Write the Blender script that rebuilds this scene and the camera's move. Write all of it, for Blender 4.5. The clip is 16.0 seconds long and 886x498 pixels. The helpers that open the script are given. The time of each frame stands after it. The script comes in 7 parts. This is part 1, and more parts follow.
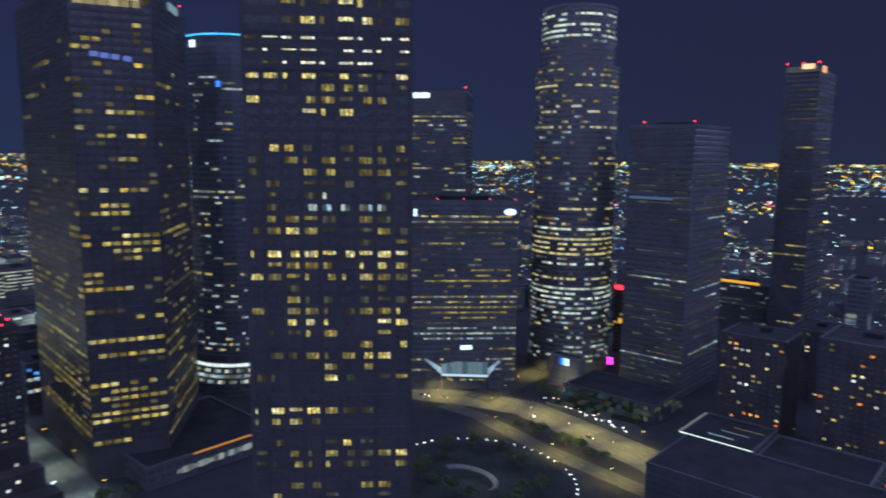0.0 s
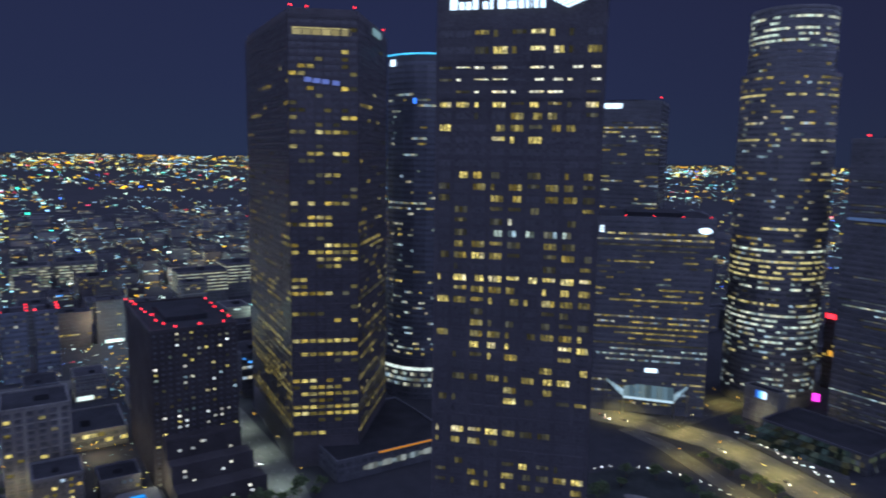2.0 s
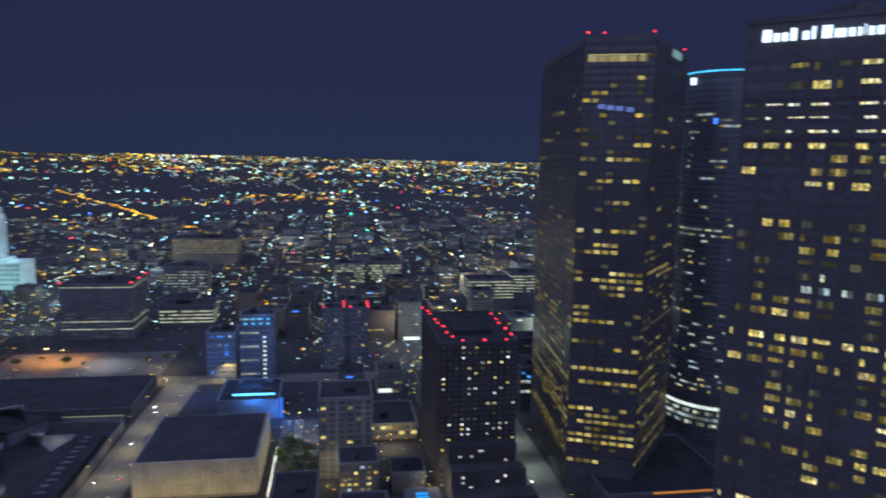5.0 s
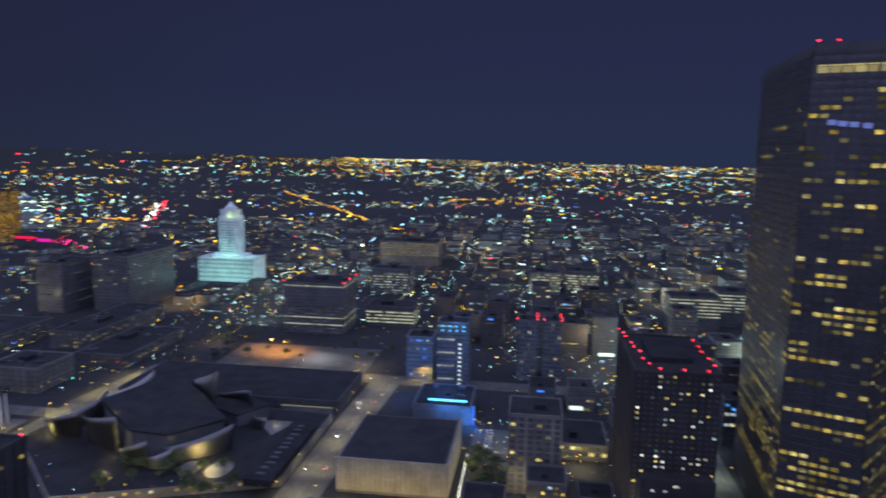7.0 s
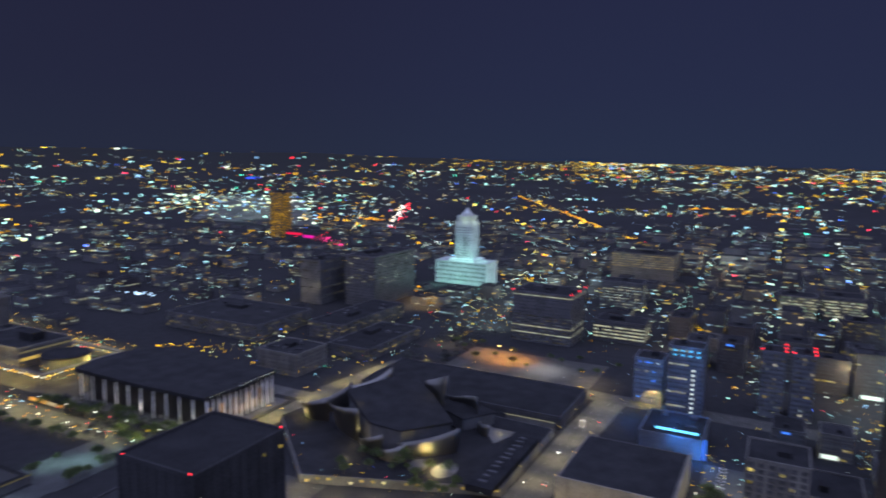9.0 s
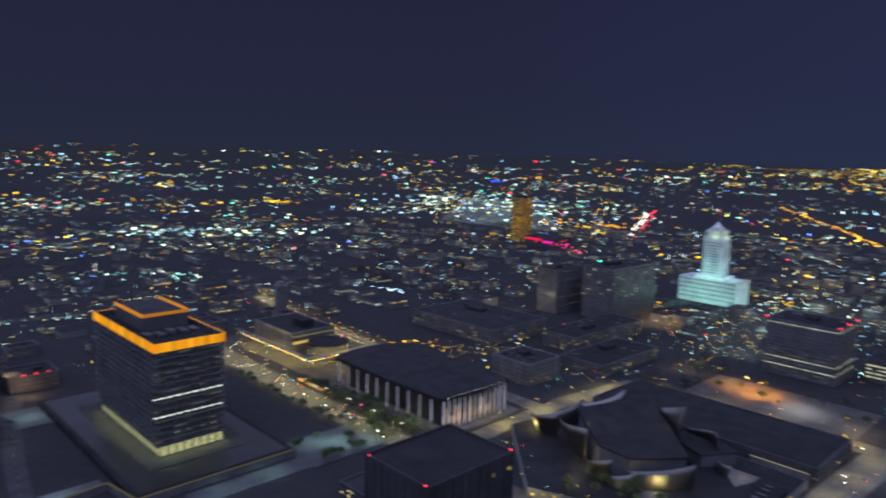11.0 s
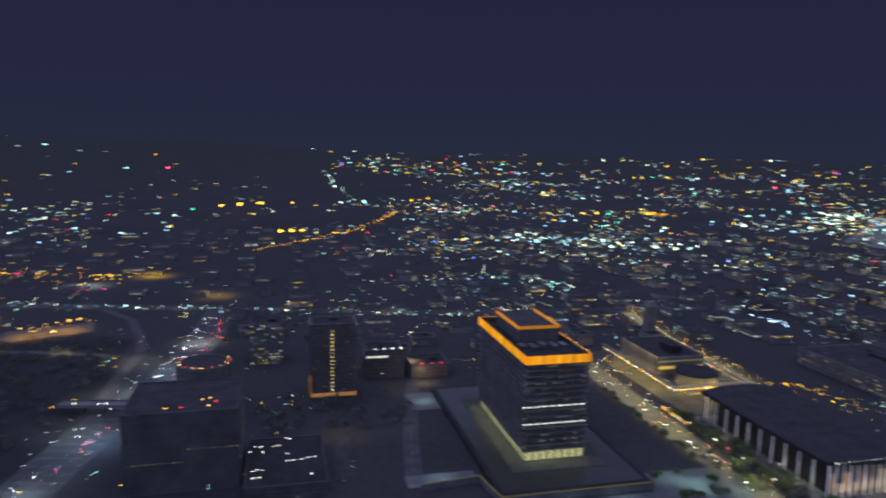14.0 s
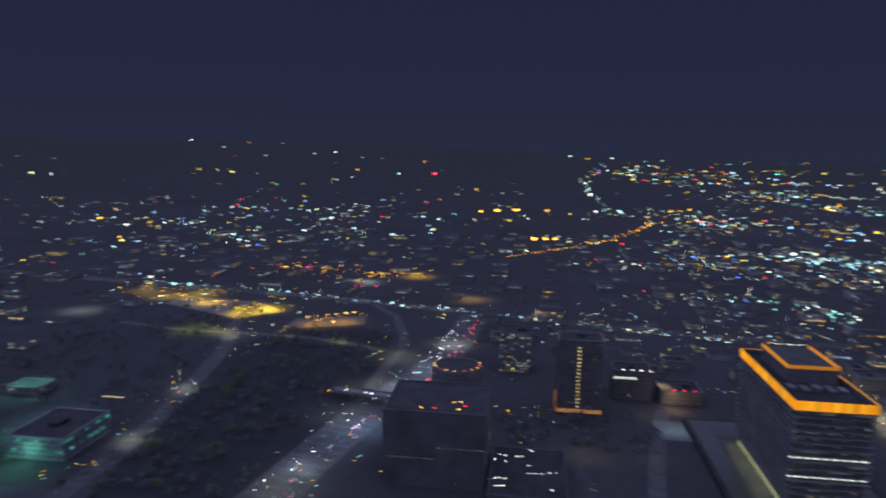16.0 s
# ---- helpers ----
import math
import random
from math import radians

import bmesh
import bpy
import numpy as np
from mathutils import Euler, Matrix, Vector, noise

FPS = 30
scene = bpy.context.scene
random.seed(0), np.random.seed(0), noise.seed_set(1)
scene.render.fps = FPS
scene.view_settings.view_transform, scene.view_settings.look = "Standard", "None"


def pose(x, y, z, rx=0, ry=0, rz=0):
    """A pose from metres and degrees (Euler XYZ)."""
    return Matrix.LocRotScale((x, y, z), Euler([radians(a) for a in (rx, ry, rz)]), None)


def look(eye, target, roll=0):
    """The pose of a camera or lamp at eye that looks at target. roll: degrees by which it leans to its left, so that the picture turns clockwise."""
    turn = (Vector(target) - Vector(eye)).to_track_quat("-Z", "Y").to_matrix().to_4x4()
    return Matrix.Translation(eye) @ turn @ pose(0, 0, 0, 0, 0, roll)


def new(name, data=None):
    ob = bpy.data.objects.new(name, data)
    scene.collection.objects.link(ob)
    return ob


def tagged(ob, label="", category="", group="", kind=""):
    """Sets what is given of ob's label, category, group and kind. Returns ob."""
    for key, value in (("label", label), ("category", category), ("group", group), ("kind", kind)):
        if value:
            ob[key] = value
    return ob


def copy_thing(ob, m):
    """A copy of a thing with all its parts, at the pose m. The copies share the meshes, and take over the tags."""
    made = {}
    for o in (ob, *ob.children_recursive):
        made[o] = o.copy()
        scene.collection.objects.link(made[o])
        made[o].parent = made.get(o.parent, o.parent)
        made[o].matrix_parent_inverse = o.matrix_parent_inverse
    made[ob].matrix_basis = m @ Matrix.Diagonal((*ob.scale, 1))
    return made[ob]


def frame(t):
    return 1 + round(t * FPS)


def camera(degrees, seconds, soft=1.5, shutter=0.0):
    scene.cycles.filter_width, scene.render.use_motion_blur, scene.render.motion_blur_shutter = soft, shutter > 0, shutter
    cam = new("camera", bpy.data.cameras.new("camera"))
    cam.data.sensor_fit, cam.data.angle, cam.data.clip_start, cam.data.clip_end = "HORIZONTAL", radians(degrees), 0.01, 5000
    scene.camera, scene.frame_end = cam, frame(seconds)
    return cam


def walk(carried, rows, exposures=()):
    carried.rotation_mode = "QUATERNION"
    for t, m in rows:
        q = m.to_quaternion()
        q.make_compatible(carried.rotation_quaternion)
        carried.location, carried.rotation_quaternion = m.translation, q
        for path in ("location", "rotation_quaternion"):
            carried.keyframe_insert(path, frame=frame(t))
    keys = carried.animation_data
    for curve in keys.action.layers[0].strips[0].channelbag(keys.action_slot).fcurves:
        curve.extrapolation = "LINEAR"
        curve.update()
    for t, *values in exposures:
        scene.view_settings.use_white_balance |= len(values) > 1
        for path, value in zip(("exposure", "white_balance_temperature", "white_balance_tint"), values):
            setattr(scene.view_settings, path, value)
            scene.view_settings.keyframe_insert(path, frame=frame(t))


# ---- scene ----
cam = camera(65.08, 16.0, soft=1.8, shutter=1.0)
# seconds, place, heading, pitch, roll
ROWS = (
    (0.0, -0.00, -0.00, 175.57, 42.335, -7.686, 0.556),
    (0.5, 0.10, 0.10, 177.70, 46.122, -7.677, 0.623),
    (1.0, 0.15, 0.21, 179.78, 49.968, -7.660, 0.694),
    (1.5, 0.14, 0.37, 181.86, 53.825, -7.660, 0.765),
    (2.0, 0.03, 0.52, 183.89, 57.641, -7.662, 0.832),
    (2.5, -0.18, 0.65, 185.91, 61.462, -7.643, 0.871),
    (3.0, -0.48, 0.78, 187.89, 65.290, -7.654, 0.980),
    (3.5, -0.79, 0.89, 189.86, 69.211, -7.653, 1.045),
    (4.0, -1.10, 1.00, 191.80, 73.169, -7.646, 1.058),
    (6.5, -2.69, 1.92, 202.65, 93.121, -7.678, 1.141),
    (7.0, -2.82, 2.02, 204.95, 97.343, -7.714, 1.110),
    (7.5, -3.02, 2.10, 207.21, 101.689, -7.708, 1.109),
    (8.0, -3.33, 2.16, 209.54, 106.544, -7.752, 1.082),
    (8.5, -3.71, 2.16, 211.91, 111.459, -7.795, 1.150),
    (9.0, -4.06, 2.12, 214.32, 116.406, -7.861, 1.184),
    (11.5, -3.99, 1.75, 227.55, 141.013, -8.207, 1.466),
    (12.0, -3.94, 1.73, 229.84, 146.004, -8.233, 1.349),
    (12.5, -3.94, 1.74, 232.10, 151.106, -8.265, 1.220),
    (13.0, -3.99, 1.77, 234.36, 156.259, -8.280, 1.243),
    (13.5, -4.09, 1.82, 236.66, 161.374, -8.279, 1.198),
    (14.0, -4.17, 1.86, 238.99, 166.448, -8.259, 1.118),
    (14.5, -4.18, 1.90, 241.33, 171.573, -8.237, 1.073),
    (15.0, -4.11, 1.95, 243.65, 176.767, -8.220, 1.057),
    (15.5, -4.00, 1.99, 245.94, 181.982, -8.206, 1.088),
    (16.0, -3.87, 2.02, 248.23, 187.260, -8.194, 1.100),
)
walk(cam, [(t, pose(x, y, z) @ pose(0, 0, 0, 0, 0, yaw) @ pose(0, 0, 0, 90 + pitch) @ pose(0, 0, 0, 0, 0, roll))
           for t, x, y, z, yaw, pitch, roll in ROWS],
     exposures=((0.0, 0.12, 6150, 10), (3.5, 0.10, 6350, 10), (6.5, 0.06, 6600, 10), (8.5, 0.05, 6900, 10), (13.5, 0.05, 6950, 11), (16.0, 0.10, 6800, 14)))

# ---------------------------------------------------------------- night sky
world = bpy.data.worlds.new("night_sky")
scene.world = world
world.use_nodes = True
wn, wl = world.node_tree.nodes, world.node_tree.links
wn.clear()
w_out = wn.new("ShaderNodeOutputWorld")
w_bg = wn.new("ShaderNodeBackground")
w_tc = wn.new("ShaderNodeTexCoord")
w_sep = wn.new("ShaderNodeSeparateXYZ")
w_ramp = wn.new("ShaderNodeValToRGB")
wl.new(w_tc.outputs["Generated"], w_sep.inputs[0])
wl.new(w_sep.outputs["Z"], w_ramp.inputs[0])
# glow of the basin, wide and soft towards the south-west
w_dot, w_rng, w_mix, w_mul = wn.new("ShaderNodeVectorMath"), wn.new("ShaderNodeMapRange"), wn.new("ShaderNodeMix"), wn.new("ShaderNodeMix")
w_dot.operation = "DOT_PRODUCT"
w_dot.inputs[1].default_value = (-0.978, 0.208, 0.0)
wl.new(w_tc.outputs["Generated"], w_dot.inputs[0])
wl.new(w_dot.outputs["Value"], w_rng.inputs["Value"])
w_rng.interpolation_type = "SMOOTHSTEP"
w_rng.inputs["From Min"].default_value, w_rng.inputs["From Max"].default_value = 0.5, 0.98
w_mix.data_type = w_mul.data_type = "RGBA"
w_mul.blend_type = "MULTIPLY"
w_mix.inputs["A"].default_value, w_mix.inputs["B"].default_value = (1.0, 1.0, 0.95, 1), (1.10, 1.24, 1.26, 1)
wl.new(w_rng.outputs[0], w_mix.inputs["Factor"])
w_mul.inputs["Factor"].default_value = 1.0
wl.new(w_ramp.outputs[0], w_mul.inputs["A"])
wl.new(w_mix.outputs["Result"], w_mul.inputs["B"])
wl.new(w_mul.outputs["Result"], w_bg.inputs[0])
wl.new(w_bg.outputs[0], w_out.inputs[0])
w_ramp.color_ramp.elements[0].position, w_ramp.color_ramp.elements[0].color = 0.0, (0.0176, 0.0235, 0.054, 1)
w_ramp.color_ramp.elements[1].position, w_ramp.color_ramp.elements[1].color = 0.30, (0.0150, 0.0162, 0.047, 1)
el = w_ramp.color_ramp.elements.new(0.09)
el.color = (0.0165, 0.0200, 0.052, 1)
w_bg.inputs[1].default_value = 1.0

# one wide, weak, bluish sun, added as unseen fill for the dark city
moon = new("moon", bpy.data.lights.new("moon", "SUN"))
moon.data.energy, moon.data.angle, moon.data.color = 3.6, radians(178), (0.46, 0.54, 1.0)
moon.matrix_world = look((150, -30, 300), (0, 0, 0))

# ---------------------------------------------------------------- materials


def surface(name, base, rough=0.7, metal=0.0, grain=0.35, scale=0.6, bump=0.2, spread=0.25, spec=None):
    """A matt or glossy surface with coarse stains, fine grain and a little relief."""
    m = bpy.data.materials.new(name)
    m.use_nodes = True
    n, l = m.node_tree.nodes, m.node_tree.links
    p = n["Principled BSDF"]
    tc = n.new("ShaderNodeTexCoord")
    big, small = n.new("ShaderNodeTexNoise"), n.new("ShaderNodeTexNoise")
    big.inputs["Scale"].default_value, small.inputs["Scale"].default_value = scale * 0.12, scale * 2.5
    big.inputs["Detail"].default_value = 5
    geo, obj = n.new("ShaderNodeNewGeometry"), n.new("ShaderNodeObjectInfo")
    add = n.new("ShaderNodeMath")
    add.operation = "ADD"
    mix = n.new("ShaderNodeMix")
    mix.data_type = "RGBA"
    tone = n.new("ShaderNodeMapRange")
    l.new(tc.outputs["Object"], big.inputs["Vector"])
    l.new(tc.outputs["Object"], small.inputs["Vector"])
    l.new(big.outputs["Fac"], add.inputs[0])
    l.new(small.outputs["Fac"], add.inputs[1])
    l.new(add.outputs[0], tone.inputs["Value"])
    tone.inputs["From Min"].default_value, tone.inputs["From Max"].default_value = 0.7, 1.3
    l.new(tone.outputs[0], mix.inputs["Factor"])
    mix.inputs["A"].default_value = (*[c * (1 - grain) for c in base], 1)
    mix.inputs["B"].default_value = (*[min(1, c * (1 + grain)) for c in base], 1)
    vary = n.new("ShaderNodeMix")
    vary.data_type, vary.blend_type = "RGBA", "MULTIPLY"
    vary.inputs["Factor"].default_value = 1.0
    rnd = n.new("ShaderNodeMath")
    rnd.operation = "FRACT"
    both = n.new("ShaderNodeMath")
    both.operation = "ADD"
    l.new(geo.outputs["Random Per Island"], both.inputs[0])
    l.new(obj.outputs["Random"], both.inputs[1])
    l.new(both.outputs[0], rnd.inputs[0])
    sh = n.new("ShaderNodeMapRange")
    sh.inputs["To Min"].default_value, sh.inputs["To Max"].default_value = 1 - spread, 1 + spread
    l.new(rnd.outputs[0], sh.inputs["Value"])
    l.new(mix.outputs["Result"], vary.inputs["A"])
    l.new(sh.outputs[0], vary.inputs["B"])
    l.new(vary.outputs["Result"], p.inputs["Base Color"])
    rr = n.new("ShaderNodeMapRange")
    rr.inputs["To Min"].default_value, rr.inputs["To Max"].default_value = max(0.03, rough - 0.12), min(1, rough + 0.12)
    l.new(small.outputs["Fac"], rr.inputs["Value"])
    l.new(rr.outputs[0], p.inputs["Roughness"])
    p.inputs["Metallic"].default_value = metal
    p.inputs["Specular IOR Level"].default_value = spec if spec is not None else (0.4 if rough < 0.35 else 0.15 if rough < 0.75 else 0.04)
    if bump:
        b = n.new("ShaderNodeBump")
        b.inputs["Strength"].default_value, b.inputs["Distance"].default_value = bump, 0.15
        l.new(small.outputs["Fac"], b.inputs["Height"])
        l.new(b.outputs[0], p.inputs["Normal"])
    return m


def glow(name, colours, low, high, lights=False, power=2.0, rooms=0.0):
    """A lamp or lit room: colours from a ramp and strengths from low to high, different for every piece."""
    m = bpy.data.materials.new(name)
    m.use_nodes = True
    n, l = m.node_tree.nodes, m.node_tree.links
    n.clear()
    out, em = n.new("ShaderNodeOutputMaterial"), n.new("ShaderNodeEmission")
    geo, obj = n.new("ShaderNodeNewGeometry"), n.new("ShaderNodeObjectInfo")
    both, fr = n.new("ShaderNodeMath"), n.new("ShaderNodeMath")
    both.operation, fr.operation = "ADD", "FRACT"
    l.new(geo.outputs["Random Per Island"], both.inputs[0])
    l.new(obj.outputs["Random"], both.inputs[1])
    l.new(both.outputs[0], fr.inputs[0])
    ramp = n.new("ShaderNodeValToRGB")
    ramp.color_ramp.interpolation = "CONSTANT"
    els = ramp.color_ramp.elements
    while len(els) < len(colours):
        els.new(0.5)
    for i, c in enumerate(colours):
        els[i].position, els[i].color = i / len(colours), (*c, 1)
    l.new(fr.outputs[0], ramp.inputs[0])
    white = n.new("ShaderNodeTexWhiteNoise")
    white.noise_dimensions = "1D"
    l.new(fr.outputs[0], white.inputs["W"])
    pw = n.new("ShaderNodeMath")
    pw.operation = "POWER"
    pw.inputs[1].default_value = power
    l.new(white.outputs["Value"], pw.inputs[0])
    mr = n.new("ShaderNodeMapRange")
    mr.inputs["To Min"].default_value, mr.inputs["To Max"].default_value = low, high
    l.new(pw.outputs[0], mr.inputs["Value"])
    l.new(ramp.outputs[0], em.inputs["Color"])
    l.new(mr.outputs[0], em.inputs["Strength"])
    if rooms:
        # ceilings, furniture and blinds behind the glass: uneven light from bay to bay
        tc, nz, shift = n.new("ShaderNodeTexCoord"), n.new("ShaderNodeTexNoise"), n.new("ShaderNodeVectorMath")
        shift.operation = "MULTIPLY_ADD"
        l.new(tc.outputs["Object"], shift.inputs[0])
        shift.inputs[1].default_value = (0.75, 0.0, 0.9)
        comb = n.new("ShaderNodeCombineXYZ")
        far = n.new("ShaderNodeMath")
        far.operation = "MULTIPLY"
        far.inputs[1].default_value = 900.0
        l.new(fr.outputs[0], far.inputs[0])
        l.new(far.outputs[0], comb.inputs[0])
        l.new(comb.outputs[0], shift.inputs[2])
        l.new(shift.outputs[0], nz.inputs["Vector"])
        nz.inputs["Scale"].default_value, nz.inputs["Detail"].default_value = 1.0, 3.0
        span, times = n.new("ShaderNodeMapRange"), n.new("ShaderNodeMath")
        span.inputs["From Min"].default_value, span.inputs["From Max"].default_value = 0.36, 0.64
        span.inputs["To Min"].default_value, span.inputs["To Max"].default_value = 1 - rooms, 1 + 0.6 * rooms
        times.operation = "MULTIPLY"
        l.new(nz.outputs["Fac"], span.inputs["Value"])
        l.new(span.outputs[0], times.inputs[0])
        l.new(mr.outputs[0], times.inputs[1])
        l.new(times.outputs[0], em.inputs["Strength"])
    l.new(em.outputs[0], out.inputs[0])
    if not lights:
        m.cycles.emission_sampling = "NONE"
    return m


GRANITE = surface("dark_granite", (0.056, 0.053, 0.057), 0.55, spread=0.1)
BROWN_STONE = surface("brown_polished_stone", (0.058, 0.053, 0.056), 0.45, spread=0.1)
CONCRETE = surface("concrete", (0.09, 0.09, 0.092), 0.85, spread=0.12)
PALE_STONE = surface("pale_stone", (0.13, 0.126, 0.118), 0.8)
GREY_PANEL = surface("grey_panel", (0.084, 0.085, 0.09), 0.6, spread=0.1)
BLUE_PANEL = surface("blue_grey_panel", (0.112, 0.118, 0.135), 0.6, spread=0.1)
DARK_METAL = surface("dark_metal", (0.07, 0.07, 0.075), 0.55, 0.1, spread=0.1)
STEEL = surface("brushed_steel", (0.20, 0.195, 0.185), 0.42, 1.0, 0.1)
TOWER_STONE = surface("pale_tower_stone", (0.11, 0.11, 0.112), 0.7, spread=0.08)
BLUE_GLASS = surface("blue_tower_glass", (0.10, 0.105, 0.12), 0.4, spread=0.1)
BLACK_CLADDING = surface("black_cladding", (0.058, 0.058, 0.06), 0.8, spread=0.05)
DARK_PAVING = surface("dark_granite_paving", (0.026, 0.026, 0.027), 0.85)
ROOFING = surface("roof_gravel", (0.038, 0.038, 0.040), 0.95, spread=0.12)
DARK_ROOF = surface("dark_roof_membrane", (0.027, 0.027, 0.029), 0.9, spread=0.12)
ASPHALT = surface("asphalt", (0.045, 0.045, 0.047), 0.9, 0, 0.3, 0.8)
ROAD_CONCRETE = surface("worn_road_asphalt", (0.078, 0.076, 0.07), 0.9, 0, 0.3, 0.8)
PAVING = surface("paving", (0.055, 0.054, 0.050), 0.85)
EARTH = surface("city_ground", (0.036, 0.036, 0.038), 0.95, 0, 0.12, 0.05, 0.0, spec=0.0)
GRASS = surface("grass", (0.028, 0.031, 0.028), 0.95, 0, 0.4)
LEAVES = surface("leaves", (0.075, 0.10, 0.045), 0.8, 0, 0.4, 1.0, 0.3)
BARK = surface("bark", (0.12, 0.09, 0.06), 0.9)
BRONZE_GLASS = surface("bronze_glass", (0.053, 0.051, 0.055), 0.3, 0, 0.2, 0.3, 0.02, 0.12)
GLASS = surface("dark_window_glass", (0.078, 0.079, 0.084), 0.25, 0, 0.2, 0.3, 0.02, 0.2)
WATER = surface("still_water", (0.022, 0.023, 0.024), 0.4, 0, 0.2, 0.5, 0.05, spec=0.05)
PAINT = surface("worn_road_paint", (0.22, 0.22, 0.2), 0.8)
CAR_DARK = surface("dark_car_paint", (0.04, 0.04, 0.05), 0.3, 0.2)
CAR_PALE = surface("pale_car_paint", (0.5, 0.5, 0.52), 0.3, 0.2)

Y1, Y2, Y3 = (1.0, 0.82, 0.24), (1.0, 0.88, 0.38), (1.0, 0.75, 0.16)
WARM = glow("warm_office_light", (Y1, Y2, Y1, Y3, Y1), 0.12, 0.56, rooms=0.6)
BRIGHT = glow("bright_office_light", (Y1, Y2, (1.0, 0.88, 0.48), Y1), 0.5, 1.15, power=1.0, rooms=0.75)
COOL = glow("cool_office_light", ((0.75, 0.95, 0.85), (0.95, 0.95, 0.7), (0.6, 0.85, 1.0)), 0.10, 0.8, rooms=0.5)
MIXED = glow("mixed_room_light", (Y1, (0.9, 0.9, 0.7), Y2, (0.6, 0.8, 1.0), Y3, (1.0, 0.9, 0.6)), 0.10, 0.8, rooms=0.5)
BANDS = glow("dim_band_light", ((0.55, 0.65, 0.75), (0.7, 0.65, 0.45), (0.5, 0.6, 0.8)), 0.02, 0.14)
WHITE = glow("white_strip_light", ((0.85, 1.0, 0.92),), 0.9, 1.2)
SIGN_WHITE = glow("white_sign_light", ((0.62, 0.80, 1.0),), 1.9, 2.2)
CYAN = glow("cyan_strip_light", ((0.08, 0.55, 1.0),), 1.2, 1.5)
BLUE = glow("blue_light", ((0.05, 0.22, 1.0), (0.08, 0.35, 1.0)), 0.6, 1.6)
RED = glow("red_beacon_light", ((1.0, 0.03, 0.05),), 2.5, 4.5)
ORANGE_DIM = glow("dim_orange_light", ((1.0, 0.40, 0.05),), 0.35, 0.6)
MAGENTA = glow("magenta_screen_light", ((1.0, 0.05, 0.8),), 2.0, 2.2)
SODIUM = glow("sodium_lamp_light", ((1.0, 0.60, 0.10), (1.0, 0.48, 0.04), (1.0, 0.72, 0.20)), 2.5, 6.0)
FAR_AMBER = glow("far_amber_light", ((1.0, 0.60, 0.02), (1.0, 0.46, 0.01), (1.0, 0.68, 0.04), (1.0, 0.82, 0.14), (1.0, 0.52, 0.01)), 0.35, 5.0, power=2.2)
AVENUE_AMBER = glow("avenue_amber_light", ((1.0, 0.48, 0.02), (1.0, 0.38, 0.01), (1.0, 0.6, 0.06)), 1.6, 4.5, power=1.5)
FAR_WHITE = glow("far_white_light", ((0.42, 1.0, 0.86), (0.34, 0.78, 1.0), (0.65, 1.0, 0.85), (0.42, 0.92, 0.95), (0.85, 1.0, 0.9), (0.95, 1.0, 0.50), (0.28, 0.60, 1.0), (0.75, 1.0, 0.75)), 0.35, 5.0, power=2.4)
FAR_TINT = glow("far_coloured_light", ((1.0, 0.03, 0.05), (0.05, 0.8, 0.5), (0.06, 0.18, 1.0), (1.0, 0.05, 0.1)), 2.0, 10.0)
DIM_SPECK = glow("dim_window_speck_light", ((1.0, 0.82, 0.4), (0.65, 0.95, 0.9), (0.7, 0.95, 0.85), (0.5, 0.75, 0.95)), 0.2, 2.2)
LAMP_WHITE = glow("white_lamp_light", ((0.9, 1.0, 0.9), (0.8, 0.95, 1.0), (1.0, 0.95, 0.75)), 3.0, 7.0)
HEADLIGHT = glow("headlight", ((1.0, 0.95, 0.85),), 14.0, 26.0)
TAILLIGHT = glow("taillight", ((1.0, 0.03, 0.05),), 7.0, 12.0)

# ---------------------------------------------------------------- helpers


def box_into(bm, x0, x1, y0, y1, z0, z1):
    v = [bm.verts.new(c) for c in ((x0, y0, z0), (x1, y0, z0), (x1, y1, z0), (x0, y1, z0),
                                   (x0, y0, z1), (x1, y0, z1), (x1, y1, z1), (x0, y1, z1))]
    for f in ((3, 2, 1, 0), (4, 5, 6, 7), (0, 1, 5, 4), (1, 2, 6, 5), (2, 3, 7, 6), (3, 0, 4, 7)):
        bm.faces.new([v[i] for i in f])


def prism_into(bm, pts, z0, z1):
    low, high = [bm.verts.new((x, y, z0)) for x, y in pts], [bm.verts.new((x, y, z1)) for x, y in pts]
    k = len(pts)
    bm.faces.new(low[::-1])
    bm.faces.new(high)
    for i in range(k):
        j = (i + 1) % k
        bm.faces.new((low[i], low[j], high[j], high[i]))


def mesh_of(name, bm, material, bevel=0.0, smooth=False):
    if bevel:
        bmesh.ops.bevel(bm, geom=list(bm.edges), offset=bevel, segments=1, affect="EDGES")
    me = bpy.data.meshes.new(name)
    bm.to_mesh(me)
    bm.free()
    me.materials.append(material)
    if smooth:
        me.shade_smooth()
    return me


def part(name, bm, material, parent=None, label="", bevel=0.0, smooth=False):
    ob = new(name, mesh_of(name, bm, material, bevel, smooth) if isinstance(bm, bmesh.types.BMesh) else bm)
    if parent is not None:
        ob.parent = parent
    if label:
        ob["label"] = label
    return ob


def box_part(name, dims, material, parent=None, label="", bevel=0.0):
    bm = bmesh.new()
    box_into(bm, *dims)
    return part(name, bm, material, parent, label, bevel)


def prism_part(name, pts, z0, z1, material, parent=None, label=""):
    bm = bmesh.new()
    prism_into(bm, pts, z0, z1)
    return part(name, bm, material, parent, label)


def thing(name, label, category, x=0.0, y=0.0, z=0.0, group="", kind=""):
    ob = new(name)
    ob.empty_display_size = 1.0
    ob.location = (x, y, z)
    return tagged(ob, label, category, group, kind)


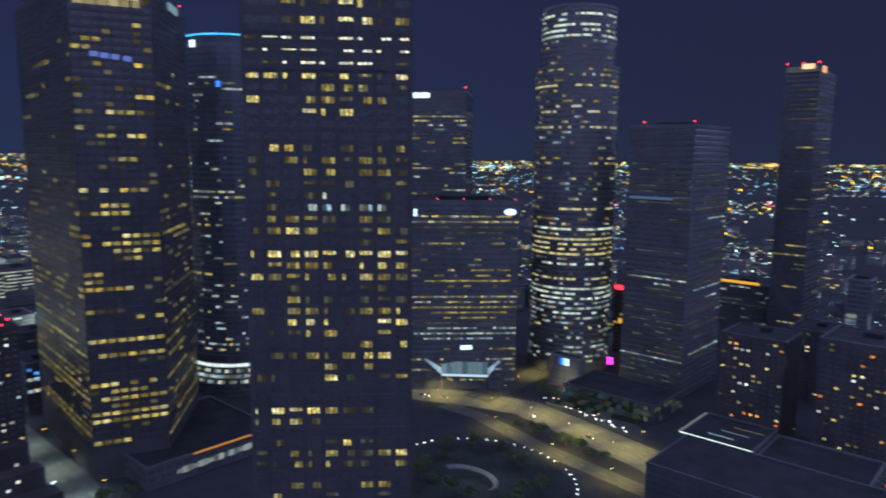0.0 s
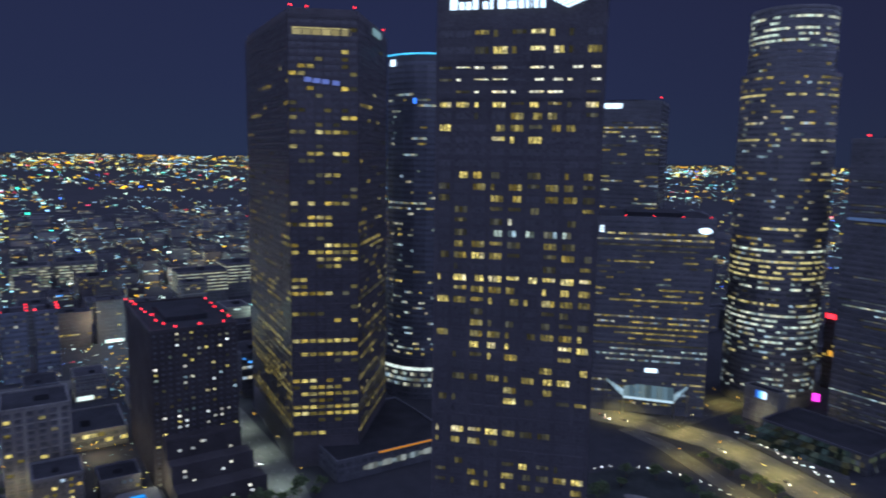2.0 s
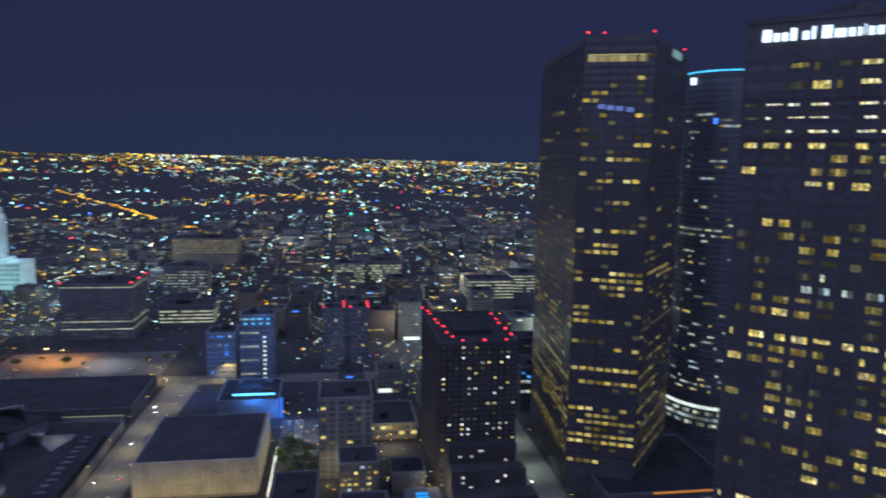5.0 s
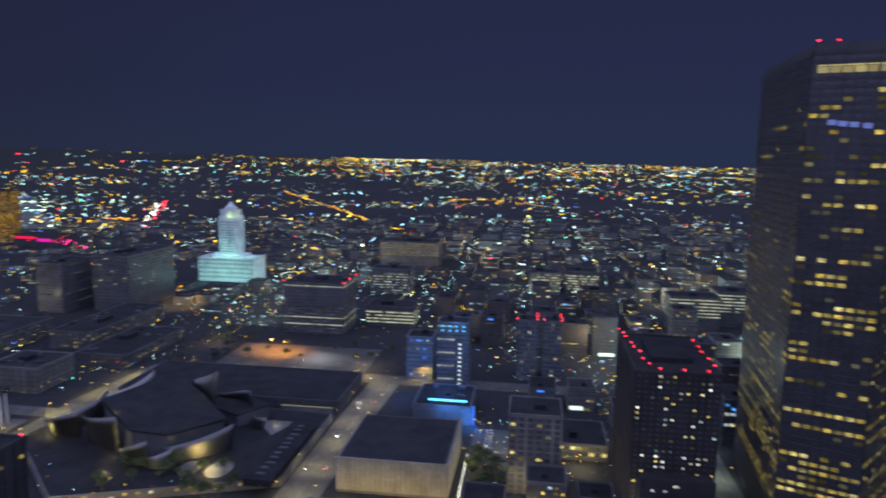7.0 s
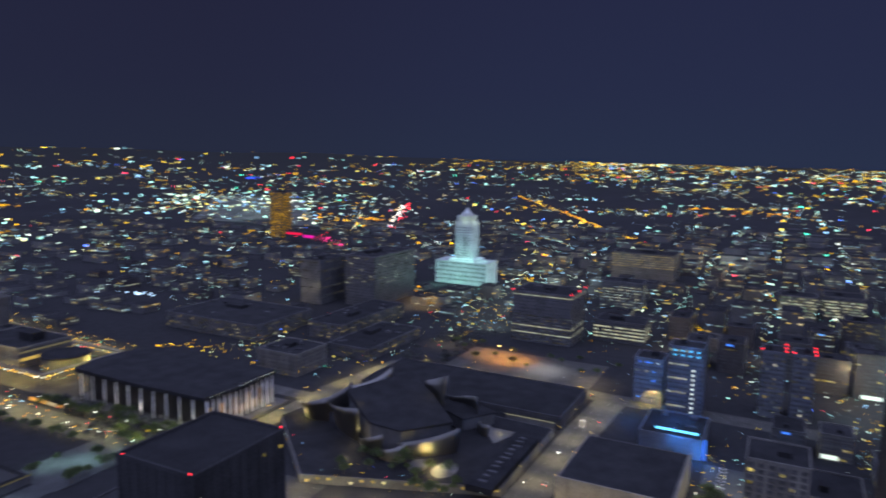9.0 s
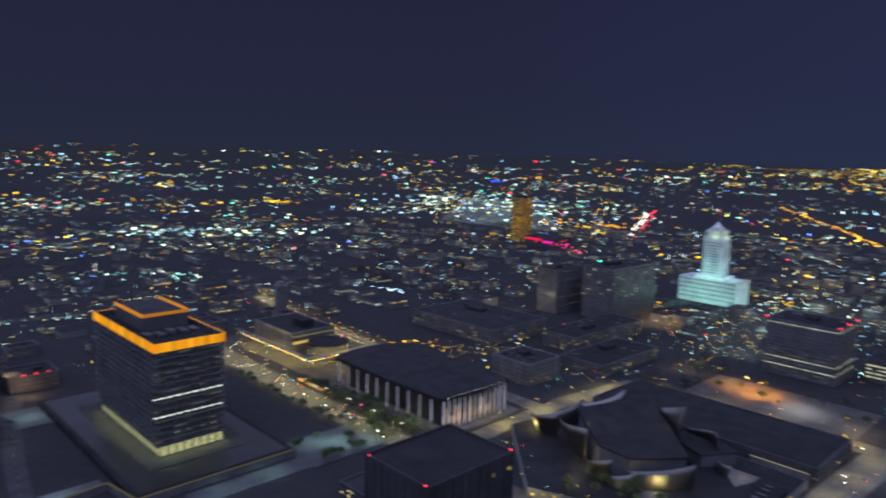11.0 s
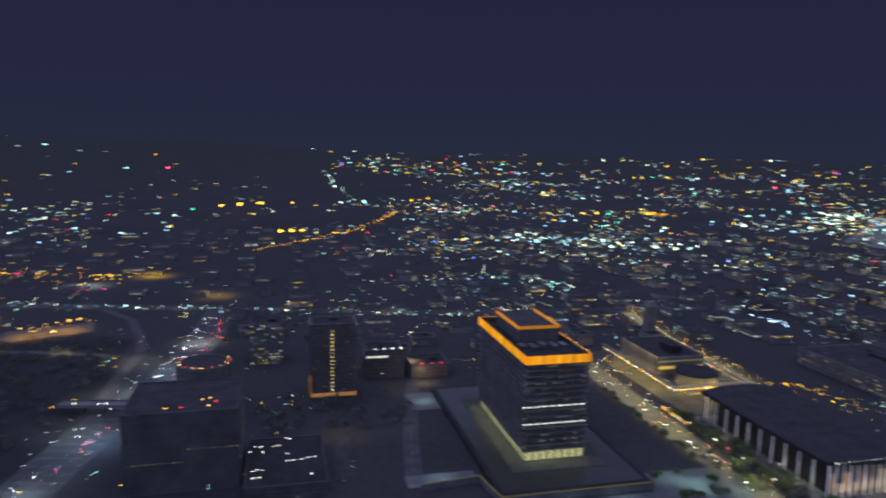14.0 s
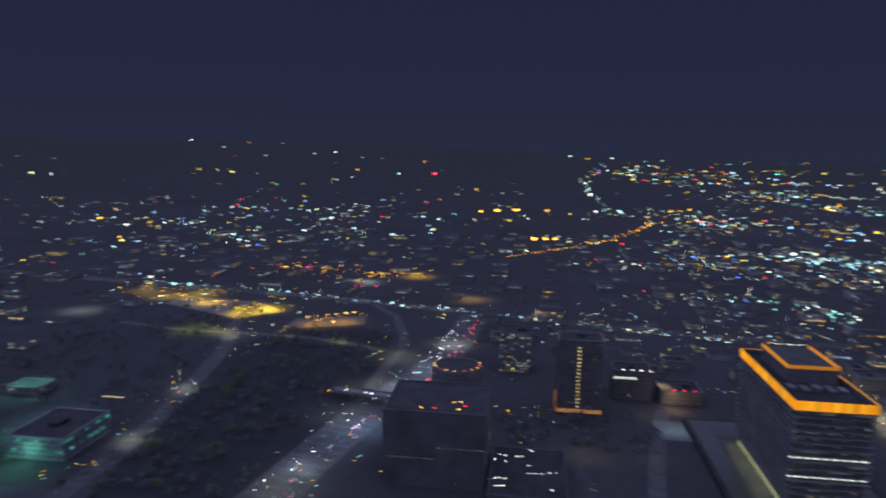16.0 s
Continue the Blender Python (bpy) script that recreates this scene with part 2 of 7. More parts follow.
def rect(x0, x1, y0, y1):
    return [(x0, y0), (x1, y0), (x1, y1), (x0, y1)]


def grown(pts, d):
    """A convex footprint, counter-clockwise, with all sides moved out by d."""
    out, k = [], len(pts)
    for i in range(k):
        a, b, c = Vector(pts[i - 1]), Vector(pts[i]), Vector(pts[(i + 1) % k])
        n1, n2 = Vector(((b - a).y, -(b - a).x)).normalized(), Vector(((c - b).y, -(c - b).x)).normalized()
        m = (n1 + n2) / max(0.2, 1 + n1.dot(n2))
        out.append((b.x + d * m.x, b.y + d * m.y))
    return out


PANES = {}


def pane_mesh(w, h, material, lights=1, kind=0):
    """One shared window pane: a shallow lit box in its own plane, x along the wall, z up, face at -y; some have a drawn blind on one half."""
    key = (round(w, 2), round(h, 2), material.name, lights, kind)
    if key not in PANES:
        bm = bmesh.new()
        if lights == 1:
            box_into(bm, -0.5 * w, 0.5 * w, -0.06, 0.06, -h / 2, h / 2)
        else:
            for k in {2: (0, 1), 4: (0,), 5: (1, 2)}.get(kind, (0, 1, 2)):
                x0 = -0.5 + k / 3 + 0.025
                box_into(bm, x0 * w, (x0 + 0.283) * w, -0.06, 0.06, -h / 2 if kind != 3 else -h * 0.1, h / 2)
        PANES[key] = mesh_of("pane", bm, material)
    return PANES[key]


def facade(parent, a, b, z0, z1, floor_h, bay, lit, wall, rng, win=(0.72, 0.55), sill=0.45, pieces=True, cap=150,
           pier=0.35, band=0.28, glass=GLASS, split=True, lights=1):
    """Panes, piers and floor bands on the wall from a to b (outside on the right hand of a to b).
    lit(floor from the top, column, floors, columns) gives a material for a lit pane, or None."""
    a, b = Vector(a), Vector(b)
    d = (b - a)
    length = d.length
    d.normalize()
    cols, floors = max(1, int(round(length / bay))), max(1, int((z1 - z0) / floor_h))
    bw = length / cols
    turn = math.atan2(d.y, d.x)
    pw, ph = bw * win[0], floor_h * win[1]
    dark, n_lit, rest = bmesh.new(), 0, {}
    for f in range(floors):
        zc = z1 - (f + 1) * floor_h + floor_h * (sill + win[1] * 0.5 - 0.2)
        for c in range(cols):
            p = a + d * (bw * (c + 0.5))
            m = lit(f, c, floors, cols)
            if m is None:
                if glass is not None:
                    bm = dark
                else:
                    continue
            elif pieces and n_lit < cap:
                n_lit += 1
                ob = part("window_pane", pane_mesh(pw, ph, m, lights, rng.randrange(6) if lights > 1 else 0), None, parent)
                ob.location = (p.x, p.y, zc)
                ob.rotation_euler = (0, 0, turn)
                continue
            else:
                bm = rest.setdefault(m.name, (bmesh.new(), m))[0]
            n = Vector((d.y, -d.x)) * 0.06
            q0, q1 = p - d * pw / 2 + n, p + d * pw / 2 + n
            bm.faces.new([bm.verts.new(v) for v in ((q0.x, q0.y, zc - ph / 2), (q1.x, q1.y, zc - ph / 2),
                                                     (q1.x, q1.y, zc + ph / 2), (q0.x, q0.y, zc + ph / 2))])
    if dark.verts:
        tagged(part("dark_panes", dark, glass, parent), kind="stuff")
    for bm, m in rest.values():
        tagged(part("lit_panes", bm, m, parent), kind="stuff")
    if pier or band:
        o, w2, h = Vector((d.y, -d.x)), bw * (1 - win[0]) * 0.5 * 0.8, floor_h * (1 - win[1]) * 0.4
        if split:
            if pier:
                bm = bmesh.new()
                box_into(bm, -w2, w2, -pier, 0, z0, z1)
                me = mesh_of("pier", bm, wall)
                for c in range(cols + 1):
                    q = a + d * min(max(bw * c, w2), length - w2)
                    ob = part("pier", me, None, parent)
                    ob.location, ob.rotation_euler = (q.x, q.y, 0), (0, 0, turn)
            if band:
                bm = bmesh.new()
                box_into(bm, 0, length, -band, 0, -h, 0)
                me = mesh_of("spandrel", bm, wall)
                for f in range(floors + 1):
                    ob = part("spandrel", me, None, parent)
                    ob.location, ob.rotation_euler = (a.x, a.y, z1 - f * floor_h), (0, 0, turn)
        else:
            fm = bmesh.new()
            for f in range(floors + 1 if band else 0):
                zt = z1 - f * floor_h
                prism_into(fm, [(a.x + o.x * band, a.y + o.y * band), (b.x + o.x * band, b.y + o.y * band), (b.x, b.y), (a.x, a.y)], max(z0, zt - h), zt)
            for c in range(cols + 1 if pier else 0):
                q0, q1 = a + d * max(0, bw * c - w2), a + d * min(length, bw * c + w2)
                prism_into(fm, [(q0.x + o.x * pier, q0.y + o.y * pier), (q1.x + o.x * pier, q1.y + o.y * pier), (q1.x, q1.y), (q0.x, q0.y)], z0, z1)
            tagged(part("facade_ribs", fm, wall, parent), kind="stuff")


def runs(rng, p_floor, p_in, p_out, mats, weights=None, length=3):
    """Lit panes in runs along some floors and scattered on the others."""
    memo = {}

    def lit(f, c, floors, cols):
        if f == 0 and c == 0:
            memo.clear()
        if f not in memo:
            row, busy = [], rng.random() < p_floor
            m = rng.choices(mats, weights)[0]
            state = False
            for _ in range(cols):
                p = p_in if busy else p_out
                if rng.random() < 1.0 / length:
                    state = rng.random() < p
                row.append(rng.choices((m, rng.choices(mats, weights)[0]), (3, 1))[0] if state else None)
            memo[f] = row
        return memo[f][c]
    return lit


def facing(a, b):
    """Whether the wall from a to b looks towards the hill in the middle of the place."""
    mx, my = (a[0] + b[0]) / 2, (a[1] + b[1]) / 2
    return (b[1] - a[1]) * -mx - (b[0] - a[0]) * -my > 0


def tower(name, label, pts, z0, z1, wall, lit, floor_h=4.0, bay=3.2, win=(0.72, 0.55), cap=150, pieces=True, crown=3.0, rng=None,
          category="office tower", roof=DARK_ROOF, group="", base_h=0.0, pier=0.35, band=0.28, plant=True, sill=0.45, glass=GLASS, split=False):
    """A building of one footprint: core, parapet, roof, plant room, and a window wall on every side that is seen."""
    rng = rng or random.Random(int(abs(pts[0][0]) * 7 + abs(pts[0][1]) * 13))
    cx, cy = sum(p[0] for p in pts) / len(pts), sum(p[1] for p in pts) / len(pts)
    t = thing(name, label, category, 0, 0, 0, group)
    prism_part("wall", pts, z0 - 1.0, z1, wall, t)
    bm = bmesh.new()
    k, out, inn = len(pts), grown(pts, 0.35), grown(pts, -0.5)
    lo = [[bm.verts.new((x, y, z)) for x, y in ring] for ring, z in ((out, z1 - 0.4), (out, z1 + 1.1), (inn, z1 + 1.1), (inn, z1 - 0.4))]
    for r in range(4):
        for i in range(k):
            j = (i + 1) % k
            bm.faces.new((lo[r][i], lo[r][j], lo[(r + 1) % 4][j], lo[(r + 1) % 4][i]))
    part("parapet", bm, wall, t)
    prism_part("roof", grown(pts, -0.6), z1 - 0.2, z1 + 0.15, roof, t)
    if plant:
        if z1 - z0 < 75 and k == 4:
            ox, oy = (pts[0][0] - cx) * rng.uniform(-0.4, 0.4), (pts[0][1] - cy) * rng.uniform(-0.4, 0.4)
            sx, sy = rng.uniform(0.12, 0.28), rng.uniform(0.12, 0.28)
            sc = [(cx + ox + (x - cx) * sx, cy + oy + (y - cy) * sy) for x, y in pts]
        else:
            sc = [(cx + (x - cx) * 0.5, cy + (y - cy) * 0.5) for x, y in pts]
        prism_part("plant_room", sc, z1 + 0.1, z1 + crown, DARK_ROOF, t)
    for i in range(k):
        a, b = pts[i], pts[(i + 1) % k]
        if facing(a, b):
            facade(t, a, b, z0 + base_h, z1 - 0.5, floor_h, bay, lit, wall, rng, win, sill, pieces, min(cap, 31), pier, band, glass, split)
    return t


def beacon(x, y, z, parent=None, material=None, s=0.45, name="beacon", label=""):
    bm = bmesh.new()
    bmesh.ops.create_icosphere(bm, subdivisions=1, radius=s)
    bmesh.ops.scale(bm, vec=(1, 1, 0.8), verts=bm.verts)
    ob = part(name, bm, material or RED, parent, label)
    ob.location = (x, y, z)
    return ob


def art(rows, key):
    """Lit panes from rows of characters, top floor first."""
    def lit(f, c, floors, cols):
        return key.get(rows[f][c]) if f < len(rows) and c < len(rows[f]) else None
    return lit


def lamp(x, y, z, watts, colour, radius=0.4, name="street_light", down=False):
    ob = new(name, bpy.data.lights.new(name, "SPOT" if down else "POINT"))
    if down:
        ob.data.spot_size, ob.data.spot_blend = radians(142), 0.7
    ob.data.energy, ob.data.color, ob.data.shadow_soft_size = watts, colour, radius
    ob.location = (x, y, z)
    return ob


def strip(name, p, q, h, depth, material, parent, label=""):
    """A straight lit bar from p to q, h high and depth deep."""
    p, q = Vector(p), Vector(q)
    d = q - p
    bm = bmesh.new()
    box_into(bm, 0, d.length, -depth / 2, depth / 2, -h / 2, h / 2)
    ob = part(name, bm, material, parent, label)
    ob.matrix_basis = Matrix.Translation(p) @ Euler((0, -math.atan2(d.z, math.hypot(d.x, d.y)), math.atan2(d.y, d.x))).to_matrix().to_4x4()
    return ob

# ---------------------------------------------------------------- ground, out to the rim of the basin
FLAT, FAR, RIM = 2000.0, 30000.0, 4900.0


def eye_height(az):
    return 176 + max(0.0, min(1.15, (az - 42) / 145)) * 72


def step01(v):
    v = max(0.0, min(1.0, v))
    return v * v * (3 - 2 * v)


def lay(dist, az, up=0.0):
    """A place on the plain, dist metres off towards az (degrees to the left of +y). Far parts are drawn in towards the rim of the basin and
    climb to it, and a ridge of hills stands in the north-west."""
    a = radians(az)
    h = eye_height(az)
    if dist <= FLAT:
        r, z = dist, 0.0
    else:
        r = FLAT + (RIM - FLAT) * math.log(dist / FLAT) / math.log(FAR / FLAT)
        z = h * (1 - r / dist)
    rise = step01((az - 172) / 18) * step01((r - 2600) / 1900)
    z += rise * (62 + 22 * noise.noise((az * 0.11, r * 0.0006, 3.0)) + 12 * noise.noise((az * 0.4, r * 0.002, 7.0)))
    ridge = step01((az - 116) / 14) * step01((175 - az) / 20) * step01((r - 3900) / 800)
    z += ridge * (10 + 14 * noise.noise((az * 0.13, 1.0, 5.0)))
    s = r / max(dist, 1e-6)
    return Vector((-math.sin(a) * dist * s, math.cos(a) * dist * s, z + up))


def az_of(x, y):
    a = math.degrees(math.atan2(-x, y))
    return a if a > -70 else a + 360


def lay_xy(x, y, up=0.0):
    return lay(math.hypot(x, y), az_of(x, y), up)


bm = bmesh.new()
rings = [60, 150, 300, 500, 800, 1200, 1600, 2000, 2300, 2700, 3200, 3900, 4800, 6000, 7700, 10000, 13000, 17000, 22000, 30000]
azs = [-70 + 2.5 * i for i in range(144)]
mid = bm.verts.new((0, 0, 0))
prev = None
for d in rings:
    ring = [bm.verts.new(lay(d, a)) for a in azs]
    for i in range(len(azs)):
        j = (i + 1) % len(azs)
        bm.faces.new((mid, ring[i], ring[j]) if prev is None else (prev[i], ring[i], ring[j], prev[j]))
    prev = ring
# dry brush darkens the hills above the plain
n_, l_ = EARTH.node_tree.nodes, EARTH.node_tree.links
p_ = n_["Principled BSDF"]
from_ = p_.inputs["Base Color"].links[0].from_socket
geo_, sep_, rng_, mix_ = n_.new("ShaderNodeNewGeometry"), n_.new("ShaderNodeSeparateXYZ"), n_.new("ShaderNodeMapRange"), n_.new("ShaderNodeMix")
l_.new(geo_.outputs["Position"], sep_.inputs[0])
l_.new(sep_.outputs["Z"], rng_.inputs["Value"])
rng_.inputs["From Min"].default_value, rng_.inputs["From Max"].default_value = 40.0, 150.0
mix_.data_type = "RGBA"
l_.new(rng_.outputs[0], mix_.inputs["Factor"])
l_.new(from_, mix_.inputs["A"])
mix_.inputs["B"].default_value = (0.036, 0.037, 0.036, 1)
l_.new(mix_.outputs["Result"], p_.inputs["Base Color"])
tagged(part("ground", bm, EARTH, None, "dark city ground running out to low hills", smooth=True), category="ground", kind="structure")


def road(name, label, pts, width, z=0.12, material=ASPHALT, thick=0.3, lines=0):
    """A road along points (x, y, and where it is raised z), with dashes between its lanes."""
    t = thing(name, label, "road", kind="structure")
    P = [Vector((p[0], p[1], p[2] if len(p) > 2 else 0.0)) for p in pts]
    side = []
    for i in range(len(P)):
        d = (P[min(i + 1, len(P) - 1)] - P[max(i - 1, 0)])
        side.append(Vector((d.y, -d.x, 0)).normalized())
    bm = bmesh.new()
    rows = []
    for p, s in zip(P, side):
        q0, q1 = p - s * width / 2, p + s * width / 2
        rows.append([bm.verts.new(v) for v in ((q0.x, q0.y, p.z + z), (q1.x, q1.y, p.z + z), (q1.x, q1.y, p.z + z - thick), (q0.x, q0.y, p.z + z - thick))])
    for a, b in zip(rows, rows[1:]):
        for i in range(4):
            j = (i + 1) % 4
            bm.faces.new((a[i], a[j], b[j], b[i]))
    bm.faces.new(rows[0])
    bm.faces.new(rows[-1][::-1])
    bmesh.ops.recalc_face_normals(bm, faces=bm.faces)
    part("roadway", bm, material, t)
    if lines:
        lm = bmesh.new()
        for k in range(1, lines):
            off = -width / 2 + width * k / lines
            for i in range(len(P) - 1):
                seg = P[i + 1] - P[i]
                n = max(1, int(seg.length / 12))
                for q in range(n):
                    c0, c1 = P[i] + seg * ((q + 0.2) / n), P[i] + seg * ((q + 0.55) / n)
                    s = side[i]
                    vs = [c0 + s * (off - 0.12), c0 + s * (off + 0.12), c1 + s * (off + 0.12), c1 + s * (off - 0.12)]
                    lm.faces.new([lm.verts.new((v.x, v.y, v.z + z + 0.006)) for v in vs])
        tagged(part("lane_dashes", lm, PAINT, t), kind="stuff")
    return t


rng = random.Random(11)

# ---------------------------------------------------------------- the tall towers
# dark granite tower turned 45 degrees to the streets, its office floors above one another
BOA = [(-205.6, 127.2), (-166.7, 166.9), (-205.6, 206.2), (-244.5, 167.0)]
ROWS_HIGH = ("..wdd##d.", "..d#w##dw")
ROWS_MID = ("dw##.##w#", "dww#.##w#", ".d##w##.d", "####d#wd#", "..d.www.d", "#..wwdww.", "...bbb...", ".........", ".........",
            ".#wd.d.ww", "d.wwwdwwd", "d..ww.wwd", ".d.ddd..w", ".d.dc..d.", ".d.ccccc.", ".wwwd.wd.", "dw#wd.dwd", ".d....d.w",
            "#########", ".wwww.##w", "#wwwwwwww", "..d...dd.", "..wdd.ddd", "w.wwwdww#", "..y#y..##", ".ddww..w.",
            "......w.#", ".ddwww##.", "....w.w..", "dd..#d.dw", ".........", ".........", "####wdd..", "wwwd.....", ".........",
            ".d..d#dd.", "d.wdwddw#", "ddwwwdd.w", ".........", "..wd..ww.", ".w..d..d.", "....w....", ".d.d..d..")
AMBER_ROOM = glow("amber_room_light", ((1.0, 0.45, 0.05), (1.0, 0.3, 0.03)), 0.5, 2.2)
YB_ROOM = glow("yellow_room_light", ((1.0, 0.8, 0.25), (1.0, 0.7, 0.15)), 0.3, 1.0, rooms=0.5)
DIM = glow("dim_office_light", ((0.9, 0.85, 0.5), Y2, (0.8, 0.8, 0.6)), 0.03, 0.13, rooms=0.3)
LINE_ROOM = glow("ceiling_line_light", ((1.0, 0.9, 0.55), (0.95, 0.95, 0.75)), 0.7, 1.7, rooms=0.5)
KEY = {"#": BRIGHT, "w": WARM, "d": DIM, "b": BRIGHT, "c": COOL, "y": BRIGHT}
sign_tower = tower("sign_tower", "dark granite office tower with yellow lit window rows", BOA, 0, 238, GRANITE,
                   art((), KEY), 300, 6.1, plant=False, glass=None, pier=0, band=0)
facade(sign_tower, BOA[0], BOA[1], 214.9, 226.6, 5.4, 6.1, art(ROWS_HIGH, KEY), GRANITE, rng, (0.76, 0.42), 0.55, cap=300, pier=0.22, band=0.14, glass=BRONZE_GLASS, lights=3)
facade(sign_tower, BOA[0], BOA[1], 203.12, 215.01, 3.96, 6.1, art(ROWS_MID[:3], {**KEY, "#": LINE_ROOM, "w": LINE_ROOM}), GRANITE, rng, (0.76, 0.2), 0.64, cap=300, pier=0.22, band=0.14, glass=BRONZE_GLASS, lights=3)
facade(sign_tower, BOA[0], BOA[1], 8.0, 203.12, 3.96, 6.1, art(ROWS_MID[3:], KEY), GRANITE, rng, (0.68, 0.54), 0.46, cap=400, pier=0.22, band=0.14, glass=BRONZE_GLASS, lights=4)
for a_, b_ in ((BOA[1], BOA[2]), (BOA[3], BOA[0])):
    facade(sign_tower, a_, b_, 8.0, 226.0, 3.96, 6.1, lambda *a: None, GRANITE, rng, (0.76, 0.56), 0.48, pier=0.2, band=0, split=False, glass=BRONZE_GLASS)
box_part("plant_room", (-220, -191, 152, 181, 238.1, 243), GRANITE, sign_tower)
bm = bmesh.new()
box_into(bm, -0.16, 0.16, -0.2, 0.0, 8, 226)
MULLION = mesh_of("mullion", bm, GRANITE)
for k_ in range(27):
    if k_ % 3:
        ob = part("mullion", MULLION, None, sign_tower)
        q_ = Vector(BOA[0]).lerp(Vector(BOA[1]), k_ / 27 + 0.004 * (1 if k_ % 3 == 1 else -1))
        ob.location, ob.rotation_euler = (q_.x, q_.y, 0), (0, 0, math.atan2(BOA[1][1] - BOA[0][1], BOA[1][0] - BOA[0][0]))
# the roof sign: three groups of plain blocks and a slanted emblem
FACE = (Vector((BOA[1][0] - BOA[0][0], BOA[1][1] - BOA[0][1], 0))).normalized()
OUT = Vector((FACE.y, -FACE.x, 0))
sign = thing("roof_sign", "large white lit sign high on the dark tower", "sign")


def sign_block(s0, s1, z0, z1, lean=0.0, name="sign_block"):
    bm = bmesh.new()
    box_into(bm, s0, s1, -0.5, 0.0, z0, z1)
    for v in bm.verts:
        v.co.x += lean * (v.co.z - z0)
    ob = part(name, bm, SIGN_WHITE, sign, bevel=0.12)
    ob.matrix_basis = Matrix.Translation(Vector((BOA[0][0], BOA[0][1], 0)) + OUT * 0.6) @ Matrix.Rotation(math.atan2(FACE.y, FACE.x), 4, "Z")


s_ = 4.6
for w_, h_ in ((3.1, 4.6), (2.3, 3.1), (2.3, 3.1), (2.3, 4.6), (-1.0, 0), (2.4, 3.1), (1.6, 4.6), (-1.0, 0),
               (3.3, 4.6), (3.5, 3.1), (2.3, 3.1), (1.6, 3.1), (1.0, 4.2), (2.1, 3.1), (2.3, 3.1)):
    if w_ > 0:
        sign_block(s_, s_ + w_ - 0.7, 231.9, 231.9 + 0.78 * h_, name="sign_letter")
        s_ += w_
    else:
        s_ += 1.0
EMBLEM_TOP, EMBLEM_LEFT, EMBLEM_FOOT = Vector((44.0, 236.4)), Vector((38.4, 234.1)), Vector((43.2, 231.7))
for u0, u1 in ((0.0, 0.17), (0.27, 0.44), (0.54, 0.72), (0.82, 1.0)):
    bm = bmesh.new()
    down, along = EMBLEM_FOOT - EMBLEM_LEFT, EMBLEM_TOP - EMBLEM_LEFT
    corners = [EMBLEM_LEFT + down * u0, EMBLEM_LEFT + down * u1, EMBLEM_LEFT + down * u1 + along, EMBLEM_LEFT + down * u0 + along]
    front, back = [bm.verts.new((q.x, -0.5, q.y)) for q in corners], [bm.verts.new((q.x, 0, q.y)) for q in corners]
    bm.faces.new(front)
    bm.faces.new(back[::-1])
    for k_ in range(4):
        bm.faces.new((front[k_], back[k_], back[(k_ + 1) % 4], front[(k_ + 1) % 4]))
    bmesh.ops.recalc_face_normals(bm, faces=bm.faces)
    ob = part("emblem_stripe", bm, SIGN_WHITE, sign)
    ob.matrix_basis = Matrix.Translation(Vector((BOA[0][0], BOA[0][1], 0)) + OUT * 0.6) @ Matrix.Rotation(math.atan2(FACE.y, FACE.x), 4, "Z")


# brown knife-edged tower with an office floor pattern that thickens towards its foot
def floors_lit(seed, table, mats, length=3.0):
    """Lit runs whose share follows a table of (floor from the top, share of panes lit)."""
    r, memo = random.Random(seed), {}

    def lit(f, c, floors, cols):
        if f == 0 and c == 0:
            memo.clear()
        if f not in memo:
            share = [s for k, s in table if k <= f][-1]
            share *= r.choice((0.5, 1.0, 1.5, 2.0))
            row, state, m = [], False, r.choice(mats)
            for _ in range(cols):
                if r.random() < 1 / length:
                    state = r.random() < share
                row.append(m if state else None)
            memo[f] = row
        return memo[f][c]
    return lit


WF = [(-375, 136), (-360, 171), (-418, 219), (-478, 205), (-484, 146)]
KNIFE_ROWS = ("........", ".......d", "........", "........", "......w.", "...d..d.", ".ww...d.", "ww.....d", "........", "..w...#d", "...d....", "d.......",
              "dd..d.d.", "w.....##", "...d.d..", "wd.#wwwd", "........", "#..d....", "..ww.##.", ".dd...d.", "........", "...dww..", "..d.d...", ".......d",
              "......dd", "#.#.#ww.", "d.......", "..#ww...", "dw###...", "........", "...d....", "w...##ww", "#.#w#www", "...ww#d#", "...dww..", "........",
              "ww......", "ww.....d", "##ww#.d.", "........", ".......d", "wddd....", ".....#.w", "........", "........", "#######w", "........", ".wwwww#w",
              ".....d.d", "........", "........", "###.w.w.", "d.wwww..", ".#ww#www", "..dwd.d.", "ww#wwwww", "##ww####", "...d.d..", "........", "#www....", "w#######", ".dwwwww.")
KNIFE_KEY = {"#": glow("knife_office_light", (Y1, Y3, Y1, Y2), 0.3, 0.75, power=1.0, rooms=0.6), "w": WARM, "d": DIM}
flank = floors_lit(4, [(0, .03), (8, .1), (20, .14), (30, .22), (38, .3), (44, .4), (50, .55), (58, .5)], [WARM, DIM, WARM, DIM], 1.8)


def knife_lit(f, c, floors, cols):
    return art(KNIFE_ROWS, KNIFE_KEY)(f, c, floors, cols) if cols == 8 else flank(f, c, floors, cols)


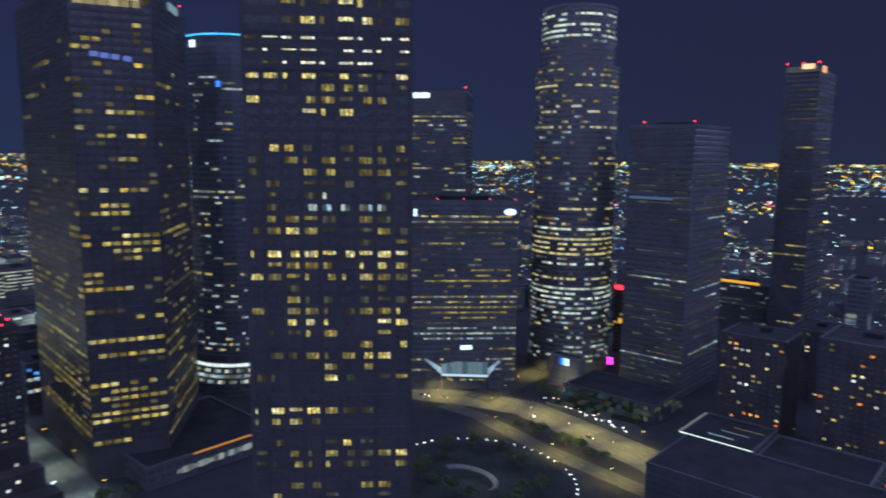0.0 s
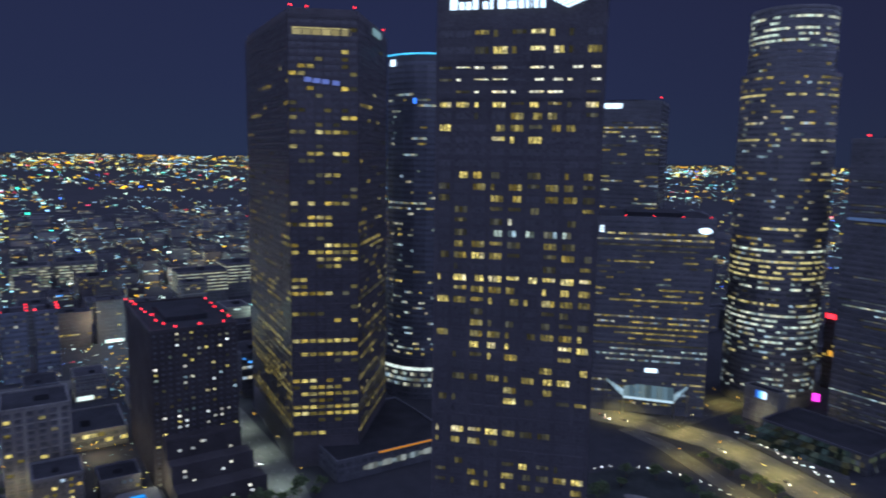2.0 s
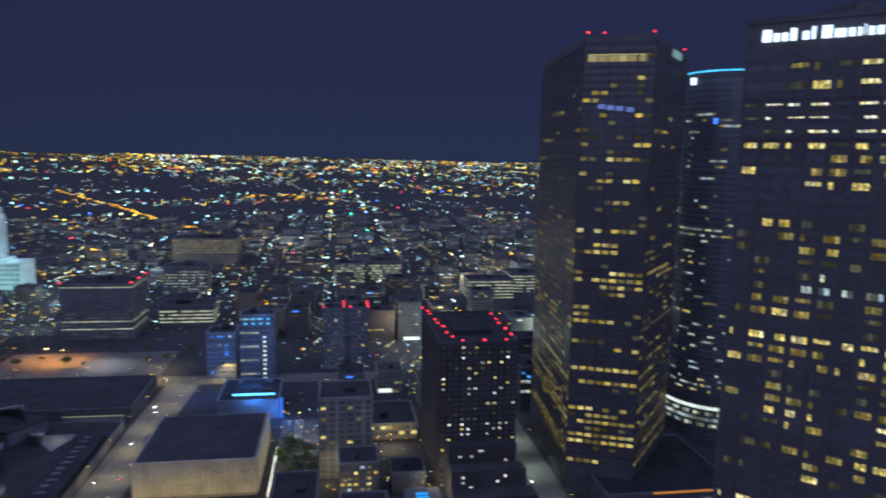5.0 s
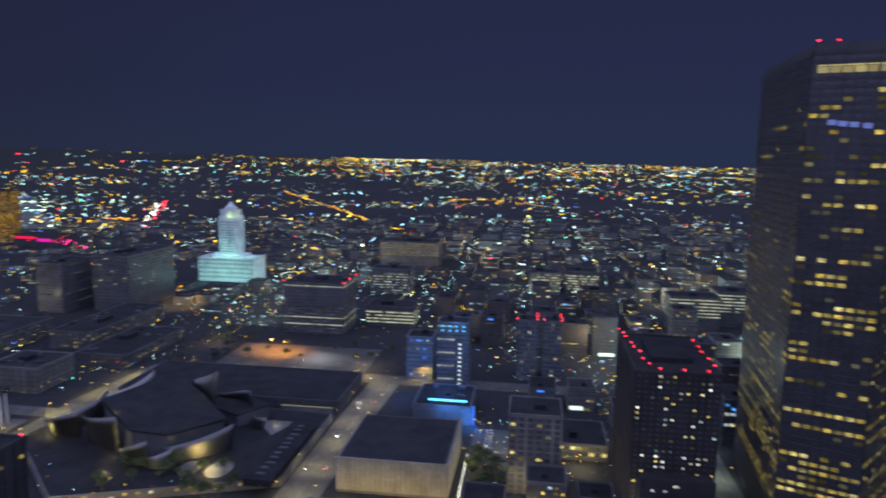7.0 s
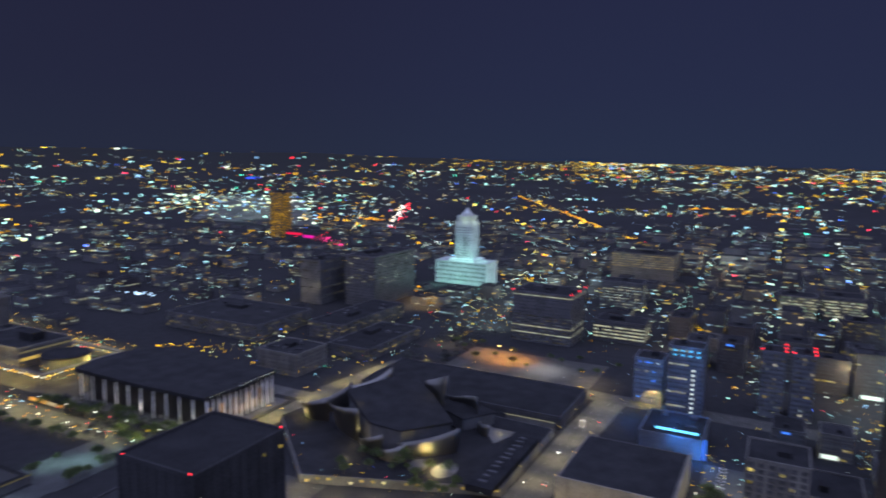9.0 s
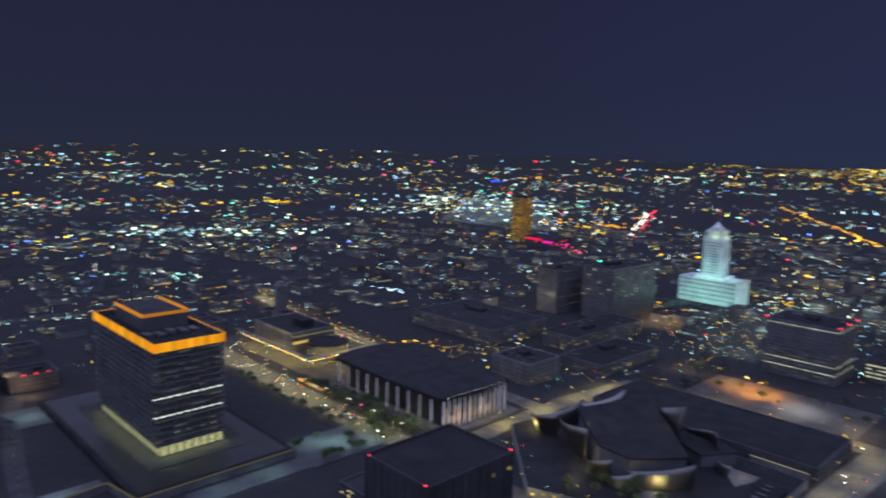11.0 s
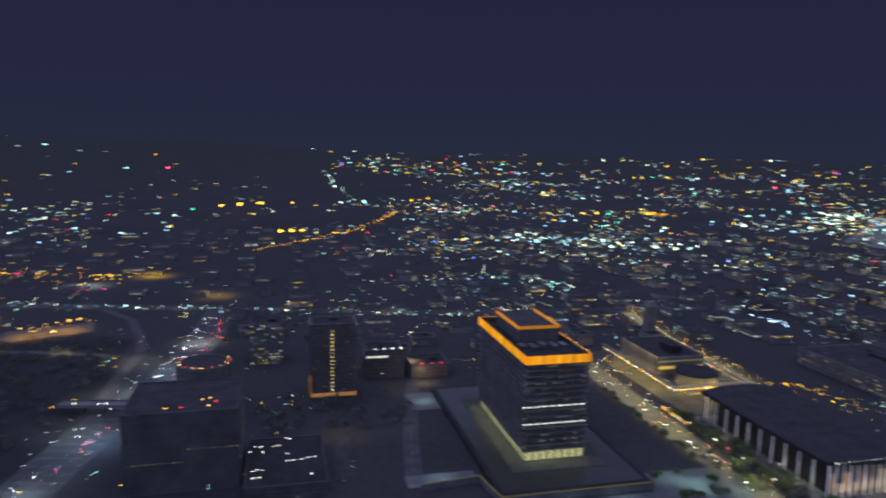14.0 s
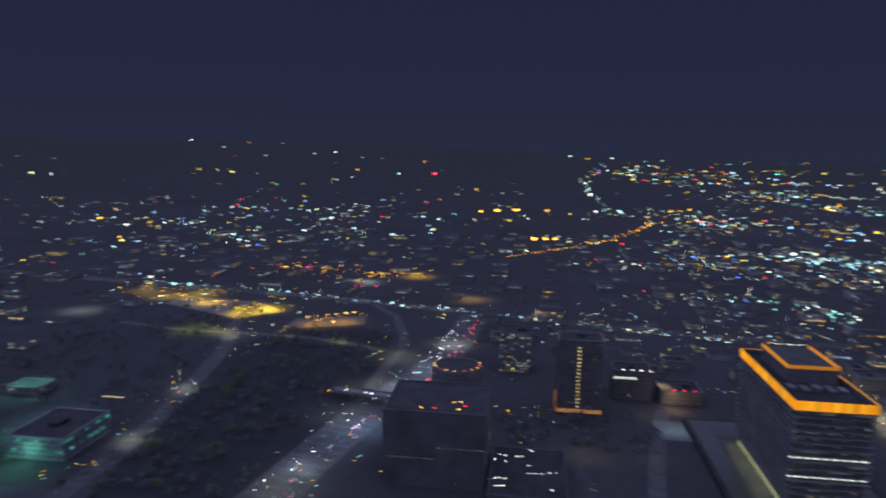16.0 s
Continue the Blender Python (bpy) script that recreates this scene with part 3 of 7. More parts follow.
knife = tower("knife_edge_tower", "brown stone tower with sharp corners and yellow lit floors", WF, 0, 258, BROWN_STONE,
              knife_lit, 3.98, 4.75,
              (0.74, 0.52), cap=240, base_h=18, crown=4, glass=BRONZE_GLASS)
TOP_LIGHT = glow("pale_top_floor_light", ((1.0, 0.88, 0.45), (1.0, 0.85, 0.4)), 0.25, 0.4)
for k_ in range(6):
    p_, q_ = Vector((-374.0, 138.0, 0)), Vector((-361.4, 167.5, 0))
    strip("top_floor_light", p_.lerp(q_, (k_ + 0.04) / 6) + Vector((0, 0, 249.8)), p_.lerp(q_, (k_ + 0.94) / 6) + Vector((0, 0, 249.8)), 3.0, 0.5, TOP_LIGHT, knife)
strip("cornice_light", (-374.0, 138.0, 251.9), (-361.4, 167.5, 251.9), 0.6, 0.5, BRIGHT, knife)
strip("flank_sign", (-386, 193.6, 257.0), (-401, 206.0, 257.0), 4.0, 0.9, glow("pale_blue_sign_light", ((0.45, 0.75, 0.85),), 0.35, 0.4), knife, "pale blue lit sign band")
for k_, (x_, y_, dz) in enumerate(((-371.3, 144.0, 0), (-369.4, 148.3, -0.6), (-367.6, 152.8, -1.0), (-365.4, 158.0, -1.6))):
    strip("blue_window_sign", (x_, y_, 224.5 + dz), (x_ + 1.5, y_ + 3.6, 224.3 + dz), 2.6, 0.5, glow("violet_blue_light", ((0.25, 0.35, 1.0),), 0.45, 0.6), knife, "violet-blue lit panel")
prism_part("crown_wall", grown(WF, -1.2), 258, 262.6, BROWN_STONE, knife, "plain stone crown")
for x_, y_, z_ in ((-378, 139, 264.6), (-382, 150, 265.6), (-364, 171, 264.4), (-415, 215, 264)):
    beacon(x_, y_, z_, knife, s=0.8)

# curved glass tower with a lit drum at its foot
def arc_pts(cx, cy, r, a0, a1, n):
    return [(cx + r * math.cos(radians(a0 + (a1 - a0) * i / n)), cy + r * math.sin(radians(a0 + (a1 - a0) * i / n))) for i in range(n + 1)]


CYL = arc_pts(-468, 282, 34, -95, 60, 10) + [(-480, 330), (-520, 300)]
curved = tower("curved_glass_tower", "tall curved glass tower with a cyan roof line", CYL, 0, 250, BLUE_GLASS,
               floors_lit(5, [(0, .0), (5, .6), (9, .15), (24, .45), (27, .18), (40, .3), (52, .35)], [COOL, MIXED, COOL]), 3.95, 2.3, (0.8, 0.4), cap=22, pier=0.15, base_h=30)
for p_, q_ in zip(CYL[:10], CYL[1:11]):
    strip("cyan_roof_line", (p_[0], p_[1], 256.5), (q_[0], q_[1], 256.5), 1.1, 0.6, CYAN, curved, "cyan light line round the roof")
prism_part("crown", [(-468 + (x - -468) * 0.985, 282 + (y - 282) * 0.985) for x, y in CYL], 250, 256, DARK_METAL, curved)
strip("corner_logo", (-464.5, 247.2, 250.5), (-459.5, 248.0, 250.5), 4.6, 0.6, SIGN_WHITE, curved, "white lit square sign")
strip("blue_panel", (-446, 255.6, 223), (-444, 257.2, 223), 4.0, 0.5, BLUE, curved)
DRUM = arc_pts(-468, 282, 38, -120, 80, 16)
drum = tower("lit_drum", "low round lobby drum with white lit glass", DRUM + [(-490, 310)], 0, 30, GREY_PANEL, lambda f, c, n, m: WHITE if f == 1 else (COOL if f in (2, 3, 4) and (c * 5 + f) % 7 else None),
             4.2, 2.4, (0.85, 0.7), cap=10, plant=False, category="lobby", pier=0.1)

WS = [(-480, 458), (-424, 495), (-458, 545), (-512, 508)]
ws = tower("white_sign_tower", "dark tower with a small white lit roof sign", WS, 0, 234, GREY_PANEL,
           floors_lit(6, [(0, 0), (4, .3), (12, .16), (24, .3), (38, .25)], [COOL, MIXED, WARM, BANDS]), 4.0, 2.4, (0.8, 0.42), cap=120, pier=0.2)
for k_, (w_, h_) in enumerate(((3.5, 4.5), (3.2, 5.0), (3.0, 4.4), (3.6, 4.9), (3.0, 4.4))):
    strip("sign_letter", (-467.5 + 3.1 * k_, 466.0 + 2.05 * k_, 230.6), (-467.5 + 3.1 * k_ + 2.7, 466.0 + 2.05 * k_ + 1.78, 230.6), h_, 0.8, SIGN_WHITE, ws, "white lit sign block")
beacon(-480, 458, 237.5, ws, s=1.1)
beacon(-425, 495, 237.5, ws, s=1.1)

OV = [(-358, 358), (-303, 415), (-357, 470), (-413, 414)]
wide = tower("wide_office_block", "wide dark office block with faint yellow floors and an oval sign", OV, 0, 142, GREY_PANEL,
             floors_lit(7, [(0, 0), (2, .4), (3, .75), (5, .45), (7, .6), (9, .3), (12, .35), (15, .55), (17, .75), (20, .55), (26, .4)], [WARM, WARM, DIM, MIXED, COOL], 2.4), 4.0, 2.5, (0.74, 0.36), cap=150, base_h=5, pier=0.15)
bm = bmesh.new()
prism_into(bm, [(4.4 * math.cos(i * math.pi / 8), 2.3 * math.sin(i * math.pi / 8)) for i in range(16)], -0.3, 0.3)
ob = part("oval_sign", bm, SIGN_WHITE, wide, "white lit oval sign")
ob.matrix_basis = Matrix.Translation((-307.0, 410.2, 134.6)) @ Euler((radians(90), 0, math.atan2(57, 55))).to_matrix().to_4x4()
for dz in (-1.8, 0, 1.8):
    strip("square_sign", (-356.4, 358.9, 134 + dz), (-354.6, 360.8, 134 + dz), 1.3, 0.6, SIGN_WHITE, wide, "pale blue lit square sign")
strip("entrance_sign", (-331.5, 384.5, 32.5), (-325.6, 390.6, 32.5), 3.0, 0.7, SIGN_WHITE, wide, "white lit entrance sign")
for x_, y_ in ((-358, 358), (-345, 372), (-332, 386), (-318, 400), (-305, 413)):
    beacon(x_, y_, 144.0, wide, s=0.6)
# the glazed entrance canopy: a lit glass hull with two raised wings
canopy = thing("entrance_canopy", "white-blue lit glass canopy before the wide office block", "canopy")
CG = glow("pale_canopy_light", ((0.48, 0.72, 0.9), (0.55, 0.78, 0.92)), 0.3, 0.75, power=1.0)
CD = glow("dim_canopy_light", ((0.34, 0.56, 0.72), (0.42, 0.62, 0.7)), 0.12, 0.4, power=1.0)
HULL = [Vector((-348, 363, 24)), Vector((-340, 373, 12)), Vector((-313, 395, 12)), Vector((-305, 399, 24))]
strip("rim", HULL[1], HULL[2], 1.6, 0.8, glow("canopy_rim_light", ((0.6, 0.82, 0.95),), 0.8, 0.9), canopy, "bright lit lower rim")


def glass_panel(p, q, h0, h1, material):
    """A slanting pane from p to q, h0 high at p and h1 at q, leaning back."""
    bm = bmesh.new()
    back = Vector((-0.7, 0.7, 0))
    fr = [p, q, q + Vector((0, 0, h1)) + back * h1 * 0.4, p + Vector((0, 0, h0)) + back * h0 * 0.4]
    f0, f1 = [bm.verts.new(v) for v in fr], [bm.verts.new(v + back * 0.3) for v in fr]
    bm.faces.new(f0)
    bm.faces.new(f1[::-1])
    for i in range(4):
        bm.faces.new((f0[i], f1[i], f1[(i + 1) % 4], f0[(i + 1) % 4]))
    bmesh.ops.recalc_face_normals(bm, faces=bm.faces)
    part("glass_panel", bm, material, canopy)


for k_ in range(9):
    glass_panel(HULL[1].lerp(HULL[2], (k_ + 0.04) / 9) + Vector((0, 0, 1)), HULL[1].lerp(HULL[2], (k_ + 0.96) / 9) + Vector((0, 0, 1)), 8.5, 8.5, CD)
for a_, b_ in ((HULL[1], HULL[0]), (HULL[2], HULL[3])):
    for k_ in range(4):
        glass_panel(a_.lerp(b_, (k_ + 0.04) / 4), a_.lerp(b_, (k_ + 0.96) / 4), 5.0 - 0.9 * k_, 4.1 - 0.9 * k_, CG)
for v_ in HULL[1:3]:
    box_part("post", (v_.x - 0.4, v_.x + 0.4, v_.y - 0.4, v_.y + 0.4, 0, 11.4), STEEL, canopy)
for v_ in (HULL[0], HULL[3]):
    box_part("post", (v_.x - 0.3, v_.x + 0.3, v_.y - 0.3, v_.y + 0.3, 0, 24.2), STEEL, canopy)

# round tower in three tiers
UC = (-310.5, 501.5)


def ring_pts(r, n=28):
    return [(UC[0] + r * math.cos(2 * math.pi * i / n), UC[1] + r * math.sin(2 * math.pi * i / n)) for i in range(n)]




def us_lit(table, seed):
    r, memo, state = random.Random(seed), {}, {"on": False}

    def lit(f, c, floors, cols):
        if f not in memo:
            share, m = [(s, m) for k, s, m in table if k <= f][-1]
            memo[f] = (share, m)
        share, m = memo[f]
        if c == 0 or r.random() < 0.4:
            state["on"] = r.random() < (share if share > 0.5 else share * 1.45)
        return (m if r.random() < 0.85 else r.choice((WARM, COOL))) if state["on"] else None
    return lit


CB = glow("bright_cool_office_light", ((0.8, 1.0, 0.85), (0.95, 1.0, 0.75)), 0.35, 1.0, power=1.0)
YB = glow("bright_yellow_office_light", (Y2, (0.95, 0.85, 0.35)), 0.3, 0.8, power=1.0)
us = tower("round_tower", "tall round tower with bright white and yellow floors", ring_pts(33.2), 0, 245, TOWER_STONE,
           us_lit([(0, .25, WARM), (3, .55, YB), (4, .12, WARM), (7, .25, MIXED), (9, .12, COOL), (11, .3, YB), (12, .1, COOL), (17, .22, MIXED), (19, .12, MIXED), (27, .4, YB),
                   (28, .15, MIXED), (31, .75, CB), (32, .3, MIXED), (33, .9, YB), (34, .4, YB), (36, .9, YB), (37, .3, COOL), (38, .7, CB), (39, .2, BANDS), (41, .5, YB), (42, .2, COOL),
                   (43, .9, CB), (44, .85, CB), (45, .9, CB), (46, .5, COOL), (48, .75, CB), (49, .3, COOL), (51, .55, YB), (52, .3, COOL)], 31),
           4.0, 2.6, (0.92, 0.45), cap=14, base_h=6, pier=0.25, plant=False)
up = tower("round_tower_crown", "round upper tier of the tall tower with white lit floors", ring_pts(29.4), 245, 291, TOWER_STONE,
           us_lit([(0, .1, COOL), (1, .75, CB), (2, .1, CB), (3, .35, CB), (4, .6, CB), (5, .6, CB), (6, .2, COOL), (7, .12, WARM), (8, .02, WARM)], 32), 4.0, 2.6, (0.92, 0.45), cap=8, pier=0.25)
up.parent = us

BT = rect(-250, -201, 480, 546)
bt = tower("banded_tower", "dark office tower with dim grey floor bands", BT, 0, 198, GREY_PANEL,
           floors_lit(9, [(0, .02), (5, .4), (9, .75), (16, .35), (25, .6), (36, .5)], [BANDS, BANDS, BANDS, DIM, COOL], 7), 4.0, 3.0, (0.9, 0.3), cap=110, pier=0, band=0.4)
strip("blue_floor", (-248, 479.4, 146), (-214, 479.4, 146), 2.0, 0.4, glow("soft_blue_floor_light", ((0.25, 0.42, 0.9),), 0.22, 0.25), bt, "dim blue lit floor")
for x_ in (-240, -202):
    beacon(x_, 481, 201, bt, s=0.8)
ST = rect(-189, -163, 628, 676)
st = tower("slim_dark_tower", "slim black tower with pale floor bands", ST, 0, 246, DARK_METAL,
           floors_lit(10, [(0, .1), (2, .5), (10, .25), (14, .5), (17, .2), (30, .5), (34, .3)], [WARM, DIM, MIXED, BANDS], 7), 3.9, 2.6, (0.9, 0.38), cap=120, pier=0.3, band=0.3)
strip("crown_panel", (-188, 627.2, 248), (-164, 627.2, 248), 4.5, 0.6, glow("pale_crown_light", ((0.6, 0.62, 0.68),), 0.10, 0.12), st)
strip("crown_sign", (-176, 626.6, 250), (-167, 626.6, 250), 4.0, 0.8, glow("orange_sign_light", ((1.0, 0.55, 0.28),), 1.4, 1.5), st, "orange-white lit sign")
strip("crown_sign", (-162.2, 634, 248), (-162.2, 642, 248), 5.0, 0.8, glow("orange_sign_light", ((1.0, 0.45, 0.2),), 1.2, 1.3), st, "orange-white lit sign")
for x_ in (-188, -176, -164):
    beacon(x_, 628, 253, st, s=1.0)

WHITE_ROOM = glow("white_room_light", ((1.0, 0.97, 0.85), (0.9, 0.97, 1.0)), 0.35, 1.6)
DARK_FACING = surface("dark_brown_facing", (0.046, 0.042, 0.042), 0.8, spread=0.12)
RT = rect(-468, -387, 62, 108)
red = tower("beacon_tower", "dark apartment tower with red lights along its roof edge", RT, 0, 88, DARK_FACING,
            runs(random.Random(12), 0.0, 0.3, 0.26, [MIXED, BRIGHT, COOL, WHITE_ROOM, DIM], length=1), 3.1, 3.9, (0.36, 0.42), cap=150, category="apartment tower", pier=0.6, band=0.0)
for i in range(8):
    beacon(-476 + 11.5 * i, 62.5 + 0.9 * (i % 2) + i, 90 + 0.5 * (i % 3), red, s=0.8)
for x_, y_ in ((-388, 75), (-388, 88), (-388, 101), (-400, 107), (-414, 107), (-428, 106), (-440, 107), (-455, 107)):
    beacon(x_, y_, 90.0, red, s=0.8)

r_ = random.Random(63)
for x0, x1, y1, z1 in ((-386.4, -376, 106, 30), (-376, -364, 109, 20), (-364, -350, 112, 11)):
    box_part("terrace", (x0, x1, 66, y1, 0, z1), DARK_FACING, red)
    box_part("parapet", (x1 - 0.5, x1, 66, y1, z1, z1 + 1.1), DARK_FACING, red)
    for k_ in range(5):
        y_ = r_.uniform(69, y1 - 4)
        box_part("window_pane", (x1 + 0.02, x1 + 0.1, y_, y_ + 1.6, z1 - 3.4 - 3.1 * (k_ % 3), z1 - 2.0 - 3.1 * (k_ % 3)), WHITE_ROOM, red)

near = tower("near_apartment_tower", "dark apartment tower with red lights on its roof corners", rect(-199, -155, -194, -159), 0, 111, ROOFING,
             runs(random.Random(13), 0.0, 0.3, 0.06, [MIXED], length=1), 3.05, 4.4, (0.35, 0.4), cap=60, category="apartment tower", plant=False, glass=None, pier=0.3, band=0)
for x_, y_ in ((-155, -191), (-155, -160), (-199, -160)):
    beacon(x_ * 0.997, y_, 112.4, near, s=0.42)

# other blocks of the tower district
grey = tower("grey_apartment_tower", "grey concrete apartment tower with scattered lit windows", rect(-440, -408, -8, 24), 0, 50, PALE_STONE,
             runs(random.Random(41), 0.0, 0.3, 0.26, [MIXED, WARM, BRIGHT], length=1), 3.6, 5.2, (0.55, 0.5), cap=120, category="apartment tower", pier=0.8, band=0.5)
for r4, h_, sd in ((rect(-396, -374, 4, 26), 24, 61), (rect(-388, -352, -32, -8), 14, 62), (rect(-404, -384, 34, 54), 12, 64)):
    tower("small_apartment_house", "small apartment house with many yellow lit windows", r4, 0, h_, CONCRETE, runs(random.Random(sd), 0.0, 0.3, 0.34, [MIXED, BRIGHT, WARM, YB_ROOM], length=1),
          3.3, 3.4, (0.55, 0.5), cap=40, category="apartment house", group="small apartment houses", pier=0.2, band=0.2, crown=2.5)
for x_, y_, p_, c_ in ((-398, -2, 900, (1.0, 0.85, 0.5)), (-376, 58, 1400, (1.0, 0.9, 0.6)), (-404, 44, 1800, (0.9, 1.0, 0.9)), (-446, 40, 2600, (1.0, 0.82, 0.45)), (-452, -14, 2000, (0.85, 0.95, 1.0)), (-362, 8, 900, (1.0, 0.8, 0.4))):
    lamp(x_, y_, 9, p_ * 4.0, c_, 0.8)
tower("amber_roof_block", "dark office block with an amber lit roof edge", rect(-250, -200, 655, 700), 0, 60, GREY_PANEL,
      floors_lit(43, [(0, .9), (1, .3)], [BANDS, COOL]), 4, 3, (0.85, 0.4), cap=120)
am = glow("amber_roof_light", ((1.0, 0.5, 0.06),), 0.8, 0.9)
ob = strip("amber_roof_line", (-248, 654, 61.8), (-206, 654, 61.8), 2.4, 0.6, am, None)
tagged(ob, "amber light line along a roof edge", "light strip")
for k_, (r_, h_, sd) in enumerate(((rect(-158, -120, 436, 470), 66, 44), (rect(-100, -64, 430, 470), 74, 45), (rect(-60, -30, 520, 560), 62, 46), (rect(-148, -112, 540, 580), 52, 47))):
    tower("brick_apartment_block", "dark apartment block with scattered warm windows", r_, 0, h_, BROWN_STONE,
          runs(random.Random(sd), 0.0, 0.3, 0.17, [MIXED, WARM, BRIGHT, DIM, YB_ROOM, WHITE_ROOM, AMBER_ROOM], length=1), 3.1, 3.8, (0.4, 0.45), cap=40, category="apartment tower", group="dark apartment blocks", pier=0.5, band=0)
# floodlight on the corner is imitated by two columns of glowing panes
tower("pale_lit_block", "narrow block with a white floodlit corner put in as glowing panes", rect(-132, -116, 640, 660), 0, 78, BLUE_PANEL, lambda f, c, n, m: COOL if c < 2 and f > 6 else None, 4, 4, (0.9, 0.8), cap=40)
tower("coloured_light_tower", "small brown tower with amber and pink lit signs", rect(-300, -272, 560, 590), 0, 62, BROWN_STONE,
      floors_lit(48, [(0, .1)], [WARM]), 4, 3, cap=60)
for nm, p_, q_, h_, m_, lb in (("red_sign", (-299, 558.8, 60), (-290, 558.8, 60), 4.0, RED, "red lit sign"),
                               ("amber_sign", (-294, 557.5, 30), (-274, 557.5, 30), 4.5, am, "amber lit sign")):
    tagged(strip(nm, p_, q_, h_, 0.8, m_, None), lb + " on the small brown tower", "sign")
tower("screen_podium", "pale low podium building carrying a bright street screen", rect(-290, -264, 443, 452), 0, 24, PALE_STONE, lambda *a: None, 4, 5, cap=5, plant=False, glass=None, category="building")
scr = thing("street_screen", "bright blue and white lit advertising screen", "screen")
for k_, m_ in enumerate((BLUE, glow("sky_screen_light", ((0.15, 0.5, 1.0),), 1.6, 1.7), SIGN_WHITE)):
    strip("screen_panel", (-281 + 2.7 * k_, 442.4, 20.5), (-278.5 + 2.7 * k_, 442.4, 20.5), 5.2, 0.6, m_, scr)
lamp(-272, 436, 6, 3500, (1.0, 0.85, 0.5))
lamp(-262, 470, 9, 6000, (1.0, 0.75, 0.25))
mg = thing("magenta_screen", "bright magenta lit screen", "screen")
strip("screen_panel", (-282, 514, 5), (-276, 517, 5), 6.0, 0.6, MAGENTA, mg)
box_part("post", (-279.4, -278.8, 515.8, 516.4, 0, 5), DARK_METAL, mg)

# podiums and low buildings at the towers' feet
pod = tower("podium", "low dark podium with a white lit window strip", rect(-420, -343.5, 150, 228), 0, 12, GREY_PANEL, lambda *a: None, 4, 5, cap=10, category="podium", plant=False)
STRIP_LIGHT = glow("pale_strip_light", ((0.55, 0.7, 0.78), (0.65, 0.72, 0.7)), 0.08, 0.42, power=1.0)
for k_ in range(16):
    strip("lit_window", (-342.9, 166 + 3.1 * k_, 5.5 + 0.06 * k_), (-342.9, 168.8 + 3.1 * k_, 5.5 + 0.06 * k_), 3.4 if k_ % 3 else 2.2, 0.5, STRIP_LIGHT, pod)
strip("amber_cove", (-342.9, 176, 12.6), (-342.9, 216, 12.6), 0.9, 0.5, ORANGE_DIM, pod)
strip("lit_pillar", (-379, 146.5, 8), (-376, 145.5, 8), 12, 2.5, glow("pale_pillar_light", ((0.75, 0.8, 0.72),), 0.40, 0.45), pod)
GREENISH = glow("green_glass_light", ((0.45, 0.6, 0.4), (0.55, 0.65, 0.35)), 0.03, 0.2, rooms=0.5)
lob = tower("glass_lobby", "low dark building with a lit green glass front", rect(-262, -192, 420, 462), 0, 12, DARK_METAL,
            runs(random.Random(51), 1.0, 0.6, 0.5, [BANDS, GREENISH, BANDS, GREENISH]), 3.8, 2.6, (0.92, 0.85), cap=120, category="lobby", plant=False, pier=0.12, band=0.15)
SLOPE = glow("teal_glass_light", ((0.35, 0.5, 0.5), (0.25, 0.42, 0.5), (0.5, 0.55, 0.4), (0.3, 0.42, 0.55)), 0.02, 0.11, rooms=0.5)
for i in range(14):
    for j in range(4):
        bm = bmesh.new()
        vs = []
        for u_, v_ in ((i + 0.05, j + 0.06), (i + 0.95, j + 0.06), (i + 0.95, j + 0.94), (i + 0.05, j + 0.94)):
            u_, v_ = u_ / 14, v_ / 4
            vs.append(Vector((-266 + 69 * u_, 403 + 5 * u_, 1.5)).lerp(Vector((-256 + 53 * u_, 420, 12)), v_))
        f0, f1 = [bm.verts.new(v) for v in vs], [bm.verts.new(v - Vector((0, -0.05, 0.12))) for v in vs]
        bm.faces.new(f0)
        bm.faces.new(f1[::-1])
        for k_ in range(4):
            bm.faces.new((f0[k_], f1[k_], f1[(k_ + 1) % 4], f0[(k_ + 1) % 4]))
        part("roof_pane", bm, SLOPE, lob)
prism_part("front_wall", [(-266, 403), (-197, 408), (-197, 409), (-266, 404)], 0, 1.6, CONCRETE, lob)
ter = tower("terrace_block", "low dark block with white light lines along its roof edge", rect(-152, -113, 366, 407), 0, 22, CONCRETE, lambda *a: None, 4, 5, cap=5, plant=False)
strip("roof_edge_light", (-152, 365.4, 23.3), (-113, 365.4, 23.3), 0.6, 0.5, WHITE, ter, "white light line")
strip("roof_edge_light", (-152.5, 366, 23.3), (-152.5, 405, 23.3), 0.5, 0.4, glow("dim_line_light", ((0.8, 0.85, 0.75),), 0.3, 0.35), ter, "pale light line")
for k_, y_ in enumerate((376, 385, 394)):
    strip("roof_bar_light", (-140 + 4 * k_, y_, 22.8), (-126 + 5 * k_, y_, 22.8), 0.5, 0.5, COOL, ter)
for i in range(9):
    beacon(-108 + 3.2 * i, 365 + 0.9 * i * (1 if i < 5 else 0.6), 20.5, ter, LAMP_WHITE, 0.35, "terrace_lamp")
tower("dark_garage", "plain dark garage block with a flat roof", rect(-140, -30, 300, 346), 0, 30, DARK_METAL, lambda *a: None, 3.2, 6.0, cap=5, category="garage", plant=False, glass=None)
tower("dark_garage", "plain dark garage block with a flat roof", rect(-112, -60, 364, 408), 0, 19, CONCRETE, lambda *a: None, 3.2, 6.0, cap=5, category="garage", plant=False)


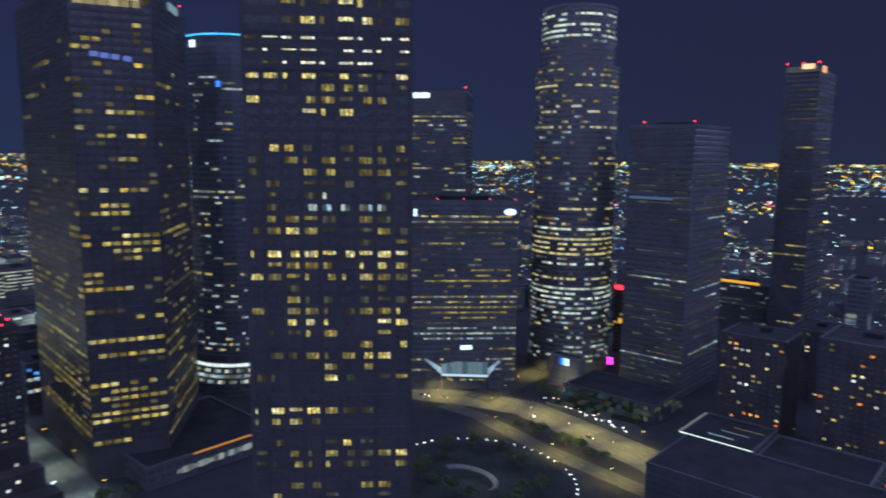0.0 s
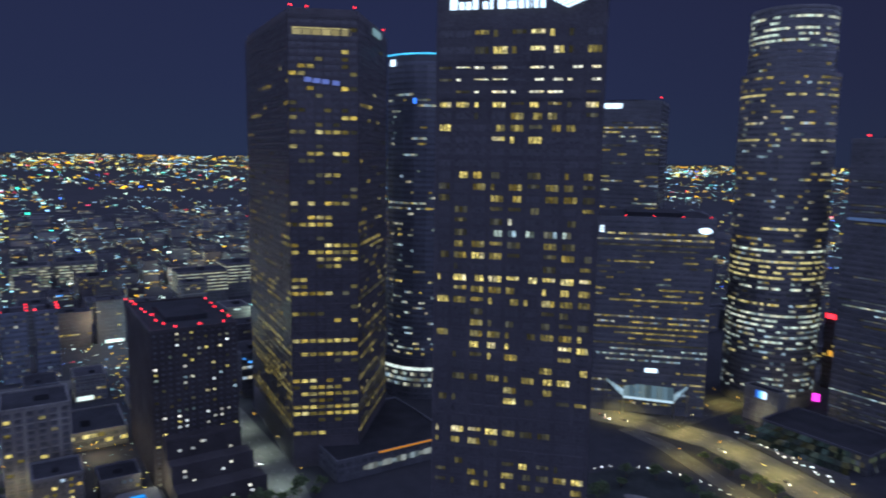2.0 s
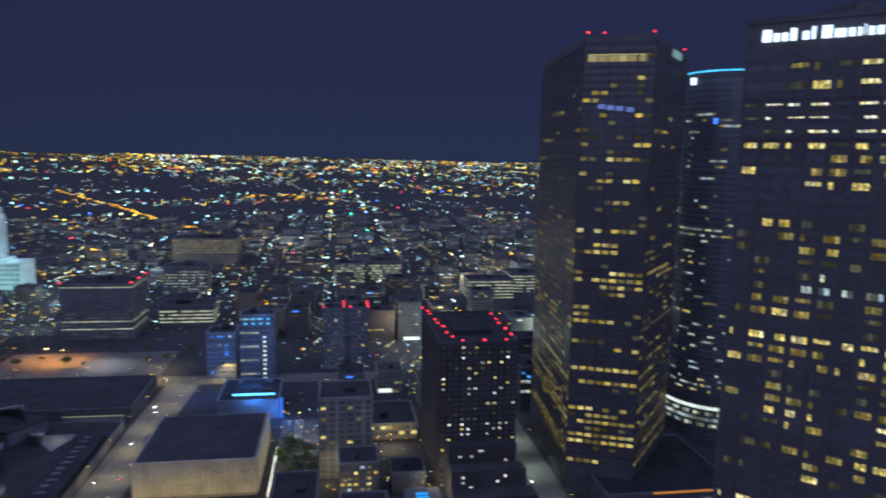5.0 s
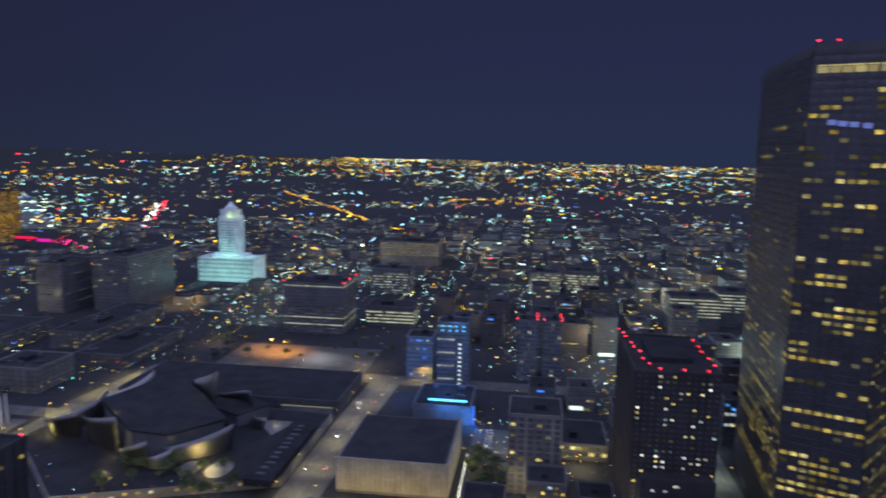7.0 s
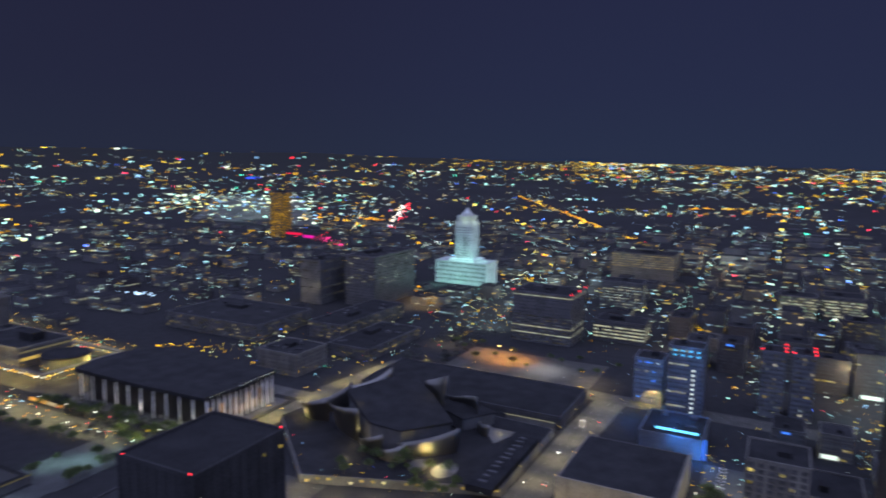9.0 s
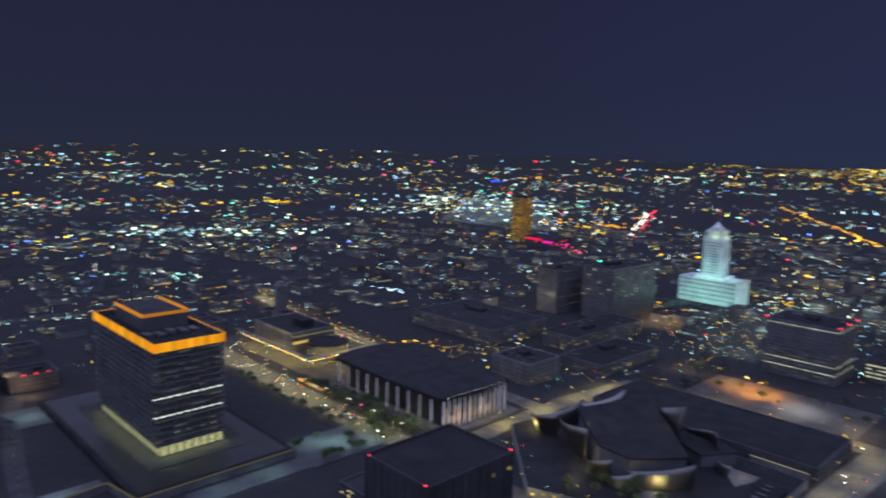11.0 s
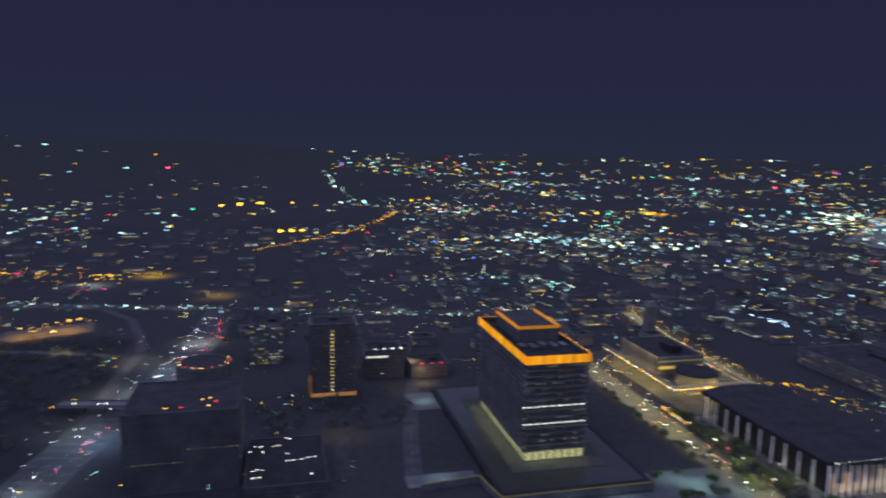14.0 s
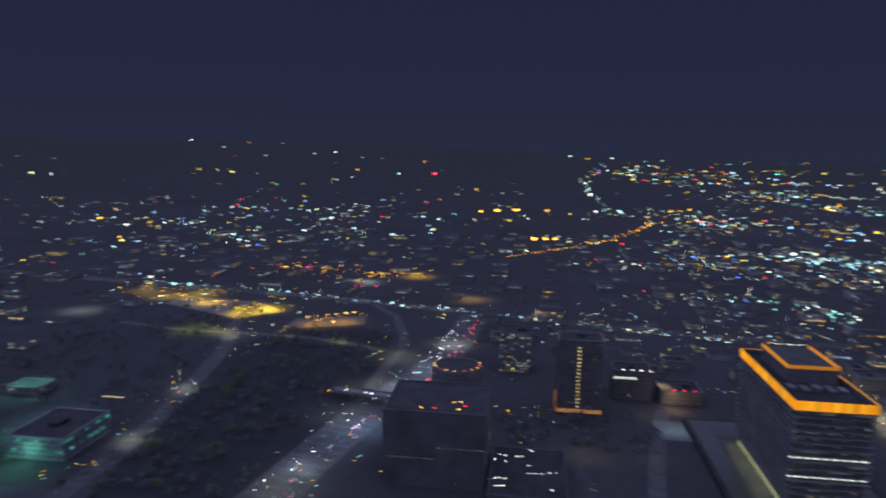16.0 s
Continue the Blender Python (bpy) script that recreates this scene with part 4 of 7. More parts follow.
pool = thing("roof_pool", "small blue lit pool on a roof terrace", "pool")
box_part("deck", (-374, -354, 40, 60, 0, 8), CONCRETE, pool)
box_part("basin", (-368, -360, 46, 53, 8, 8.25), glow("pool_light", ((0.03, 0.35, 1.0), (0.05, 0.5, 1.0)), 0.8, 1.0, rooms=0.6), pool, "glowing blue water")
for d_ in ((-369, -359, 45, 46), (-369, -359, 53, 54), (-369, -368, 46, 53), (-360, -359, 46, 53)):
    box_part("coping", (*d_, 8, 8.4), PALE_STONE, pool)
bl = tower("blue_sign_building", "small dark building with bright blue window signs", rect(-540, -506, 144, 176), 0, 34, CONCRETE, floors_lit(91, [(0, .2)], [MIXED]), 4, 4, cap=20, category="building")
for k_, (y_, z_) in enumerate(((144.5, 31), (149, 28), (152.5, 27), (155.5, 24.5), (158, 26))):
    strip("blue_sign", (-505.3, y_, z_), (-505.3, y_ + 2.4, z_ - 0.6), 1.6, 0.6, BLUE, bl, "bright blue lit sign")

# ---------------------------------------------------------------- the civic hill
# utility headquarters on its platform in a pool
hq = thing("utility_headquarters", "dark office block with an orange lit crown", "office tower")
HX0, HX1, HY0, HY1 = -234.0, -182.0, -590.0, -466.0
box_part("core", (HX0 + 3, HX1 - 3, HY0 + 3, HY1 - 3, 6, 82.6), GLASS, hq, "dark glass core")
box_part("lobby_core", (HX0 + 2.5, HX1 - 2.5, HY0 + 2.5, HY1 - 2.5, 5, 13), glow("lobby_light", ((0.66, 0.70, 0.36),), 0.62, 0.68, True, rooms=0.6), hq, "glowing pale green lobby")
N_FL = 15
for i in range(N_FL + 1):
    z_ = 13.0 + i * (80.5 - 13.0) / N_FL
    box_part("floor_slab", (HX0, HX1, HY0, HY1, z_ - 0.45, z_ + 0.45), CONCRETE, hq, bevel=0.1)
fl = {4: (WHITE, 1.0), 7: (WHITE, 1.0), 5: (BANDS, 0.8), 6: (BANDS, 0.6), 2: (BANDS, 0.5), 12: (BANDS, 0.8), 9: (BANDS, 0.4), 14: (BANDS, 0.6), 1: (COOL, 0.25), 10: (BANDS, 0.5), 13: (BANDS, 0.5), 0: (BANDS, 0.6), 3: (BANDS, 0.7), 8: (BANDS, 0.8), 11: (BANDS, 0.6)}
r_ = random.Random(61)
for i, (m_, share) in fl.items():
    z_ = 13.0 + (i + 0.5) * (80.5 - 13.0) / N_FL
    x_ = HX0 + 2
    while x_ < HX1 - 2:
        w_ = 4.6
        if r_.random() < share:
            strip("lit_ceiling", (x_, HY1 - 2.4, z_ + 0.5), (x_ + w_ * 0.93, HY1 - 2.4, z_ + 0.5), 0.9 if m_ is WHITE else 1.4, 0.5, m_, hq)
        x_ += w_
    if m_ is BANDS and i % 2 == 0:
        for y_ in range(int(HY0) + 6, int(HY1) - 8, 18):
            strip("lit_ceiling", (HX1 - 2.4, y_, z_ + 0.5), (HX1 - 2.4, y_ + 12, z_ + 0.5), 0.7, 0.5, BANDS, hq)
for i in range(9):
    for y_ in (HY1 - 1.2, HY0 + 1.2):
        x_ = HX0 + 2 + i * 6
        box_part("column", (x_ - 0.4, x_ + 0.4, y_ - 0.4, y_ + 0.4, 5, 81), CONCRETE, hq)
for i in range(1, 20):
    y_ = HY0 + 2 + i * 6.1
    box_part("column", (HX1 - 1.6, HX1 - 0.8, y_ - 0.4, y_ + 0.4, 5, 81), CONCRETE, hq)
# crown: an open storey of orange lit louvres round the roof
LOUVRE = glow("orange_louvre_light", ((1.0, 0.41, 0.02), (1.0, 0.36, 0.015), (1.0, 0.46, 0.03)), 0.6, 0.95, power=1.0)
for i in range(13):
    x0, x1 = HX0 + i * 4.0, HX0 + i * 4.0 + 3.7
    box_part("crown_panel", (x0, x1, HY1 - 0.3, HY1 + 0.3, 81.2, 87.6), LOUVRE, hq)
    box_part("crown_panel", (x0, x1, HY0 - 0.3, HY0 + 0.3, 81.2, 87.6), LOUVRE, hq)
for i in range(31):
    y0, y1 = HY0 + i * 4.0, HY0 + i * 4.0 + 3.75
    box_part("crown_panel", (HX1 - 0.3, HX1 + 0.3, y0, y1, 81.2, 87.6), LOUVRE, hq)
    box_part("crown_panel", (HX0 - 0.3, HX0 + 0.3, y0, y1, 83.8, 87.6), LOUVRE, hq)
# dark boards added behind the louvres to keep their glow off the roof
for d_ in ((HX0 + 0.5, HX1 - 0.5, HY1 - 1.0, HY1 - 0.5), (HX0 + 0.5, HX1 - 0.5, HY0 + 0.5, HY0 + 1.0), (HX1 - 1.0, HX1 - 0.5, HY0 + 1.0, HY1 - 1.0), (HX0 + 0.5, HX0 + 1.0, HY0 + 1.0, HY1 - 1.0)):
    box_part("crown_back", (*d_, 83.6, 87.4), BLACK_CLADDING, hq)
box_part("roof", (HX0 + 0.6, HX1 - 0.6, HY0 + 0.6, HY1 - 0.6, 83.0, 83.6), DARK_PAVING, hq)
for i in range(5):
    box_part("roof_unit", (-229 + 8.6 * i, -223.5 + 8.6 * i, -508, -498 + 3 * (i % 2), 83.6, 85.6 + 0.5 * (i % 3)), DARK_METAL, hq, bevel=0.2)
pent = box_part("penthouse", (-229, -194, -575, -517, 83.6, 95), DARK_METAL, hq)
for p_, q_ in (((-229, -516.6), (-194, -516.6)), ((-193.6, -575), (-193.6, -517)), ((-229.4, -575), (-229.4, -517))):
    strip("penthouse_light", (*p_, 95.8), (*q_, 95.8), 2.6, 0.6, ORANGE_DIM, pent, "yellow-orange light band")
box_part("penthouse_roof", (-227, -196, -573, -519, 95.1, 95.6), ROOFING, pent)
for i in range(10):
    beacon(-226 + 3.2 * i, -572 + 0.4 * (i % 3), 98, pent, LAMP_WHITE if i % 3 else SODIUM, 0.35, "roof_lamp")
beacon(-196, -573, 99, pent, RED, 0.5)
# platform, pool and the walls round them
tagged(box_part("pavement", (-264, -150, -640, -420, 0, 4.6), DARK_PAVING), "broad dark platform round the office block", "pavement", kind="structure")
for d_ in ((-260, -246, -636, -424), (-170, -154, -636, -424), (-246, -170, -450, -424), (-246, -170, -636, -606)):
    tagged(box_part("pool_water", (*d_, 4.6, 4.75), WATER), "dark still pool on the platform", "water", kind="structure")
tagged(box_part("pavement", (-246, -170, -606, -450, 4.6, 5.0), PAVING), "pale paving lit by the lobby", "pavement", kind="structure")
# bare lamps added outside the glass for the lobby's spill on the paving
for i in range(7):
    lamp(-230 + 7.2 * i, -462.2, 8.0, 760, (0.86, 0.95, 0.52), 0.5)
for i in range(12):
    lamp(-178.2, -472 - 9.8 * i, 8.0, 760, (0.86, 0.95, 0.52), 0.5)
GLOW_RIM = glow("dim_coping_light", ((0.75, 0.68, 0.36),), 0.10, 0.13)
for nm, p_, q_ in (("coping_wall", (-150, -418), (-264, -418)), ("coping_wall", (-150, -418), (-144, -452)), ("coping_wall", (-144, -452), (-100, -446))):
    t_ = thing(nm, "low concrete wall with a dim light line on top", "wall", group="pool walls")
    strip("wall", (*p_, 2.6), (*q_, 2.6), 5.2, 1.0, CONCRETE, t_)
    strip("coping_light", (*p_, 5.3), (*q_, 5.3), 0.25, 1.2, GLOW_RIM, t_)
LITPAVE = surface("pale_lit_paving", (0.075, 0.078, 0.078), 0.85)


def slab(name, label, pts, z0, z1, material, category="pavement"):
    return tagged(prism_part(name, pts, z0, z1, material), label, category, kind="structure")


slab("pavement", "pale plaza paving lit by bluish lamps",
     rect(-345, -262, -440, -392), 0, 0.5, LITPAVE)
slab("pavement", "pale plaza paving lit by bluish lamps", rect(-262, -178, -413, -394), 0, 0.5, LITPAVE)
slab("pavement", "pale plaza paving beside the pool", rect(-144, -92, -470, -452), 0, 0.5, LITPAVE)
slab("pavement", "pale roof deck lit by bluish lamps", rect(-152, -122, -640, -595), 0, 0.6, LITPAVE)
for x_, y_, p_ in ((-300, -415, 5200), (-325, -400, 3000), (-285, -430, 3000), (-235, -404, 1800), (-200, -404, 1200), (-118, -460, 1300), (-137, -617, 2600)):
    lamp(x_, y_, 12, p_ * 3.4, (0.5, 0.9, 0.95), down=True)
for x0, x1, y_, z_ in ((-262, -240, -462, 2), (-268, -245, -478, 2)):
    t_ = thing("blue_light_line", "blue light line on a low plaza wall", "light strip")
    strip("base", (x0, y_, z_ - 0.9), (x1, y_, z_ - 0.9), 1.8, 1.0, CONCRETE, t_)
    strip("lamp_line", (x0, y_, z_ + 0.25), (x1, y_, z_ + 0.25), 0.5, 0.6, glow("deep_blue_light", ((0.06, 0.05, 0.9),), 0.35, 0.4), t_)

def roof_units(parent, x0, x1, y0, y1, z, count, seed):
    """Vents, ducts and boxes standing on a flat roof."""
    r = random.Random(seed)
    for k in range(count):
        x, y, w, d, h = r.uniform(x0 + 3, x1 - 3), r.uniform(y0 + 3, y1 - 3), r.uniform(1.5, 5), r.uniform(1.5, 7), r.uniform(0.8, 2.6)
        box_part("roof_unit", (x - w / 2, x + w / 2, y - d / 2, y + d / 2, z, z + h), (DARK_METAL, ROOFING, CONCRETE)[k % 3], parent, bevel=0.12)


# theatre with tall columns under a broad dark roof
th = thing("theatre", "dark concert theatre with tall floodlit white columns", "theatre")
TX0, TX1, TY0, TY1 = -449.0, -374.0, -522.0, -377.0
box_part("hall", (TX0 + 6, TX1 - 6, TY0 + 6, TY1 - 6, 0, 26), surface("bronze_glass_hall", (0.035, 0.032, 0.03), 0.4), th)
prism_part("roof", [(TX0 - 3, TY0), (TX0 + 20, TY0 - 8), (TX1 - 20, TY0 - 8), (TX1 + 3, TY0), (TX1 + 5, (TY0 + TY1) / 2), (TX1 + 3, TY1), (TX1 - 36, TY1 + 5), (TX0 - 3, TY1 + 1)], 26.5, 29.5, DARK_ROOF, th, "broad dark flat roof")
prism_part("terrace", grown(rect(TX0, TX1, TY0, TY1), 9), 0, 2.0, CONCRETE, th)
bm = bmesh.new()
bmesh.ops.create_cone(bm, cap_ends=True, segments=10, radius1=0.8, radius2=0.62, depth=24.6)
COL = mesh_of("column", bm, surface("white_column_stone", (0.7, 0.69, 0.66), 0.7), smooth=True)
for i in range(13):
    ob = part("column", COL, None, th)
    ob.location = (TX0 + 1 + i * 6.1, TY1 - 0.5, 14.3)
for i in range(1, 11):
    ob = part("column", COL, None, th)
    ob.location = (TX1 - 0.5, TY1 - 0.5 - i * 14.2, 14.3)
for i in range(12):
    lamp(TX0 + 4 + i * 6.1, TY1 + 2.0, 7, 420, (1.0, 0.92, 0.88), 0.3)
for i in range(1, 11):
    lamp(TX1 + 2.0, TY1 - i * 14.2 - 2.5, 7, 420, (1.0, 0.95, 0.9), 0.3)
for i in range(12):
    beacon(TX0 + 6 + i * 6.2, TY1 + 4.6, 30.2, th, LAMP_WHITE, 0.28, "roof_lamp")
AMBERWIN = glow("amber_lobby_light", ((1.0, 0.55, 0.2), (1.0, 0.7, 0.4)), 0.08, 0.3, rooms=0.9)
for i in range(9):
    box_part("lobby_pane", (TX0 + 8 + i * 7.0, TX0 + 13.5 + i * 7.0, TY1 - 5.9, TY1 - 5.6, 2.5, 9 if i % 2 else 17), AMBERWIN, th)

# the two smaller theatres beyond it, and their plaza
ah = tower("square_theatre", "square pale theatre with a yellow lit lobby", rect(-456, -400, -726, -646), 0, 20, PALE_STONE, lambda *a: None, 5, 5, cap=5, category="theatre", plant=True, crown=8, glass=None)
strip("lobby_band", (-454, -645.4, 9), (-402, -645.4, 9), 2.8, 0.6, glow("yellow_lobby_light", ((1.0, 0.68, 0.18),), 0.55, 0.6), ah, "yellow lit lobby")
strip("eaves_band", (-456, -645.4, 16), (-400, -645.4, 16), 1.6, 0.6, glow("dim_eaves_light", ((0.85, 0.75, 0.45),), 0.14, 0.16), ah)
rd = thing("round_theatre", "low round theatre drum with a dark roof", "theatre")
prism_part("wall", [(-428 + 21 * math.cos(i * math.pi / 16), -616 + 21 * math.sin(i * math.pi / 16)) for i in range(32)], 0, 13, CONCRETE, rd)
prism_part("roof", [(-428 + 22.5 * math.cos(i * math.pi / 16), -616 + 22.5 * math.sin(i * math.pi / 16)) for i in range(32)], 13, 14.2, DARK_ROOF, rd)
col = thing("colonnade", "square lit colonnade round the two small theatres", "colonnade")
for x0, x1, y0, y1 in ((-470, -382, -588, -584), (-386, -382, -740, -588), (-470, -466, -740, -588)):
    box_part("canopy", (x0, x1, y0, y1, 9, 10.2), PALE_STONE, col)
for i in range(16):
    beacon(-468 + i * 5.7, -582.5, 8.0, col, SODIUM if i % 3 else LAMP_WHITE, 0.8, "colonnade_lamp")
    box_part("post", (-468.4 + i * 5.7, -467.8 + i * 5.7, -586.5, -585.5, 0, 9), PALE_STONE, col)
for i in range(20):
    beacon(-381, -590 - i * 7.4, 8.0, col, SODIUM if i % 3 else LAMP_WHITE, 0.8, "colonnade_lamp")
slab("pavement", "warm lit theatre plaza paving", rect(-478, -366, -745, -536), 0, 0.4, PAVING)
for x_, y_ in ((-440, -590), (-400, -590), (-378, -610), (-378, -650), (-420, -560), (-378, -690)):
    lamp(x_, y_, 9, 26000, (1.0, 0.74, 0.22))

# concert hall of curved steel sails
ch = thing("concert_hall", "concert hall of curved steel sails, dimly lit", "concert hall")


def sail(x, y, turn, width, height, bow, lean, base=0.0, flare=0.25, name="steel_sail", material=None):
    """A bowed, leaning sheet of steel with thickness."""
    bm = bmesh.new()
    grid = []
    for side in (0.0, 0.7):
        g = []
        for i in range(13):
            u = i / 12 * 2 - 1
            row = []
            for j in range(7):
                v = j / 6
                px_ = u * width / 2 * (1 + flare * v)
                py_ = -bow * (1 - u * u) * (0.5 + 0.5 * v) + lean * v * v + side
                pz_ = base + height * v * (1 + 0.22 * u * v)
                row.append(bm.verts.new((px_, py_, pz_)))
            g.append(row)
        grid.append(g)
    for g, flip in ((grid[0], False), (grid[1], True)):
        for i in range(12):
            for j in range(6):
                f = (g[i][j], g[i + 1][j], g[i + 1][j + 1], g[i][j + 1])
                bm.faces.new(f[::-1] if flip else f)
    for i in range(12):
        for j in (0, 6):
            bm.faces.new((grid[0][i][j], grid[0][i + 1][j], grid[1][i + 1][j], grid[1][i][j]))
    for j in range(6):
        for i in (0, 12):
            bm.faces.new((grid[0][i][j], grid[0][i][j + 1], grid[1][i][j + 1], grid[1][i][j]))
    bmesh.ops.recalc_face_normals(bm, faces=bm.faces)
    ob = part(name, bm, material or STEEL, ch, smooth=True)
    ob.matrix_basis = pose(x, y, 0, 0, 0, turn)
    return ob


QUAD = [(-404, -251), (-402, -225), (-431, -201), (-464, -233), (-493, -268), (-444, -296)]
prism_part("hall_block", QUAD, 0, 24, GREY_PANEL, ch)
bm = bmesh.new()
top = [bm.verts.new((x * 1.0, y, z)) for (x, y), z in zip(grown(QUAD, 1.5), (25.0, 24.5, 25.5, 28.5, 33.0, 28.0))]
low = [bm.verts.new((x, y, 23.5)) for x, y in grown(QUAD, 1.5)]
bm.faces.new(top)
bm.faces.new(low[::-1])
for i in range(6):
    bm.faces.new((low[i], low[(i + 1) % 6], top[(i + 1) % 6], top[i]))
part("main_roof", bm, DARK_ROOF, ch, "large dark sloping roof")
sail(-413, -208, 128, 36, 19, 5, 3)
sail(-418, -281, 58, 40, 27, 5, -3)
sail(-470, -236, 50, 34, 40, -5, 3)
sail(-432, -318, 75, 26, 21, 10, -4)
sail(-452, -316, 160, 34, 20, 8, 5)
sail(-392, -226, 105, 15, 15, 4, 2)
sail(-395, -244, 80, 17, 19, 4, -2)
sail(-468, -192, 35, 20, 13, 6, 3)
sail(-486, -214, 60, 30, 24, -7, -4)
sail(-478, -296, 140, 30, 28, 8, 4)
prism_part("side_block", [(-462, -205), (-486, -190), (-505, -225), (-480, -240)], 0, 15, GREY_PANEL, ch)
prism_part("side_roof", grown([(-462, -205), (-486, -190), (-505, -225), (-480, -240)], 1.0), 15, 16, DARK_ROOF, ch)
prism_part("oval_room", [(-392 + 9 * math.cos(i * math.pi / 10), -206 + 6 * math.sin(i * math.pi / 10)) for i in range(20)], 0, 8, DARK_METAL, ch)
PODIUM = [(-346, -268), (-392, -146), (-500, -146), (-512, -330), (-420, -345)][::-1]
if sum(a[0] * b[1] - b[0] * a[1] for a, b in zip(PODIUM, PODIUM[1:] + PODIUM[:1])) < 0:
    PODIUM = PODIUM[::-1]
prism_part("podium", PODIUM, 0, 6, PALE_STONE, ch, "pale stone podium wall")
prism_part("terrace", grown(PODIUM, -0.8), 6, 6.15, DARK_ROOF, ch, "dark terrace deck")
# lit triangle of the terrace, its brightness put in as paler stone
prism_part("forecourt", [(-479, -197), (-452, -176), (-470, -170), (-479, -170)], 6.15, 6.3, PALE_STONE, ch)
box_part("annex", (-466, -378, -165, -147, 6.1, 10.5), DARK_ROOF, ch, "long low dark-roofed wing")
for k_ in range(11):
    box_part("roof_vent", (-462 + 7.5 * k_, -459.5 + 7.5 * k_, -159, -155 + (k_ % 3), 10.5, 11.2 + 0.3 * (k_ % 2)), DARK_METAL, ch)
# oval of lit court floor, likewise drawn with a paler slab
prism_part("court", [(-396 + 12 * math.cos(i * math.pi / 10), -188 + 8 * math.sin(i * math.pi / 10)) for i in range(20)], 6.15, 6.3, PALE_STONE, ch)
YW = glow("yellow_window_light", ((1.0, 0.72, 0.22), (0.95, 0.85, 0.5)), 0.25, 0.8)
for i in range(18):
    f_ = (i + 0.5) / 18
    p_ = Vector((-346 - 46 * f_, -268 + 122 * f_, 4.4 if i % 4 else 2.6))
    d_ = Vector((-46, 122, 0)).normalized()
    if i % 5 != 3:
        strip("podium_window", p_ + Vector((0.9, 0.35, 0)), p_ + d_ * 2.2 + Vector((0.9, 0.35, 0)), 1.5, 0.4, YW, ch)
# bare lamps added to warm the steel sails, podium wall and terrace
for x_, y_, z_, p_ in ((-398, -196, 9, 1500), (-404, -206, 11, 700), (-394, -190, 8, 160), (-470, -178, 9, 200), (-400, -262, 12, 700), (-424, -326, 10, 800), (-440, -334, 9, 900), (-470, -338, 12, 1200),
                       (-462, -233, 37, 260), (-424, -276, 29, 220), (-338, -262, 6, 1500), (-344, -240, 6, 1500), (-352, -215, 6, 1500), (-364, -184, 8, 1500), (-385, -190, 9, 900), (-380, -255, 8, 700)):
    lamp(x_, y_, z_, p_ * 3.0, (1.0, 0.82, 0.36))
tower("flat_dark_hall", "low dark flat-roofed block beside the concert hall", rect(-590, -514, -330, -145), 0, 10, DARK_METAL, lambda *a: None, 4, 6, cap=5, plant=False, glass=None, category="hall")
t_ = thing("roof_edge_lamps", "pale light line on a low wall", "light strip")
strip("wall", (-512, -190, 3), (-512, -149, 3), 6, 0.6, PALE_STONE, t_)
strip("lamp_line", (-511.4, -190, 6.2), (-511.4, -149, 6.2), 0.6, 0.6, glow("dim_pale_line_light", ((0.8, 0.8, 0.6),), 0.25, 0.3), t_)

# museum box with a veiled, floodlit wall
mu = thing("museum_box", "pale floodlit museum box with a flat dark roof", "museum")
box_part("core", (-465, -392, -111, -43, 0, 21.5), PALE_STONE, mu)
box_part("roof", (-463.5, -393.5, -109.5, -44.5, 21.5, 21.9), DARK_ROOF, mu, "flat dark roof")
VEIL = surface("pale_veil_concrete", (0.27, 0.25, 0.20), 0.8, spread=0.06)
for k_ in range(24):
    x_ = -464 + k_ * 3.05
    box_part("veil_rib", (x_, x_ + 2.8, -42.9, -42.0, 2.2, 22.3), VEIL, mu, bevel=0.08)
for k_ in range(22):
    y_ = -111 + k_ * 3.09
    box_part("veil_rib", (-391.9, -391.0, y_, y_ + 2.85, 2.2, 22.3), VEIL, mu, bevel=0.08)
for z_ in (22.4,):
    box_part("coping", (-466, -391, -42.8, -42.0, z_ - 0.3, z_ + 0.3), VEIL, mu)
    box_part("coping", (-392, -391, -112, -42, z_ - 0.3, z_ + 0.31), VEIL, mu)
for y_, p_ in ((-104, 2600), (-84, 3000), (-64, 3000), (-46, 2200)):
    lamp(-380, y_, 4, p_ * 1.25, (1.0, 0.74, 0.16), 0.8)
for x_ in (-455, -430, -405):
    lamp(x_, -33, 6, 3000, (1.0, 0.86, 0.45), 0.8)
t_ = thing("stair_lights", "white row of step lights beside the museum", "light strip")
strip("base", (-455, -36.5, 0.6), (-385, -36.5, 0.6), 1.2, 0.9, CONCRETE, t_)
for i in range(34):
    beacon(-454 + 2.05 * i, -36.5, 1.6, t_, LAMP_WHITE, 0.36, "step_lamp")

# blue-lit school court behind the museum
sc = tower("blue_lit_hall", "low hall washed in bright blue light", rect(-560, -510, -84, -40), 0, 14, BLUE_PANEL, lambda *a: None, 4, 5, cap=5, glass=None, plant=False, category="hall")
roof_units(sc, -558, -512, -82, -42, 14.1, 8, 77)
strip("blue_bar", (-507.5, -72, 20), (-507.5, -42.5, 20), 1.3, 1.0, glow("bright_cyan_bar_light", ((0.12, 0.62, 1.0),), 2.2, 2.4), sc, "bright cyan light bar")
strip("blue_bar_post", (-507.5, -70, 17), (-507.5, -69.4, 17), 6.5, 0.5, DARK_METAL, sc)
strip("blue_bar_post", (-507.5, -46, 17), (-507.5, -45.4, 17), 6.5, 0.5, DARK_METAL, sc)
strip("blue_post_light", (-508, -38.6, 9), (-508, -36.6, 9), 15, 1.2, BLUE, sc, "tall blue light panel")
